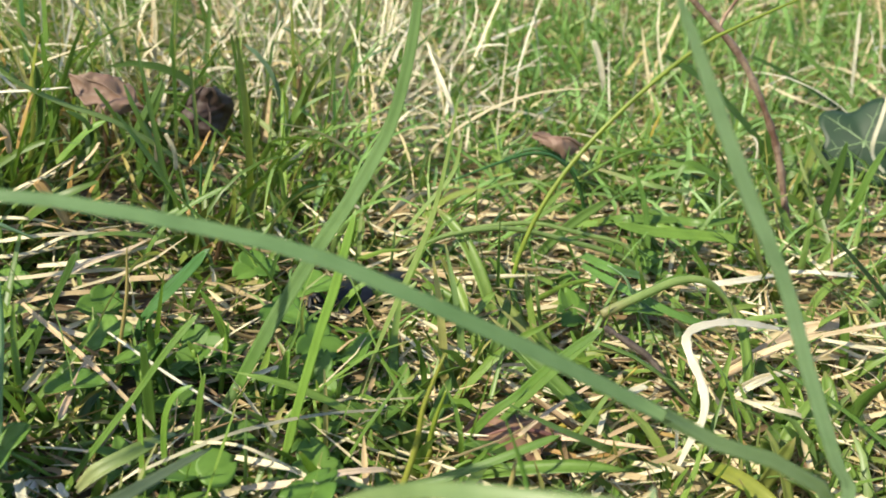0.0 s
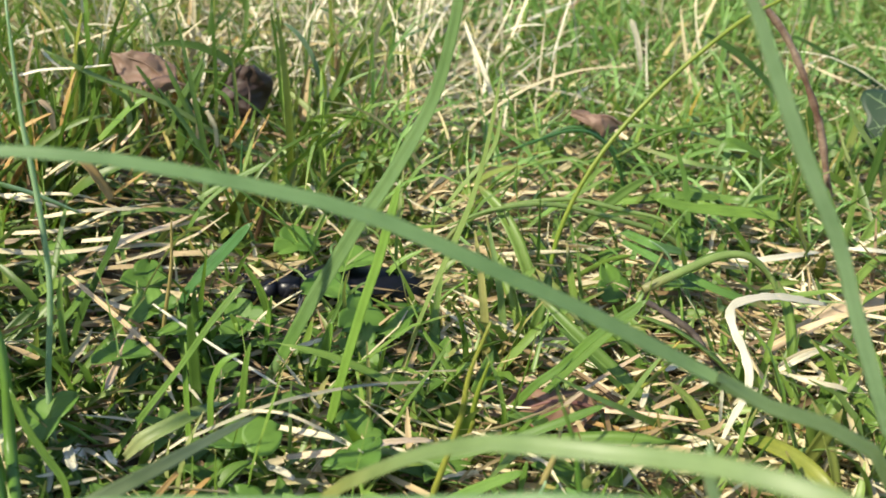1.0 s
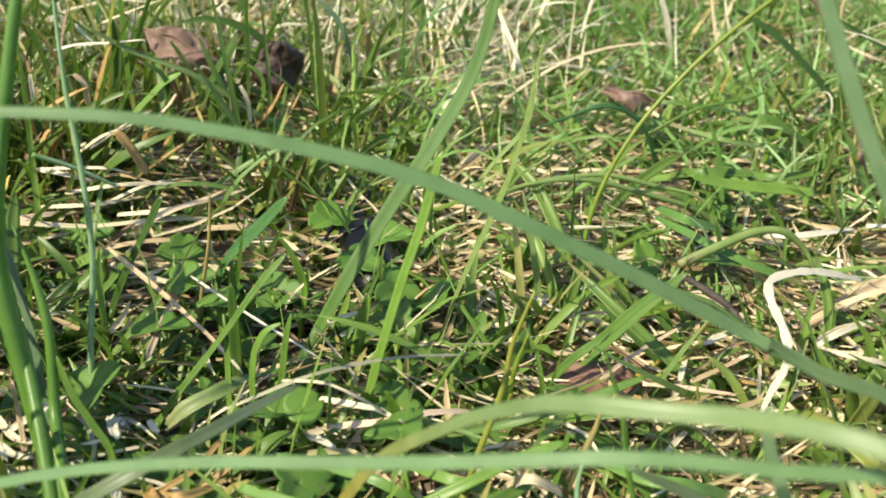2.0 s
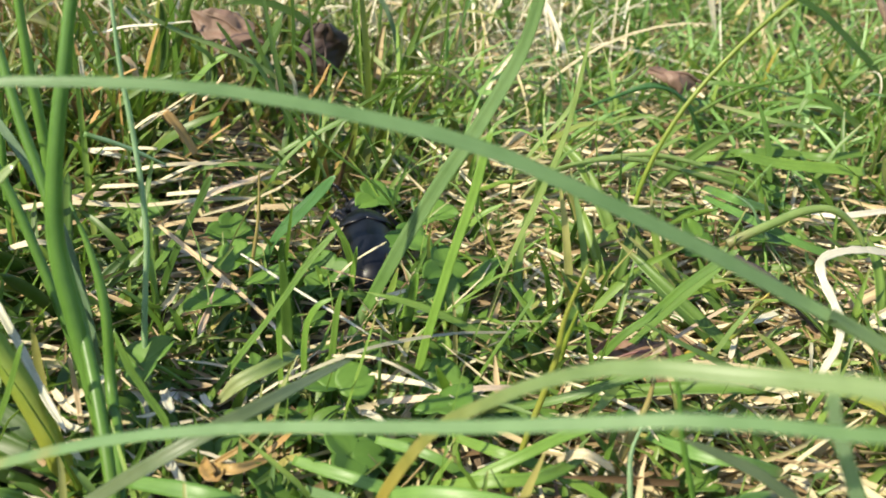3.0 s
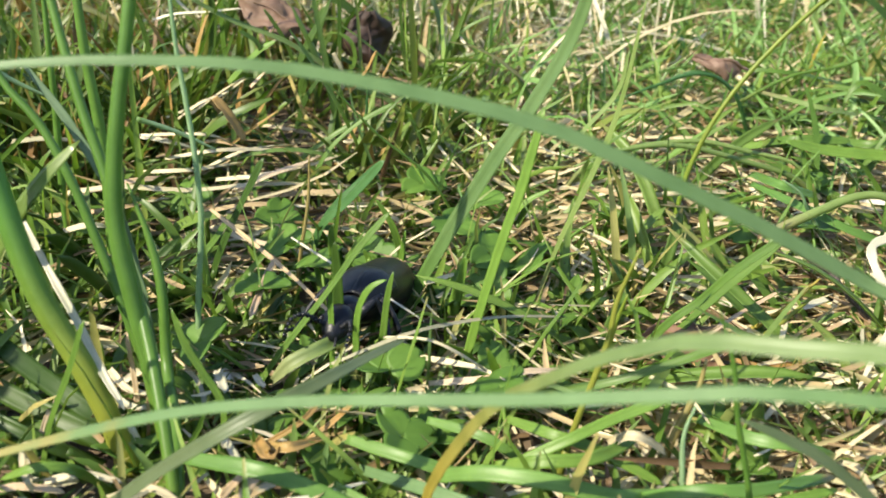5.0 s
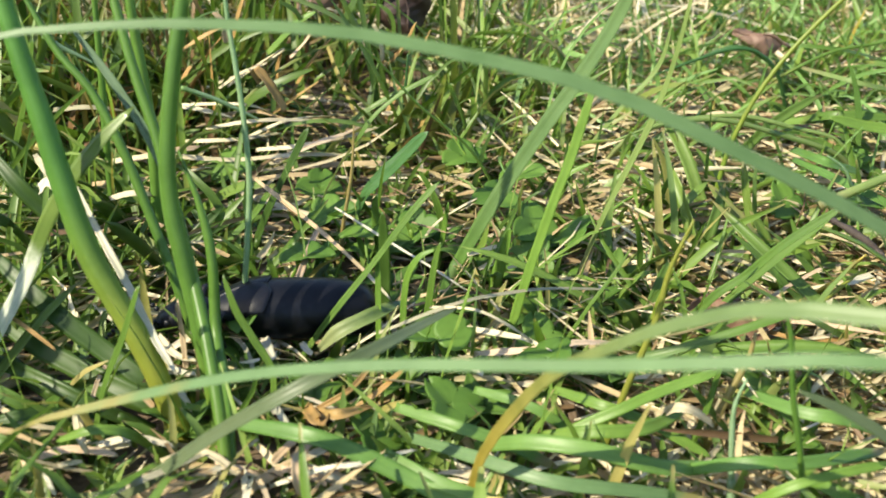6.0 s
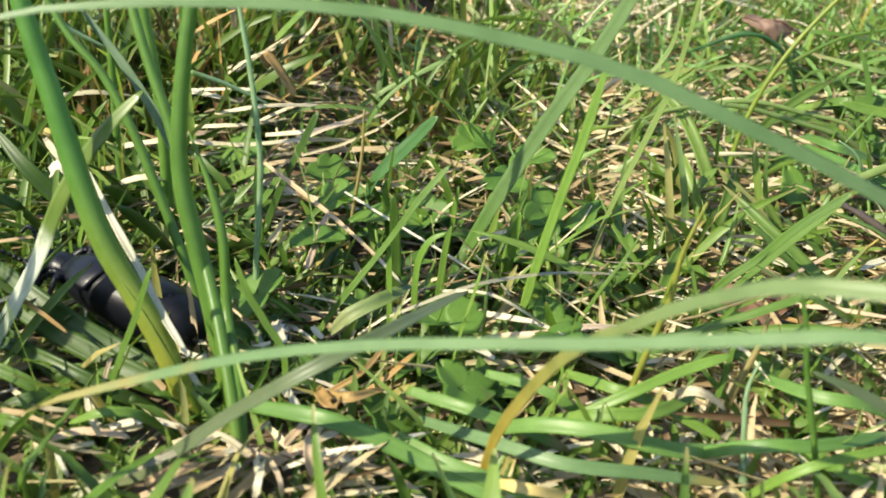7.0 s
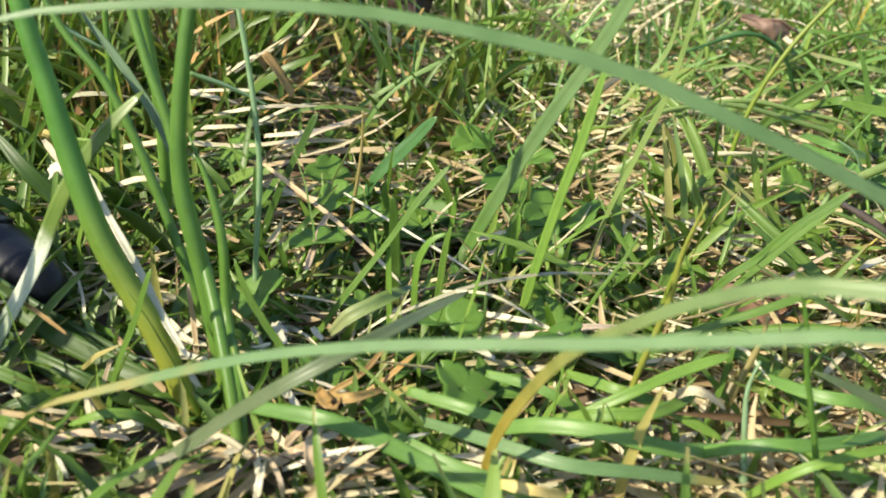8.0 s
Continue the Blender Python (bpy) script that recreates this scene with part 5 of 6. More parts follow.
grass_blade([(0.1472, 0.1405, -0.0020), (0.1362, 0.1413, 0.0072), (0.1258, 0.1420, 0.0128), (0.1125, 0.1430, 0.0187), (0.1049, 0.1435, 0.0190)], 0.00128, "dark", tip=0.3, fold=0.3)
grass_blade([(0.1462, 0.1315, -0.0020), (0.1382, 0.1324, 0.0087), (0.1272, 0.1335, 0.0184), (0.1173, 0.1345, 0.0243)], 0.00144, "green", tip=0.3, fold=0.3)
grass_blade([(0.1033, 0.0715, -0.0020), (0.1049, 0.0715, 0.0115), (0.1055, 0.0715, 0.0214)], 0.00160, "dark", tip=0.3, fold=0.3)
grass_blade([(0.1072, 0.0690, -0.0020), (0.1101, 0.0690, 0.0128), (0.1125, 0.0690, 0.0214)], 0.00160, "green", tip=0.3, fold=0.3)
grass_blade([(0.0661, 0.0753, 0.0040), (0.0704, 0.0559, 0.0090), (0.0815, 0.0564, 0.0100)], 0.00160, "green", tip=0.2, fold=0.3)
grass_blade([(0.0704, 0.0863, 0.0100), (0.0792, 0.0822, 0.0100), (0.0914, 0.0862, 0.0050)], 0.00144, "green", tip=0.2, fold=0.3)
grass_blade([(0.0579, 0.0799, 0.0100), (0.0669, 0.0690, 0.0110), (0.0853, 0.0792, 0.0050)], 0.00104, "dull", tip=0.2, fold=0.3)
grass_blade([(0.0459, 0.0993, 0.0040), (0.0530, 0.0868, 0.0120), (0.0655, 0.0835, 0.0130), (0.0841, 0.0965, 0.0060)], 0.00096, "green", tip=0.2, fold=0.3)
grass_blade([(0.0515, 0.1202, -0.0020), (0.0494, 0.1202, 0.0065), (0.0476, 0.1202, 0.0107)], 0.00192, "blue", tip=0.4, fold=0.3)
grass_blade([(0.0846, 0.1085, -0.0020), (0.0800, 0.1085, -0.0060), (0.0778, 0.1085, -0.0054), (0.0766, 0.1085, 0.0068), (0.0786, 0.1085, 0.0152)], 0.00064, "yellow", tip=0.3, fold=0.3)
grass_blade([(0.0961, 0.1385, -0.0020), (0.0862, 0.1385, 0.0089), (0.0878, 0.1385, 0.0135), (0.0923, 0.1385, 0.0175)], 0.00064, "dull", tip=0.3, fold=0.3)
grass_blade([(-0.0195, 0.0095, -0.0020), (-0.0202, 0.0095, 0.0038), (-0.0208, 0.0095, 0.0085)], 0.00160, "green", tip=0.4, fold=0.3)
grass_blade([(-0.0106, 0.0170, -0.0020), (-0.0124, 0.0170, 0.0059), (-0.0141, 0.0170, 0.0097), (-0.0158, 0.0170, 0.0124)], 0.00096, "light", tip=0.3, fold=0.3)
dry_straw([(-0.0330, -0.0468, 0.0010), (-0.0294, -0.0436, 0.0030), (-0.0256, -0.0408, 0.0040), (-0.0225, -0.0369, 0.0030)], 0.00128, "tan")
dry_straw([(-0.0254, -0.0405, 0.0030), (-0.0207, -0.0415, 0.0030), (-0.0157, -0.0430, 0.0020), (-0.0119, -0.0455, 0.0010)], 0.00110, "tan")
dry_straw([(-0.0416, -0.0478, 0.0020), (-0.0372, -0.0460, 0.0030), (-0.0326, -0.0431, 0.0020)], 0.00102, "pink")
dry_straw([(-0.0485, -0.0387, 0.0030), (-0.0436, -0.0380, 0.0040), (-0.0393, -0.0379, 0.0030)], 0.00085, "cream")
dry_straw([(-0.0547, -0.0421, 0.0030), (-0.0502, -0.0405, 0.0040), (-0.0450, -0.0398, 0.0030)], 0.00094, "pink")
dry_straw([(-0.0275, -0.0374, 0.0010), (-0.0236, -0.0403, 0.0030), (-0.0208, -0.0405, 0.0010)], 0.00085, "white")
dry_straw([(-0.0350, -0.0380, 0.0010), (-0.0311, -0.0410, 0.0030), (-0.0282, -0.0407, 0.0010)], 0.00068, "pink")
dry_straw([(-0.0610, -0.0326, 0.0030), (-0.0560, -0.0366, 0.0040), (-0.0525, -0.0360, 0.0030)], 0.00068, "cream")
dry_straw([(-0.0186, -0.0244, 0.0060), (-0.0208, -0.0297, 0.0060), (-0.0240, -0.0306, 0.0040), (-0.0261, -0.0318, 0.0030)], 0.00068, "orange")
dry_straw([(-0.0567, 0.0531, 0.0100), (-0.0485, 0.0593, 0.0120), (-0.0441, 0.0647, 0.0140)], 0.00059, "cream")
dry_straw([(-0.0511, 0.0417, 0.0030), (-0.0404, 0.0414, 0.0090), (-0.0336, 0.0575, 0.0040)], 0.00076, "cream")
dry_straw([(-0.0443, 0.0357, 0.0060), (-0.0354, 0.0341, 0.0080), (-0.0286, 0.0414, 0.0070), (-0.0236, 0.0521, 0.0050)], 0.00094, "cream")
dry_straw([(-0.0651, 0.0280, 0.0060), (-0.0561, 0.0296, 0.0080), (-0.0498, 0.0385, 0.0050)], 0.00119, "pink")
dry_straw([(-0.0686, 0.0237, 0.0040), (-0.0581, 0.0228, 0.0060), (-0.0508, 0.0302, 0.0050)], 0.00094, "tan")
dry_straw([(-0.0463, 0.0263, 0.0040), (-0.0374, 0.0285, 0.0050), (-0.0277, 0.0328, 0.0030)], 0.00094, "tan")
dry_straw([(-0.0816, 0.0438, 0.0080), (-0.0744, 0.0409, 0.0100), (-0.0690, 0.0449, 0.0080)], 0.00119, "grey")
grass_blade([(-0.0530, -0.0283, -0.0010), (-0.0581, -0.0279, 0.0030), (-0.0642, -0.0240, 0.0040), (-0.0706, -0.0194, 0.0030)], 0.00200, "dark", tip=0.3, fold=0.35)
grass_blade([(-0.0538, -0.0321, -0.0010), (-0.0571, -0.0336, 0.0040), (-0.0616, -0.0330, 0.0060), (-0.0661, -0.0317, 0.0060)], 0.00160, "green", tip=0.3, fold=0.35)
grass_blade([(-0.0445, -0.0270, -0.0010), (-0.0493, -0.0283, 0.0020), (-0.0539, -0.0281, 0.0030), (-0.0579, -0.0285, 0.0030)], 0.00144, "green", tip=0.3, fold=0.35)
grass_blade([(-0.0479, -0.0295, -0.0010), (-0.0521, -0.0334, 0.0030), (-0.0566, -0.0364, 0.0050), (-0.0603, -0.0370, 0.0040)], 0.00160, "dark", tip=0.3, fold=0.35)
grass_blade([(-0.0603, -0.0110, -0.0010), (-0.0542, -0.0174, 0.0010), (-0.0490, -0.0197, 0.0020), (-0.0441, -0.0196, 0.0010)], 0.00112, "green", tip=0.3, fold=0.35)
grass_blade([(-0.0401, -0.0360, -0.0010), (-0.0428, -0.0400, 0.0060), (-0.0462, -0.0418, 0.0080), (-0.0508, -0.0416, 0.0060)], 0.00112, "light", tip=0.3, fold=0.35)
grass_blade([(-0.0520, -0.0409, -0.0010), (-0.0536, -0.0437, 0.0060), (-0.0556, -0.0441, 0.0080), (-0.0606, -0.0415, 0.0060)], 0.00128, "green", tip=0.3, fold=0.35)
dry_straw([(-0.0513, -0.0214, 0.0030), (-0.0510, -0.0275, 0.0040), (-0.0513, -0.0304, 0.0020)], 0.00051, "pink")
dry_straw([(-0.0445, -0.0255, 0.0030), (-0.0406, -0.0297, 0.0040), (-0.0393, -0.0304, 0.0020)], 0.00076, "white")
grass_blade([(0.0056, 0.0290, -0.0020), (0.0068, 0.0290, 0.0035), (0.0083, 0.0290, 0.0070)], 0.00112, "green", tip=0.3, fold=0.3)
grass_blade([(0.0143, 0.0329, -0.0020), (0.0126, 0.0329, 0.0032), (0.0094, 0.0329, 0.0047)], 0.00096, "green", tip=0.3, fold=0.3)
dry_straw([(-0.0420, -0.0223, -0.0020), (-0.0418, -0.0228, 0.0071), (-0.0419, -0.0233, 0.0130)], 0.00076, "pink")
dry_straw([(-0.0399, -0.0268, -0.0020), (-0.0389, -0.0273, 0.0063), (-0.0389, -0.0278, 0.0113)], 0.00051, "tan")
grass_blade([(-0.0399, -0.0277, -0.0020), (-0.0447, -0.0289, 0.0020), (-0.0527, -0.0265, 0.0040), (-0.0596, -0.0241, 0.0060), (-0.0658, -0.0206, 0.0070)], 0.00257, "dark", tip=0.4, fold=0.2)
grass_blade([(-0.0581, 0.0049, -0.0020), (-0.0643, 0.0065, 0.0030), (-0.0702, 0.0084, 0.0070), (-0.0744, 0.0094, 0.0110), (-0.0796, 0.0129, 0.0150)], 0.00249, "dark", tip=0.4, fold=0.25)
grass_stem([(0.0352, 0.0004, -0.0010), (0.0394, -0.0007, 0.0040), (0.0425, -0.0018, 0.0080), (0.0457, -0.0016, 0.0120)], 0.0007, "yellow")
grass_blade([(0.0539, -0.0114, 0.0030), (0.0551, -0.0174, 0.0060), (0.0568, -0.0222, 0.0070), (0.0590, -0.0261, 0.0060), (0.0626, -0.0269, 0.0030)], 0.0021, "ygreen", tip=0.35, fold=0.25)
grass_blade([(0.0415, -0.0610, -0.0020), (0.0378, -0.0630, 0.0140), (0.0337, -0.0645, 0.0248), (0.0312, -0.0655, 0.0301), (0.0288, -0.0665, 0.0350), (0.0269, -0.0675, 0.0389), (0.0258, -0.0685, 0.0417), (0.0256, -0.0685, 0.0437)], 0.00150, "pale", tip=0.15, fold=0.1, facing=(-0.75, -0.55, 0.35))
grass_blade([(0.0470, -0.0500, -0.0020), (0.0364, -0.0520, 0.0146), (0.0331, -0.0520, 0.0182), (0.0294, -0.0520, 0.0212), (0.0255, -0.0520, 0.0234), (0.0214, -0.0520, 0.0252)], 0.00111, "greyed", tip=0.2, fold=0.2)
dry_straw([(-0.0480, -0.0422, 0.0040), (-0.0496, -0.0441, 0.0050), (-0.0516, -0.0438, 0.0040)], 0.00053, "cream")
dry_straw([(-0.0516, -0.0438, 0.0040), (-0.0496, -0.0471, 0.0050), (-0.0489, -0.0476, 0.0040)], 0.00046, "white")
dry_straw([(-0.0517, -0.0338, 0.0040), (-0.0488, -0.0404, 0.0060), (-0.0477, -0.0412, 0.0040)], 0.00061, "cream")
dry_straw([(-0.0294, -0.0491, 0.0040), (-0.0290, -0.0486, 0.0060), (-0.0295, -0.0432, 0.0040)], 0.00079, "white")
dry_straw([(-0.0291, -0.0429, 0.0040), (-0.0271, -0.0481, 0.0060), (-0.0267, -0.0489, 0.0040)], 0.00057, "pink")
dry_straw([(-0.0229, -0.0413, 0.0040), (-0.0214, -0.0434, 0.0050), (-0.0203, -0.0429, 0.0040)], 0.00071, "white")
dry_straw([(-0.0245, -0.0369, 0.0040), (-0.0247, -0.0443, 0.0070), (-0.0240, -0.0458, 0.0040)], 0.00117, "pink")
dry_straw([(-0.0411, -0.0478, 0.0040), (-0.0364, -0.0475, 0.0060), (-0.0325, -0.0416, 0.0040)], 0.00103, "tan")
dry_straw([(-0.0474, -0.0505, 0.0040), (-0.0417, -0.0496, 0.0070), (-0.0370, -0.0459, 0.0070), (-0.0345, -0.0394, 0.0040)], 0.00081, "grey")
dry_straw([(-0.0259, -0.0306, 0.0040), (-0.0235, -0.0361, 0.0060), (-0.0232, -0.0314, 0.0040)], 0.00149, "orange")
dry_straw([(-0.0489, 0.0550, 0.0137), (-0.0467, 0.0560, 0.0096), (-0.0437, 0.0570, 0.0036)], 0.00177, "orange")
dry_straw([(-0.0596, 0.0500, 0.0179), (-0.0559, 0.0500, 0.0205), (-0.0513, 0.0500, 0.0229)], 0.00089, "orange")
dry_straw([(-0.0520, 0.0500, 0.0116), (-0.0465, 0.0500, 0.0158), (-0.0414, 0.0500, 0.0194)], 0.00060, "cream")
dry_straw([(-0.0630, 0.0620, 0.0066), (-0.0600, 0.0620, 0.0110), (-0.0553, 0.0620, 0.0169)], 0.00053, "orange")
grass_stem([(-0.0523, 0.0220, 0.0219), (-0.0474, 0.0240, 0.0194), (-0.0416, 0.0260, 0.0157)], 0.00078, "pale")
grass_stem([(-0.0647, 0.0040, 0.0352), (-0.0625, 0.0050, 0.0332), (-0.0593, 0.0060, 0.0311)], 0.00067, "pale")
dry_straw([(-0.0798, 0.0300, 0.0074), (-0.0785, 0.0300, 0.0067), (-0.0783, 0.0310, 0.0042)], 0.00130, "yellow")
dry_straw([(-0.0622, -0.0100, 0.0197), (-0.0604, -0.0105, 0.0209), (-0.0589, -0.0110, 0.0195)], 0.00183, "white")
grass_stem([(0.0524, 0.0800, 0.0069), (0.0638, 0.0820, 0.0129), (0.0756, 0.0840, 0.0153), (0.0840, 0.0860, 0.0201)], 0.00070, "green")
grass_stem([(0.0715, 0.0850, 0.0106), (0.0793, 0.0840, 0.0087), (0.0917, 0.0830, 0.0050)], 0.00083, "dry")
grass_stem([(0.0458, 0.0200, 0.0084), (0.0521, 0.0210, 0.0114), (0.0577, 0.0220, 0.0136), (0.0622, 0.0220, 0.0138), (0.0664, 0.0220, 0.0105), (0.0684, 0.0210, 0.0068)], 0.00140, "dull")
grass_blade([(0.0760, 0.0450, 0.0107), (0.0680, 0.0440, 0.0117), (0.0596, 0.0430, 0.0125), (0.0521, 0.0420, 0.0144)], 0.00215, "light", tip=0.3, fold=0.3)
grass_blade([(0.0827, 0.0650, 0.0108), (0.0770, 0.0640, 0.0153), (0.0711, 0.0640, 0.0179), (0.0683, 0.0630, 0.0142)], 0.00138, "green", tip=0.3, fold=0.3)
grass_blade([(-0.0381, 0.0180, 0.0085), (-0.0397, 0.0120, 0.0066), (-0.0433, 0.0080, 0.0036), (-0.0450, 0.0060, 0.0024)], 0.00117, "green", tip=0.3, fold=0.3)
grass_blade([(-0.0305, 0.0000, -0.0003), (-0.0294, 0.0010, 0.0019), (-0.0274, 0.0020, 0.0043)], 0.00129, "dusty", tip=0.3, fold=0.3)


# ---- loose tufts and flattened straw ----
grass_blade([(-0.0347, 0.0620, 0.0152), (-0.0316, 0.0620, 0.0224), (-0.0291, 0.0620, 0.0269), (-0.0272, 0.0620, 0.0309)], 0.00153, "dark", tip=0.5)
grass_blade([(-0.0342, 0.0660, 0.0138), (-0.0364, 0.0660, 0.0208), (-0.0399, 0.0660, 0.0265), (-0.0405, 0.0660, 0.0271)], 0.00074, "dark")
grass_blade([(-0.0471, 0.0640, 0.0139), (-0.0477, 0.0640, 0.0215), (-0.0478, 0.0640, 0.0294), (-0.0482, 0.0640, 0.0374)], 0.00109, "green")
grass_blade([(-0.0537, 0.0640, 0.0147), (-0.0518, 0.0640, 0.0229), (-0.0502, 0.0640, 0.0303), (-0.0486, 0.0640, 0.0372)], 0.00073, "ygreen")
grass_blade([(-0.0273, 0.0740, 0.0141), (-0.0272, 0.0740, 0.0232), (-0.0273, 0.0740, 0.0297), (-0.0275, 0.0740, 0.0361)], 0.00084, "dark")
grass_blade([(-0.0147, 0.0800, 0.0114), (-0.0155, 0.0800, 0.0196), (-0.0161, 0.0800, 0.0276), (-0.0174, 0.0800, 0.0352)], 0.00071, "dark")
grass_blade([(-0.0073, 0.0850, 0.0100), (-0.0074, 0.0850, 0.0173), (-0.0095, 0.0850, 0.0248), (-0.0125, 0.0850, 0.0292), (-0.0154, 0.0850, 0.0314)], 0.00098, "dusty")
grass_blade([(-0.0465, 0.0600, 0.0146), (-0.0436, 0.0600, 0.0177), (-0.0404, 0.0600, 0.0210), (-0.0373, 0.0600, 0.0230)], 0.00142, "light")
grass_blade([(-0.0518, 0.0700, 0.0133), (-0.0510, 0.0700, 0.0211), (-0.0510, 0.0700, 0.0259), (-0.0515, 0.0700, 0.0296)], 0.00230, "dark")
grass_blade([(-0.0603, 0.0600, 0.0148), (-0.0608, 0.0600, 0.0217), (-0.0620, 0.0600, 0.0268), (-0.0636, 0.0600, 0.0307)], 0.00093, "dark")
grass_blade([(-0.0413, 0.0600, 0.0145), (-0.0398, 0.0600, 0.0189), (-0.0408, 0.0600, 0.0226), (-0.0441, 0.0600, 0.0247)], 0.00087, "dark")
grass_blade([(-0.0253, 0.0700, 0.0127), (-0.0239, 0.0700, 0.0168), (-0.0246, 0.0700, 0.0201), (-0.0269, 0.0700, 0.0220)], 0.00084, "green")
dry_straw([(-0.0600, 0.0620, 0.0255), (-0.0557, 0.0620, 0.0267), (-0.0498, 0.0620, 0.0273), (-0.0436, 0.0620, 0.0282)], 0.00060, "white")
dry_straw([(-0.0573, 0.0850, 0.0244), (-0.0522, 0.0850, 0.0267), (-0.0452, 0.0850, 0.0296)], 0.00056, "cream")
dry_straw([(-0.0582, 0.0700, 0.0282), (-0.0567, 0.0700, 0.0262), (-0.0550, 0.0700, 0.0246)], 0.00063, "white")
dry_straw([(-0.0623, 0.0550, 0.0232), (-0.0623, 0.0550, 0.0206), (-0.0622, 0.0550, 0.0181)], 0.00079, "white")
dry_straw([(-0.0552, 0.0560, 0.0232), (-0.0535, 0.0560, 0.0212), (-0.0532, 0.0560, 0.0176)], 0.00109, "pink")
dry_straw([(-0.0267, 0.0580, 0.0218), (-0.0254, 0.0580, 0.0187), (-0.0251, 0.0580, 0.0148)], 0.00081, "cream")
dry_straw([(-0.0294, 0.0580, 0.0238), (-0.0283, 0.0580, 0.0212), (-0.0287, 0.0580, 0.0158)], 0.00060, "pink")
dry_straw([(-0.0240, 0.0600, 0.0137), (-0.0211, 0.0600, 0.0176), (-0.0190, 0.0600, 0.0220)], 0.00072, "orange")
dry_straw([(-0.0524, 0.0580, 0.0175), (-0.0509, 0.0580, 0.0228), (-0.0489, 0.0580, 0.0280)], 0.00080, "orange")
dry_straw([(-0.0446, 0.0400, 0.0191), (-0.0426, 0.0400, 0.0164), (-0.0400, 0.0400, 0.0115)], 0.00167, "orange")
dry_straw([(-0.0591, 0.0450, 0.0122), (-0.0576, 0.0450, 0.0156), (-0.0567, 0.0450, 0.0169)], 0.00133, "orange")
dry_straw([(-0.0524, 0.0450, 0.0130), (-0.0484, 0.0450, 0.0160), (-0.0450, 0.0450, 0.0176)], 0.00067, "cream")
dry_straw([(-0.0414, 0.0550, 0.0158), (-0.0388, 0.0550, 0.0186), (-0.0374, 0.0550, 0.0208)], 0.00070, "pink")
dry_straw([(0.0839, 0.0178, 0.0090), (0.0785, 0.0175, 0.0080), (0.0725, 0.0144, 0.0070), (0.0655, 0.0102, 0.0060), (0.0606, 0.0075, 0.0050)], 0.00209, "pink")
dry_straw([(0.0717, 0.0078, 0.0060), (0.0663, 0.0052, 0.0060), (0.0619, 0.0013, 0.0060), (0.0634, -0.0010, 0.0060), (0.0687, -0.0016, 0.0060), (0.0726, -0.0043, 0.0060)], 0.00120, "cream")
dry_straw([(0.0671, -0.0005, 0.0040), (0.0701, -0.0014, 0.0040), (0.0732, -0.0038, 0.0040)], 0.00177, "tan")
dry_straw([(0.0343, -0.0101, 0.0060), (0.0384, -0.0104, 0.0060), (0.0464, -0.0121, 0.0060)], 0.00067, "pink")
dry_straw([(0.0404, -0.0107, 0.0070), (0.0450, -0.0076, 0.0070), (0.0505, -0.0035, 0.0070)], 0.00068, "tan")
dry_straw([(0.0284, -0.0109, 0.0070), (0.0341, -0.0045, 0.0070), (0.0425, 0.0033, 0.0070)], 0.00061, "pink")
dry_straw([(0.0395, -0.0089, 0.0060), (0.0406, -0.0062, 0.0060), (0.0418, -0.0029, 0.0060)], 0.00076, "cream")
dry_straw([(0.0518, -0.0043, 0.0060), (0.0504, -0.0084, 0.0060), (0.0491, -0.0124, 0.0060)], 0.00061, "cream")
dry_straw([(0.0444, -0.0009, 0.0070), (0.0464, 0.0001, 0.0070), (0.0487, 0.0015, 0.0070)], 0.00111, "white")
dry_straw([(0.0282, -0.0103, 0.0030), (0.0324, -0.0084, 0.0030), (0.0374, -0.0099, 0.0030), (0.0439, -0.0087, 0.0030)], 0.00068, "orange")
dry_straw([(0.0449, -0.0008, 0.0040), (0.0478, -0.0049, 0.0040), (0.0520, -0.0068, 0.0040)], 0.00070, "orange")
dry_straw([(0.0346, 0.0049, 0.0040), (0.0365, 0.0038, 0.0040), (0.0388, 0.0051, 0.0040)], 0.00081, "white")
dry_straw([(0.0214, 0.0009, 0.0040), (0.0241, -0.0001, 0.0040), (0.0278, 0.0010, 0.0040)], 0.00079, "pink")
dry_straw([(0.0224, 0.0127, 0.0060), (0.0254, 0.0087, 0.0060), (0.0287, 0.0057, 0.0060)], 0.00058, "grey")
dry_straw([(0.0263, 0.0064, 0.0060), (0.0299, 0.0082, 0.0060), (0.0365, 0.0077, 0.0060)], 0.00058, "tan")
dry_straw([(0.0666, 0.0163, 0.0040), (0.0698, 0.0113, 0.0040), (0.0755, 0.0100, 0.0040)], 0.00078, "tan")
dry_straw([(0.0520, -0.0125, 0.0030), (0.0552, -0.0085, 0.0030), (0.0579, -0.0064, 0.0030)], 0.00069, "pink")
dry_straw([(0.0602, -0.0043, 0.0030), (0.0623, -0.0096, 0.0030), (0.0645, -0.0101, 0.0030)], 0.00076, "orange")
grass_stem([(0.0359, -0.0060, 0.0030), (0.0406, -0.0041, 0.0060), (0.0461, -0.0006, 0.0090)], 0.00070, "ygreen")
dry_straw([(-0.0331, -0.0172, 0.0040), (-0.0323, -0.0194, 0.0040), (-0.0313, -0.0219, 0.0040)], 0.00126, "white")
dry_straw([(-0.0283, -0.0179, 0.0040), (-0.0274, -0.0196, 0.0040), (-0.0267, -0.0205, 0.0040)], 0.00084, "white")
dry_straw([(-0.0374, -0.0170, 0.0040), (-0.0355, -0.0191, 0.0040), (-0.0337, -0.0228, 0.0040), (-0.0331, -0.0259, 0.0040)], 0.00061, "grey")
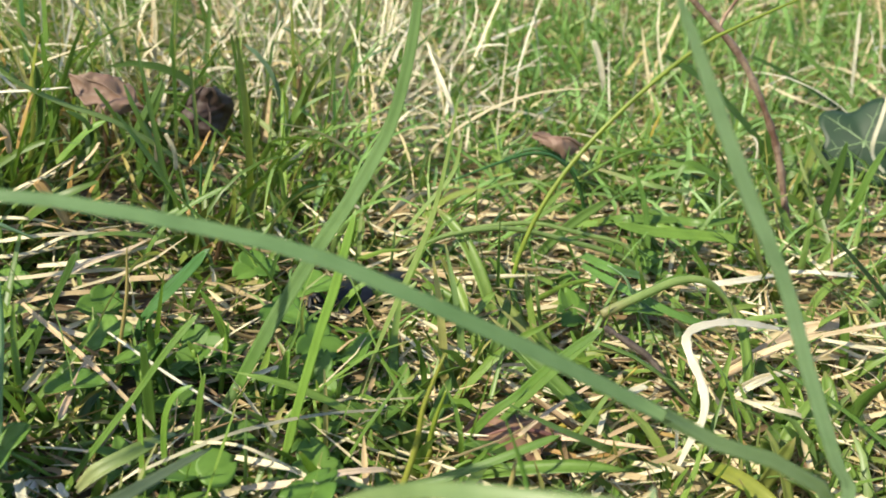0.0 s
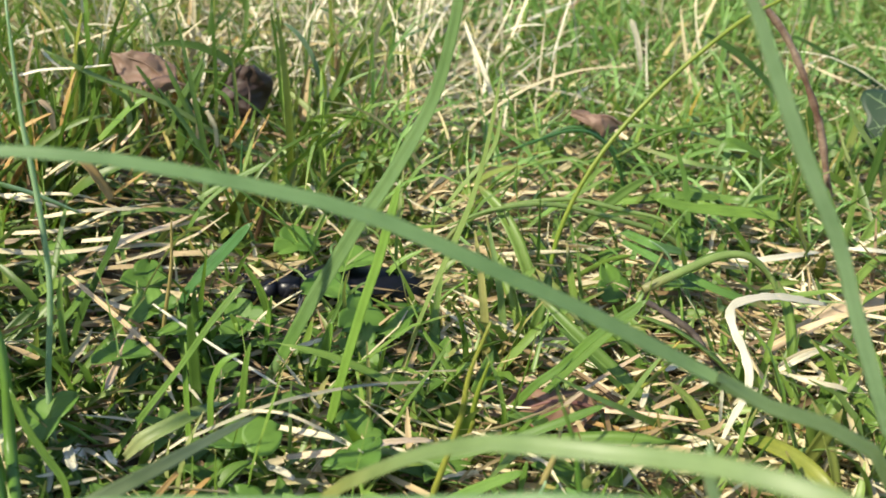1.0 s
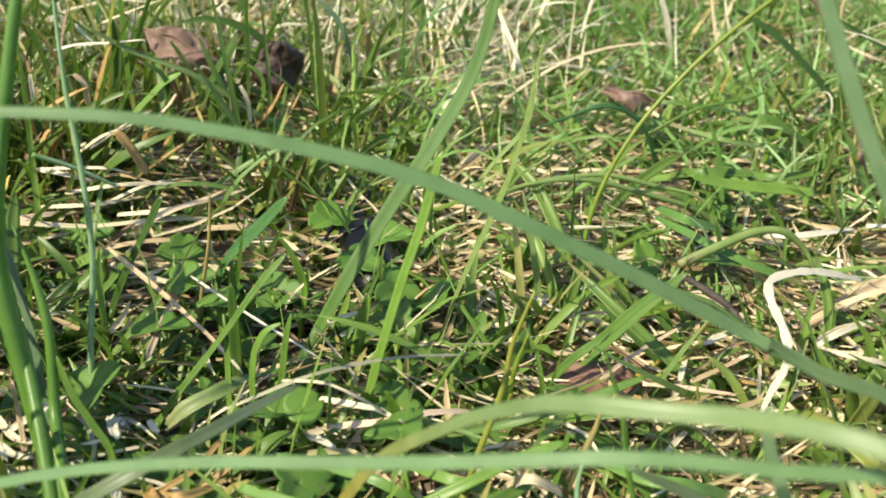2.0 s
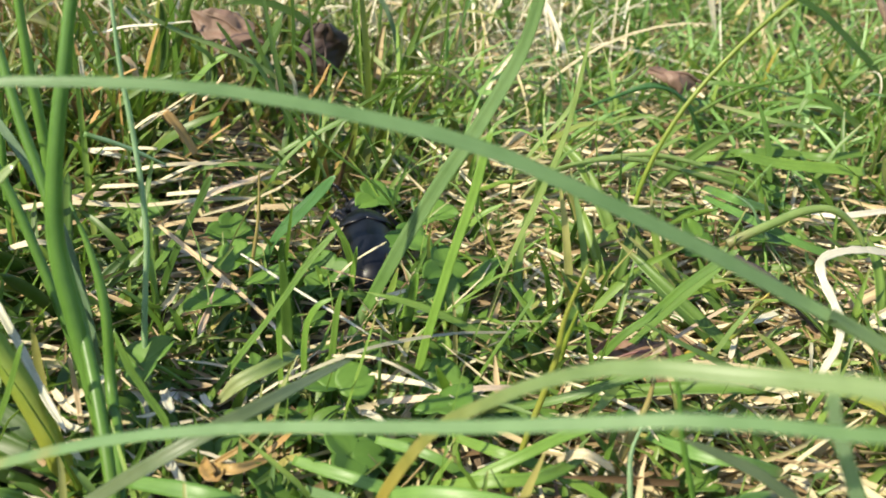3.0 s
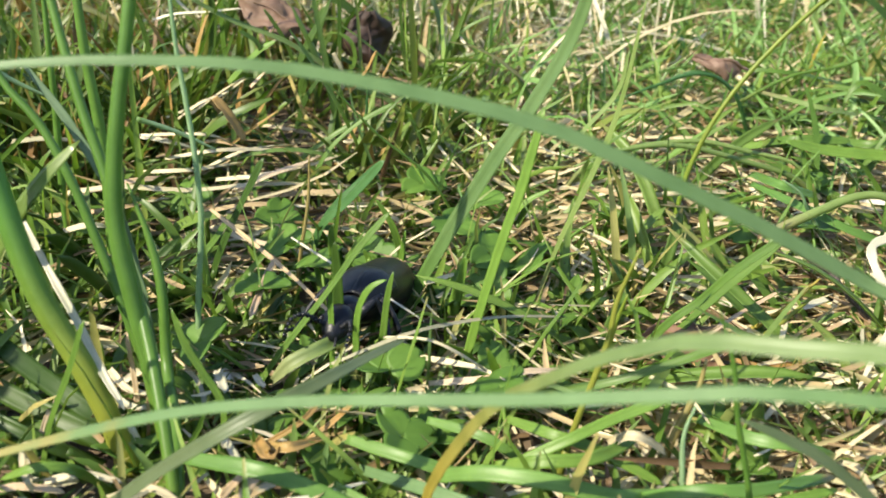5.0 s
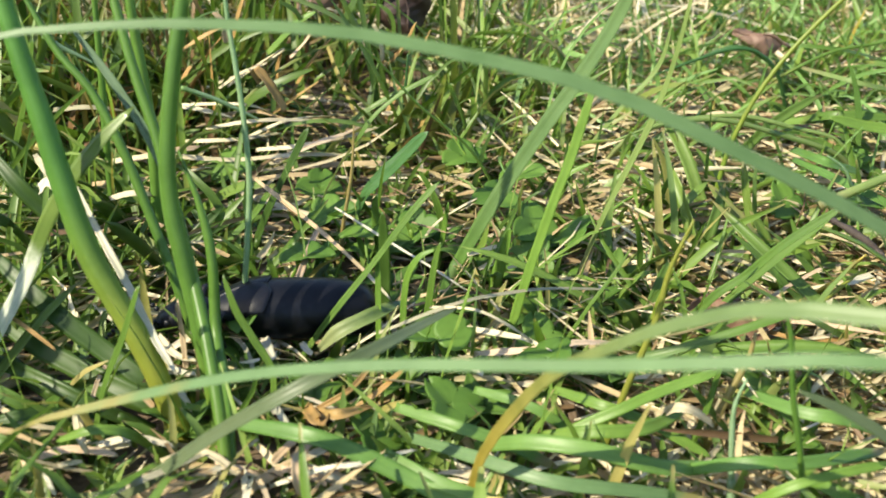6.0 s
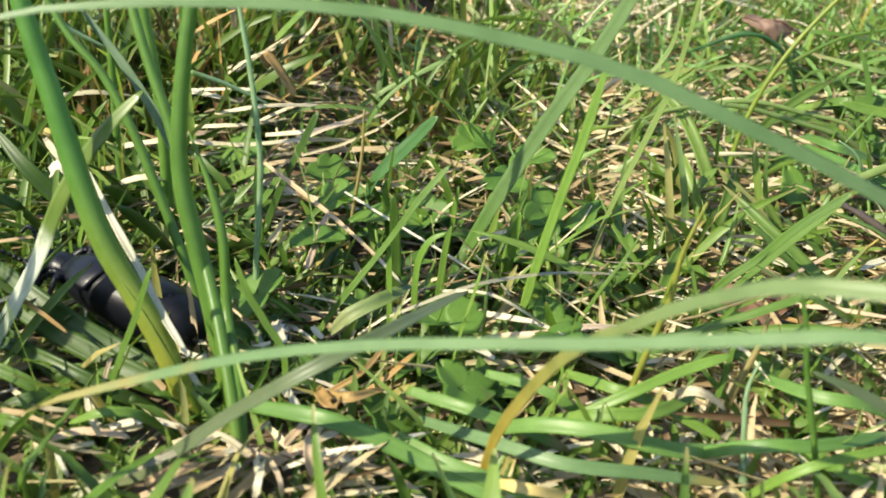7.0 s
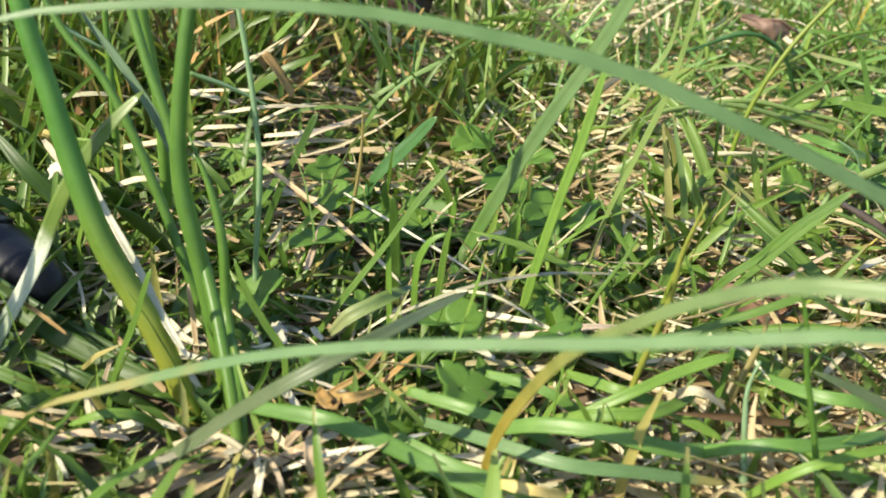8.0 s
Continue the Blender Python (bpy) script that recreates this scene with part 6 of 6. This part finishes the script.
dry_straw([(-0.0465, -0.0179, 0.0040), (-0.0433, -0.0219, 0.0040), (-0.0404, -0.0231, 0.0040)], 0.00096, "cream")
dry_straw([(-0.0086, -0.0205, 0.0040), (-0.0069, -0.0212, 0.0040), (-0.0054, -0.0230, 0.0040)], 0.00090, "white")
dry_straw([(-0.0300, 0.0083, 0.0060), (-0.0304, 0.0017, 0.0060), (-0.0307, -0.0074, 0.0060)], 0.00095, "pink")
dry_straw([(-0.0321, -0.0343, 0.0040), (-0.0314, -0.0330, 0.0040), (-0.0298, -0.0309, 0.0040), (-0.0292, -0.0325, 0.0040)], 0.00091, "white")
dry_straw([(-0.0444, -0.0231, 0.0040), (-0.0429, -0.0247, 0.0040), (-0.0409, -0.0257, 0.0040), (-0.0395, -0.0253, 0.0040)], 0.00081, "white")
dry_straw([(-0.0517, -0.0328, 0.0040), (-0.0499, -0.0368, 0.0040), (-0.0483, -0.0405, 0.0040)], 0.00056, "cream")
dry_straw([(-0.0481, -0.0381, 0.0030), (-0.0460, -0.0386, 0.0030), (-0.0441, -0.0378, 0.0030)], 0.00075, "cream")
dry_straw([(-0.0438, -0.0372, 0.0040), (-0.0427, -0.0379, 0.0040), (-0.0416, -0.0385, 0.0040)], 0.00050, "white")
dry_straw([(-0.0369, -0.0493, 0.0040), (-0.0341, -0.0466, 0.0040), (-0.0320, -0.0443, 0.0040)], 0.00128, "tan")
dry_straw([(-0.0293, -0.0487, 0.0040), (-0.0297, -0.0454, 0.0040), (-0.0308, -0.0419, 0.0040)], 0.00082, "white")
dry_straw([(-0.0278, -0.0408, 0.0040), (-0.0267, -0.0383, 0.0040), (-0.0258, -0.0368, 0.0040)], 0.00111, "pink")
dry_straw([(-0.0268, -0.0416, 0.0040), (-0.0243, -0.0421, 0.0040), (-0.0216, -0.0439, 0.0040)], 0.00084, "pink")


def grass_tuft(x, y, rng, count, key):
    """A low tuft: an Empty on the soil with its blades, each bending outward."""
    tones = {"dark": "low tuft of broad dark green grass blades", "fresh": "low tuft of fresh green blades leaning outward", "mixed": "low tuft of green blades with yellowing ones among them"}
    ob = tagged(new("grass_tuft"), tones[key], "grass tuft", "grass tufts")
    ob.location = (x, y, ground_height(x, y) - 0.0008)
    for k in range(count):
        turn = rng.uniform(0, 6.283)
        size, lean, bend = 0.016 * rng.lognormvariate(0, 0.32), abs(rng.gauss(0.75, 0.3)), rng.gauss(0.7, 0.35)
        q, line = Vector((rng.gauss(0, 0.0012), rng.gauss(0, 0.0012), 0)), []
        for i in range(5):
            line.append(tuple(q))
            a = lean + bend * (i / 4) ** 1.4
            q = q + Vector((math.sin(a) * math.cos(turn), math.sin(a) * math.sin(turn), math.cos(a))) * size / 4
            q.z = max(q.z, 0.001)
            turn += rng.gauss(0, 0.12)
        me = ribbon_mesh("blade", line, rng.uniform(0.0011, 0.0022), TUFT[key], 0.3, 0.4, rings=9, facing=(rng.gauss(0, 0.4), rng.gauss(-0.3, 0.4), 1.0))
        part("blade", me, ob)


def tufts():
    rng = random.Random(21)
    spots = []
    while len(spots) < 64:
        x, y = rng.uniform(-0.085, 0.09), rng.uniform(-0.036, 0.075)
        if x > 0.0 and rng.random() < 0.45:
            continue
        p = np.array([(x, y)])
        near = min([math.hypot(x - a, y - b) for a, b in spots] + [1.0])
        if near > 0.008 and clear_of_run(p, 0.020)[0] and clear_of_leaves(p)[0] and clear_of_stage(p)[0] and not (-0.05 < x < 0.05 and -0.040 < y < -0.010) and rng.random() > 0.88 * matted(p)[0]:
            spots.append((x, y))
    for x, y in spots:
        grass_tuft(x, y, rng, rng.randint(4, 7), rng.choice(("dark", "dark", "fresh", "mixed") if x < -0.005 else ("fresh", "mixed")))


tufts()


def matted_straw():
    rng = np.random.default_rng(33)
    p = np.concatenate([spread(1100, (-0.10, 0.02, -0.005, 0.075), rng), spread(2300, (0.0, 0.16, -0.02, 0.18), rng)])
    p = p[rng.permutation(len(p))]
    p = p[(rng.random(len(p)) < 0.04 + 0.55 * matted(p)) & clear_of_run(p, 0.011) & clear_of_stage(p)][:215]
    for x, y in p:
        size, turn, z = 0.016 * rng.lognormal(0, 0.35), rng.normal(0.08, 0.4), ground_height(x, y) + abs(rng.normal(0.0015, 0.0026))
        d = np.array((math.cos(turn), math.sin(turn))) * size * 0.5
        bow = rng.normal(0, 0.16, 2) * size
        line = [(x - d[0], y - d[1], max(0.0004, z - rng.uniform(0, 0.002))), (x + bow[0], y + bow[1], z + rng.uniform(0, 0.0015)), (x + d[0], y + d[1], max(0.0004, z - rng.uniform(0, 0.002)))]
        me = ribbon_mesh("dry_straw", line, min(0.0013, 0.00072 * rng.lognormal(0, 0.38)), MATTED, 0.2, 0.5, rings=9, twist=rng.normal(0, 0.8), waver=0.3)
        tagged(new("dry_straw", me), "flattened brownish straw lying in the turf", "dry grass", "dry straws")


matted_straw()


# ---- clover and small leaves ----
def leaflet_mesh(size, notch=0.22, fold=0.25):
    def place(u, v):
        a = (u - 0.5) * 2
        half = 0.52 * size * math.sin(math.pi * min(1.0, 0.04 + 0.93 * v) ** 0.85) ** 0.7
        y = size * v - notch * size * max(0.0, 1 - abs(a) * 1.6) * max(0, v - 0.6) / 0.4
        return (a * half, y, fold * abs(a) * half - 0.12 * size * v * v)
    return shell_mesh("leaflet", place, 8, 8, 0.00012, CLOVER)


LEAFLET = leaflet_mesh(0.0044)


def clover(height=0.008):
    ob = tagged(new("clover"), "small green clover with three rounded leaflets", "clover", "clovers")
    part("stalk", tube_mesh("stalk", [(0.002, 0.004, -0.002), (0.001, 0.002, height * 0.6), (0, 0, height)], [0.0003, 0.00025], G["light"], 6, 10), ob)
    for k in range(3):
        part("leaflet", LEAFLET, ob, m=pose(0, 0, height, 12, 0, 120 * k + 15))
    return ob


def clovers():
    rng = random.Random(5)
    first = clover()
    spots = [(-0.0330, -0.0120), (-0.001, 0.016), (0.004, 0.012), (0.008, 0.018), (-0.004, 0.024), (0.012, 0.010), (-0.014, 0.020), (0.002, 0.030), (-0.020, 0.006), (-0.027, 0.016),
             (0.016, 0.024), (-0.034, 0.030), (-0.030, 0.000), (0.020, -0.012), (-0.045, 0.036), (0.000, -0.008), (-0.010, 0.038), (0.026, -0.022), (-0.048, 0.046), (-0.012, -0.028),
             (0.040, 0.030), (0.052, 0.022), (0.005, -0.024), (0.060, 0.050), (-0.022, -0.034), (0.034, 0.002)]
    for k, (x, y) in enumerate(spots):
        m = pose(x, y, rng.uniform(-0.005, 0.000) if k else -0.001, rng.uniform(0, 40), rng.uniform(-20, 20), rng.uniform(0, 360))
        if k == 0:
            first.matrix_basis = m
        else:
            copy_thing(first, m)


clovers()


def large_clover(x, y, height):
    ob = tagged(new("clover"), "larger bright green clover with a sunlit rounded leaflet", "clover", "clovers")
    ob.location = (x, y, -0.002)
    big = leaflet_mesh(0.0049, 0.14, 0.08)
    part("stalk", tube_mesh("stalk", [(0.003, 0.006, 0), (0.001, 0.003, height * 0.6), (0, 0, height)], [0.00035, 0.0003], G["light"], 6, 10), ob)
    for turn, tilt, roll in ((-62, 12, 34), (74, 4, 12), (10, 10, 0)):
        part("leaflet", big, ob, m=pose(0, 0, height, 0, 0, turn) @ pose(0, 0, 0, tilt, 0, 0) @ pose(0, 0, 0, 0, roll, 0))


large_clover(-0.0112, -0.0220, 0.0105)


def weed_leaf_mesh():
    def place(u, v):
        a = (u - 0.5) * 2
        half = 0.0012 * math.sin(math.pi * (0.06 + 0.93 * v)) ** 0.8
        return (a * half, 0.0060 * v, 0.35 * abs(a) * half + 0.003 * v - 0.004 * v * v)
    return shell_mesh("leaf", place, 6, 10, 0.00014, WEED)


def weeds():
    leaf = weed_leaf_mesh()
    rng = random.Random(11)
    first = tagged(new("weed_rosette"), "low rosette of pointed bright green leaves", "weed", "weeds")
    for k in range(5):
        part("leaf", leaf, first, m=pose(0, 0, 0.0015, rng.uniform(15, 55), 0, 72 * k + rng.uniform(-15, 15)))
    spots = [(-0.008, 0.010), (-0.016, 0.012), (-0.036, -0.018), (-0.044, 0.004), (-0.026, 0.024), (0.006, 0.004), (0.030, 0.020), (0.044, 0.045), (0.062, 0.060), (0.075, 0.035), (-0.056, -0.034),
             (0.055, 0.075), (0.068, 0.085), (-0.022, -0.010), (-0.060, 0.030), (0.012, -0.018), (-0.0150, -0.0205), (-0.0205, -0.0185), (0.030, -0.030), (-0.034, 0.044), (0.020, 0.050), (0.085, 0.060),
             (-0.018, 0.002), (-0.012, 0.014), (-0.021, 0.010), (-0.004, 0.006), (0.002, -0.004), (0.010, 0.000), (-0.010, -0.004), (-0.028, 0.012), (-0.016, 0.020), (0.000, 0.020), (-0.026, -0.026),
             (-0.040, -0.032), (0.014, 0.008), (-0.032, 0.020), (0.022, 0.012), (-0.050, -0.036), (0.036, 0.012), (-0.006, -0.026), (-0.0025, 0.0125), (0.0005, 0.0105), (0.0030, 0.0150), (0.0060, 0.0185)]
    for k, (x, y) in enumerate(spots):
        m = pose(x, y, -0.002, 0, 0, rng.uniform(0, 360))
        if k == 0:
            first.matrix_basis = m
        else:
            copy_thing(first, m)


weeds()


# ---- dead leaves, ivy, stones ----
def dead_leaf(m, size, wide, curl, material, label, drop=0.0, ragged=0.85):
    """A withered tree leaf: curled across, crumpled, with a ragged edge, a midrib and a stalk."""
    ob = tagged(new("dead_leaf"), label, "leaf", "dead leaves")
    k = size * 900

    rng = random.Random(int(k * 100))
    lobes = [[0.12, 0.62, 0.98, 0.78, 1.0, 0.66, 0.42, 0.05], [0.12, 0.80, 0.70, 1.0, 0.74, 0.92, 0.36, 0.05]]
    lobes = [[q * rng.uniform(0.8, 1.1) for q in row] for row in lobes]

    def place(u, v):
        a = (u - 0.5) * 2
        edge = lobes[0 if a < 0 else 1]
        f = min(v * 7, 6.999)
        half = wide * 0.5 * (ragged * (edge[int(f)] + (edge[int(f) + 1] - edge[int(f)]) * (f % 1)) + (1 - ragged) * math.sin(math.pi * (0.06 + 0.88 * v)) ** 0.6) * (1 + 0.08 * noise.noise((v * 23, k, 3.0 if a > 0 else 7.0)))
        x, z = math.sin(a * curl) / curl * half, -(1 - math.cos(a * curl)) / curl * half
        crease = 0.16 * wide * abs((a * 0.9 + v * 2.1 + k) % 2 - 1) + 0.14 * wide * abs(noise.noise((a * 1.6 + k, v * 3.0, 2.0))) + 0.04 * wide * noise.noise((a * 6, v * 14, k)) - drop * wide * max(0.0, a * 0.8 + v - 1.0)
        return (x + 0.10 * wide * noise.noise((v * 3, k, 9.0)), size * (v - 0.5), z + crease - 0.10 * size * (2 * v - 1) ** 2)
    part("blade", shell_mesh("blade", place, 18, 26, 0.00018, material), ob)
    mid = [Vector(place(0.5, v)) + Vector((0, 0, 0.0001)) for v in (0.0, 0.25, 0.5, 0.75, 1.0)]
    part("midrib", tube_mesh("midrib", [tuple(q) for q in mid], [0.00035, 0.0003, 0.0002, 0.0001], material, 6, 20), ob)
    part("stalk", tube_mesh("stalk", [tuple(mid[0]), tuple(mid[0] + Vector((0.0004, -0.0015, -0.0006))), tuple(mid[0] + Vector((0.0006, -0.0028, -0.0016)))], [0.0004, 0.0003], material, 6, 8), ob)
    ob.matrix_basis = m


def ivy(m):
    ob = tagged(new("ivy"), "dark green ivy leaf with pale veins", "ivy leaf")
    def edge(a):
        return 0.0120 * (0.86 + 0.14 * math.cos(5 * a) * (1 if abs(a) < 2.4 else 0.3)) * (1.0 if abs(a) < 2.7 else 0.75)
    def place(u, v):
        a = (u - 0.5) * 2 * math.pi
        r = edge(a) * v
        return (r * math.sin(a), r * math.cos(a), 0.0016 * math.sin(2.5 * a) * v * v - 0.001 * v * v)
    part("leaf", shell_mesh("leaf", place, 60, 7, 0.00025, IVY), ob)
    for a in (-2.2, -1.25, 0.0, 1.25, 2.2):
        tip = [(edge(a) * s * math.sin(a), edge(a) * s * math.cos(a), place(a / 2 / math.pi + 0.5, s)[2] + 0.00008) for s in (0.0, 0.35, 0.7, 0.93)]
        part("vein", tube_mesh("vein", tip, [0.00020, 0.00014, 0.00007], IVY_VEIN, 6, 12), ob)
        for s, side in ((0.3, 1), (0.45, -1), (0.6, 1)):
            fork = []
            for q in (0.0, 0.5, 1.0):
                b, h = a + side * 0.30 * q, s + 0.24 * q
                fork.append((edge(b) * h * math.sin(b), edge(b) * h * math.cos(b), place(b / 2 / math.pi + 0.5, h)[2] + 0.00006))
            part("vein", tube_mesh("vein", fork, [0.00011, 0.00008, 0.00004], IVY_VEIN, 5, 8), ob)
    part("stalk", tube_mesh("stalk", [(0, 0, 0), (0.001, -0.006, -0.002), (0.002, -0.012, -0.009)], [0.0004, 0.00035], IVY_VEIN, 6, 10), ob)
    ob.matrix_basis = m


def stone(at, size, material, category, label):
    bm = bmesh.new()
    bmesh.ops.create_icosphere(bm, subdivisions=3, radius=size)
    for q in bm.verts:
        q.co = Vector((q.co.x * 1.25, q.co.y, q.co.z * 0.75)) * (1 + 0.35 * noise.noise(q.co * 1.1 / size))
    me = bpy.data.meshes.new("stone")
    bm.to_mesh(me)
    bm.free()
    me.materials.append(material)
    me.polygons.foreach_set("use_smooth", np.ones(len(me.polygons), dtype=bool))
    ob = new(category.replace(" ", "_"), me)
    ob.location = at
    tagged(ob, label, category)


dead_leaf(pose(-0.0408, 0.0750, 0.0240, 40, 14, -4) @ pose(0, 0, 0, 0, 0, 80), 0.0135, 0.0105, 0.45, DEAD, "brown dry curled tree leaf caught in the grass", drop=0.9, ragged=1.0)
dead_leaf(pose(-0.0227, 0.0860, 0.0165, 80, 6, 14) @ pose(0, 0, 0, 0, 0, 8), 0.0108, 0.0150, 1.15, DEAD_DARK, "dark brown rolled tree leaf standing in the grass", ragged=0.45)
dead_leaf(pose(0.0488, 0.0826, 0.0150, 24, 10, 6) @ pose(0, 0, 0, 0, 0, 86), 0.0105, 0.0080, 1.4, DEAD, "arched dark brown dead leaf on dry grass", ragged=0.95)
dead_leaf(pose(0.0276, -0.0074, 0.0045, 22, -6, 0) @ pose(0, 0, 0, 0, 0, 86), 0.0125, 0.0095, 0.6, DEAD_PURPLE, "purplish-brown dead leaf lying flat in the turf")
ivy(pose(0.1244, 0.1000, 0.0117, 52, 8, -30))
stone((0.0367, 0.0860, 0.0000), 0.0026, STONE, "stone", "small pale grey stone lying in the turf")
stone((-0.0332, -0.0153, 0.0010), 0.0014, SEED, "seed", "small pale seed husk lying between grass blades")



# ---- beetle ----
def beetle():
    ob = tagged(new("oil_beetle"), "blue-black oil beetle with a swollen abdomen walking", "beetle")
    def rib(x):
        return 1 + 0.0012 * math.sin((x + 0.0165) * math.pi / 0.0026)
    part("abdomen", loft_mesh("abdomen", [(-0.0166, 0.0004, 0.0004, 0.0042), (-0.0163, 0.0020, 0.0019, 0.0043), (-0.0148, 0.0036, 0.0034, 0.0046), (-0.0115, 0.0044, 0.0042, 0.0050), (-0.007, 0.0047, 0.0044, 0.0052),
                                          (-0.001, 0.0046, 0.0043, 0.0054), (0.004, 0.0034, 0.0032, 0.0052), (0.0062, 0.0018, 0.0019, 0.0048)], SOFT, 28, 64, rib), ob, "swollen satin blue-black abdomen")
    for side in (1, -1):
        def place(u, v, side=side):
            a = -0.15 + 1.35 * u
            reach = 0.0080 * (1 - 0.25 * abs(u - 0.4))
            r = 0.00446 * (0.40 + 0.72 * math.sin(math.pi * (0.06 + 0.5 * v)))
            return (0.0062 - reach * v, side * r * math.sin(a * (1.0 - 0.1 * v)) + side * 0.0004 * v, 0.0052 + 0.00012 + r * 0.92 * math.cos(a * (1.0 - 0.1 * v)))
        part("elytron", shell_mesh("elytron", place, 12, 14, 0.00022 * side, SHELL), ob, "short leathery black wing case")
    part("pronotum", loft_mesh("pronotum", [(0.0058, 0.0012, 0.0013, 0.0052), (0.0064, 0.0020, 0.0018, 0.0053), (0.0082, 0.0023, 0.0020, 0.0054), (0.0096, 0.0018, 0.0017, 0.0053), (0.0102, 0.0009, 0.0010, 0.0052)], SHELL), ob)
    head = part("head", loft_mesh("head", [(0.0100, 0.0009, 0.0010, 0.0051), (0.0108, 0.0021, 0.0020, 0.0049), (0.0122, 0.0023, 0.0022, 0.0044), (0.0138, 0.0016, 0.0016, 0.0036), (0.0147, 0.0007, 0.0007, 0.0031)], SHELL), ob)
    for side in (1, -1):
        part("eye", loft_mesh("eye", [(-0.0005, 0.0001, 0.0001, 0), (-0.0003, 0.00035, 0.0005, 0), (0.0003, 0.00035, 0.0005, 0), (0.0005, 0.0001, 0.0001, 0)], JOINT, 12, 10), head, m=pose(0.0126, side * 0.0021, 0.0048))
        beads, line = [], spline([(0.0138, side * 0.0014, 0.0045), (0.0165, side * 0.0032, 0.0062), (0.0188, side * 0.0042, 0.0060), (0.0205, side * 0.0044, 0.0042)], 12)
        bm = bmesh.new()
        for k, p in enumerate(line):
            bmesh.ops.create_icosphere(bm, subdivisions=2, radius=0.00042 - 0.00001 * k, matrix=Matrix.Translation(p))
        me = bpy.data.meshes.new("antenna")
        bm.to_mesh(me)
        bm.free()
        me.materials.append(JOINT)
        me.polygons.foreach_set("use_smooth", np.ones(len(me.polygons), dtype=bool))
        part("antenna", me, ob, "beaded black antenna")
        part("palp", tube_mesh("palp", [(0.0142, side * 0.0007, 0.0032), (0.0152, side * 0.0010, 0.0022), (0.0156, side * 0.0009, 0.0014)], [0.0002, 0.00025, 0.0001], JOINT, 6, 8), ob)
    legs = []
    for k, (x, yaw, out, back) in enumerate(((0.0088, 35, 0.0050, 0.0), (0.0050, -10, 0.0056, 0.0), (0.0030, -45, 0.0068, 0.0))):
        for side in (1, -1):
            knee, ankle, toe = (0, side * out * 0.55, 0.0030), (0, side * out * 1.05, -0.0022), (0.0004, side * out * 1.38, -0.0040)
            leg = part("leg", tube_mesh("leg", [(0, 0, 0), (0, side * out * 0.28, 0.0017), knee], [0.0005, 0.0008, 0.00045], JOINT, 10, 14), ob)
            part("tibia", tube_mesh("tibia", [knee, (0, side * out * 0.85, 0.0006), ankle], [0.00042, 0.00038, 0.00045], JOINT, 8, 12), leg)
            part("tarsus", tube_mesh("tarsus", [ankle, (0.0002, side * out * 1.2, -0.0036), toe], [0.0003, 0.00026, 0.0002], JOINT, 8, 12, 0.8), leg)
            legs.append((leg, Vector((x, side * 0.0015, 0.0042)), side * yaw, side, k))
    return ob, legs


BEETLE, LEGS = beetle()
BEETLE.scale = (0.93, 0.90, 0.88)


def motions():
    # seconds, x, y, height, pitch (nose up is negative), heading
    rows = [
        (0, 0.0071, 0.0338, -0.0032, -3, 222), (0.6, 0.0012, 0.0306, -0.0030, -3, 216), (1, -0.0026, 0.0289, -0.0024, -3, 186), (1.4, -0.0015, 0.0346, -0.0016, -3, 122), (1.7, -0.0015, 0.0355, -0.0014, -3, 106),
        (2.2, -0.0058, 0.0321, -0.0012, -3, 99), (2.8, -0.0101, 0.0287, -0.0010, -3, 97), (3.15, -0.0115, 0.0272, -0.0010, -3, 108), (3.4, -0.0149, 0.0230, -0.0008, -3, 152), (3.6, -0.0174, 0.0166, -0.0004, -6, 216),
        (3.8, -0.0183, 0.0143, 0.0005, -12, 244), (4, -0.0184, 0.0108, 0.0019, -20, 260), (4.4, -0.0145, -0.0028, 0.0037, -28, 266), (4.7, -0.0148, -0.0039, 0.0039, -28, 268), (5, -0.0160, -0.0040, 0.0026, -16, 256),
        (5.4, -0.0222, -0.0072, 0.0012, -4, 240), (5.8, -0.0296, -0.0114, 0.0006, 2, 234), (6, -0.0345, -0.0124, 0.0006, 0, 190), (6.2, -0.0397, -0.0132, 0.0004, 0, 150), (6.4, -0.0424, -0.0152, 0.0006, 0, 154),
        (6.6, -0.0488, -0.0150, 0.0010, 0, 162), (6.8, -0.0531, -0.0150, 0.0015, -2, 158), (7, -0.0553, -0.0152, 0.0022, -4, 154), (7.2, -0.0573, -0.0142, 0.0022, -6, 151), (7.4, -0.0647, -0.0104, 0.0024, -6, 145), (7.6, -0.0683, -0.0089, 0.0024, -6, 143), (8, -0.0743, -0.0060, 0.0024, -6, 143),
    ]
    walk(BEETLE, [(t, pose(x, y, z, 0, p, h)) for t, x, y, z, p, h in rows])
    at = PUSHED.location.copy()
    walk(PUSHED, [(t, pose(at.x, at.y, at.z, 0, a, 0)) for t, a in ((0.0, 0), (6.5, 0), (6.8, -4), (7.0, -8), (7.4, -12), (8.0, -12))])
    for leg, at, yaw, side, k in LEGS:
        phase = math.pi * ((k + (side > 0)) % 2)
        swing = []
        for i in range(41):
            t = i * 0.2
            a = 2 * math.pi * 1.6 * t + phase
            swing.append((t, Matrix.Translation(at) @ pose(0, 0, 0, 6 * side * max(0.0, math.cos(a)), 0, yaw + 17 * side * math.sin(a))))
        walk(leg, swing)


motions()
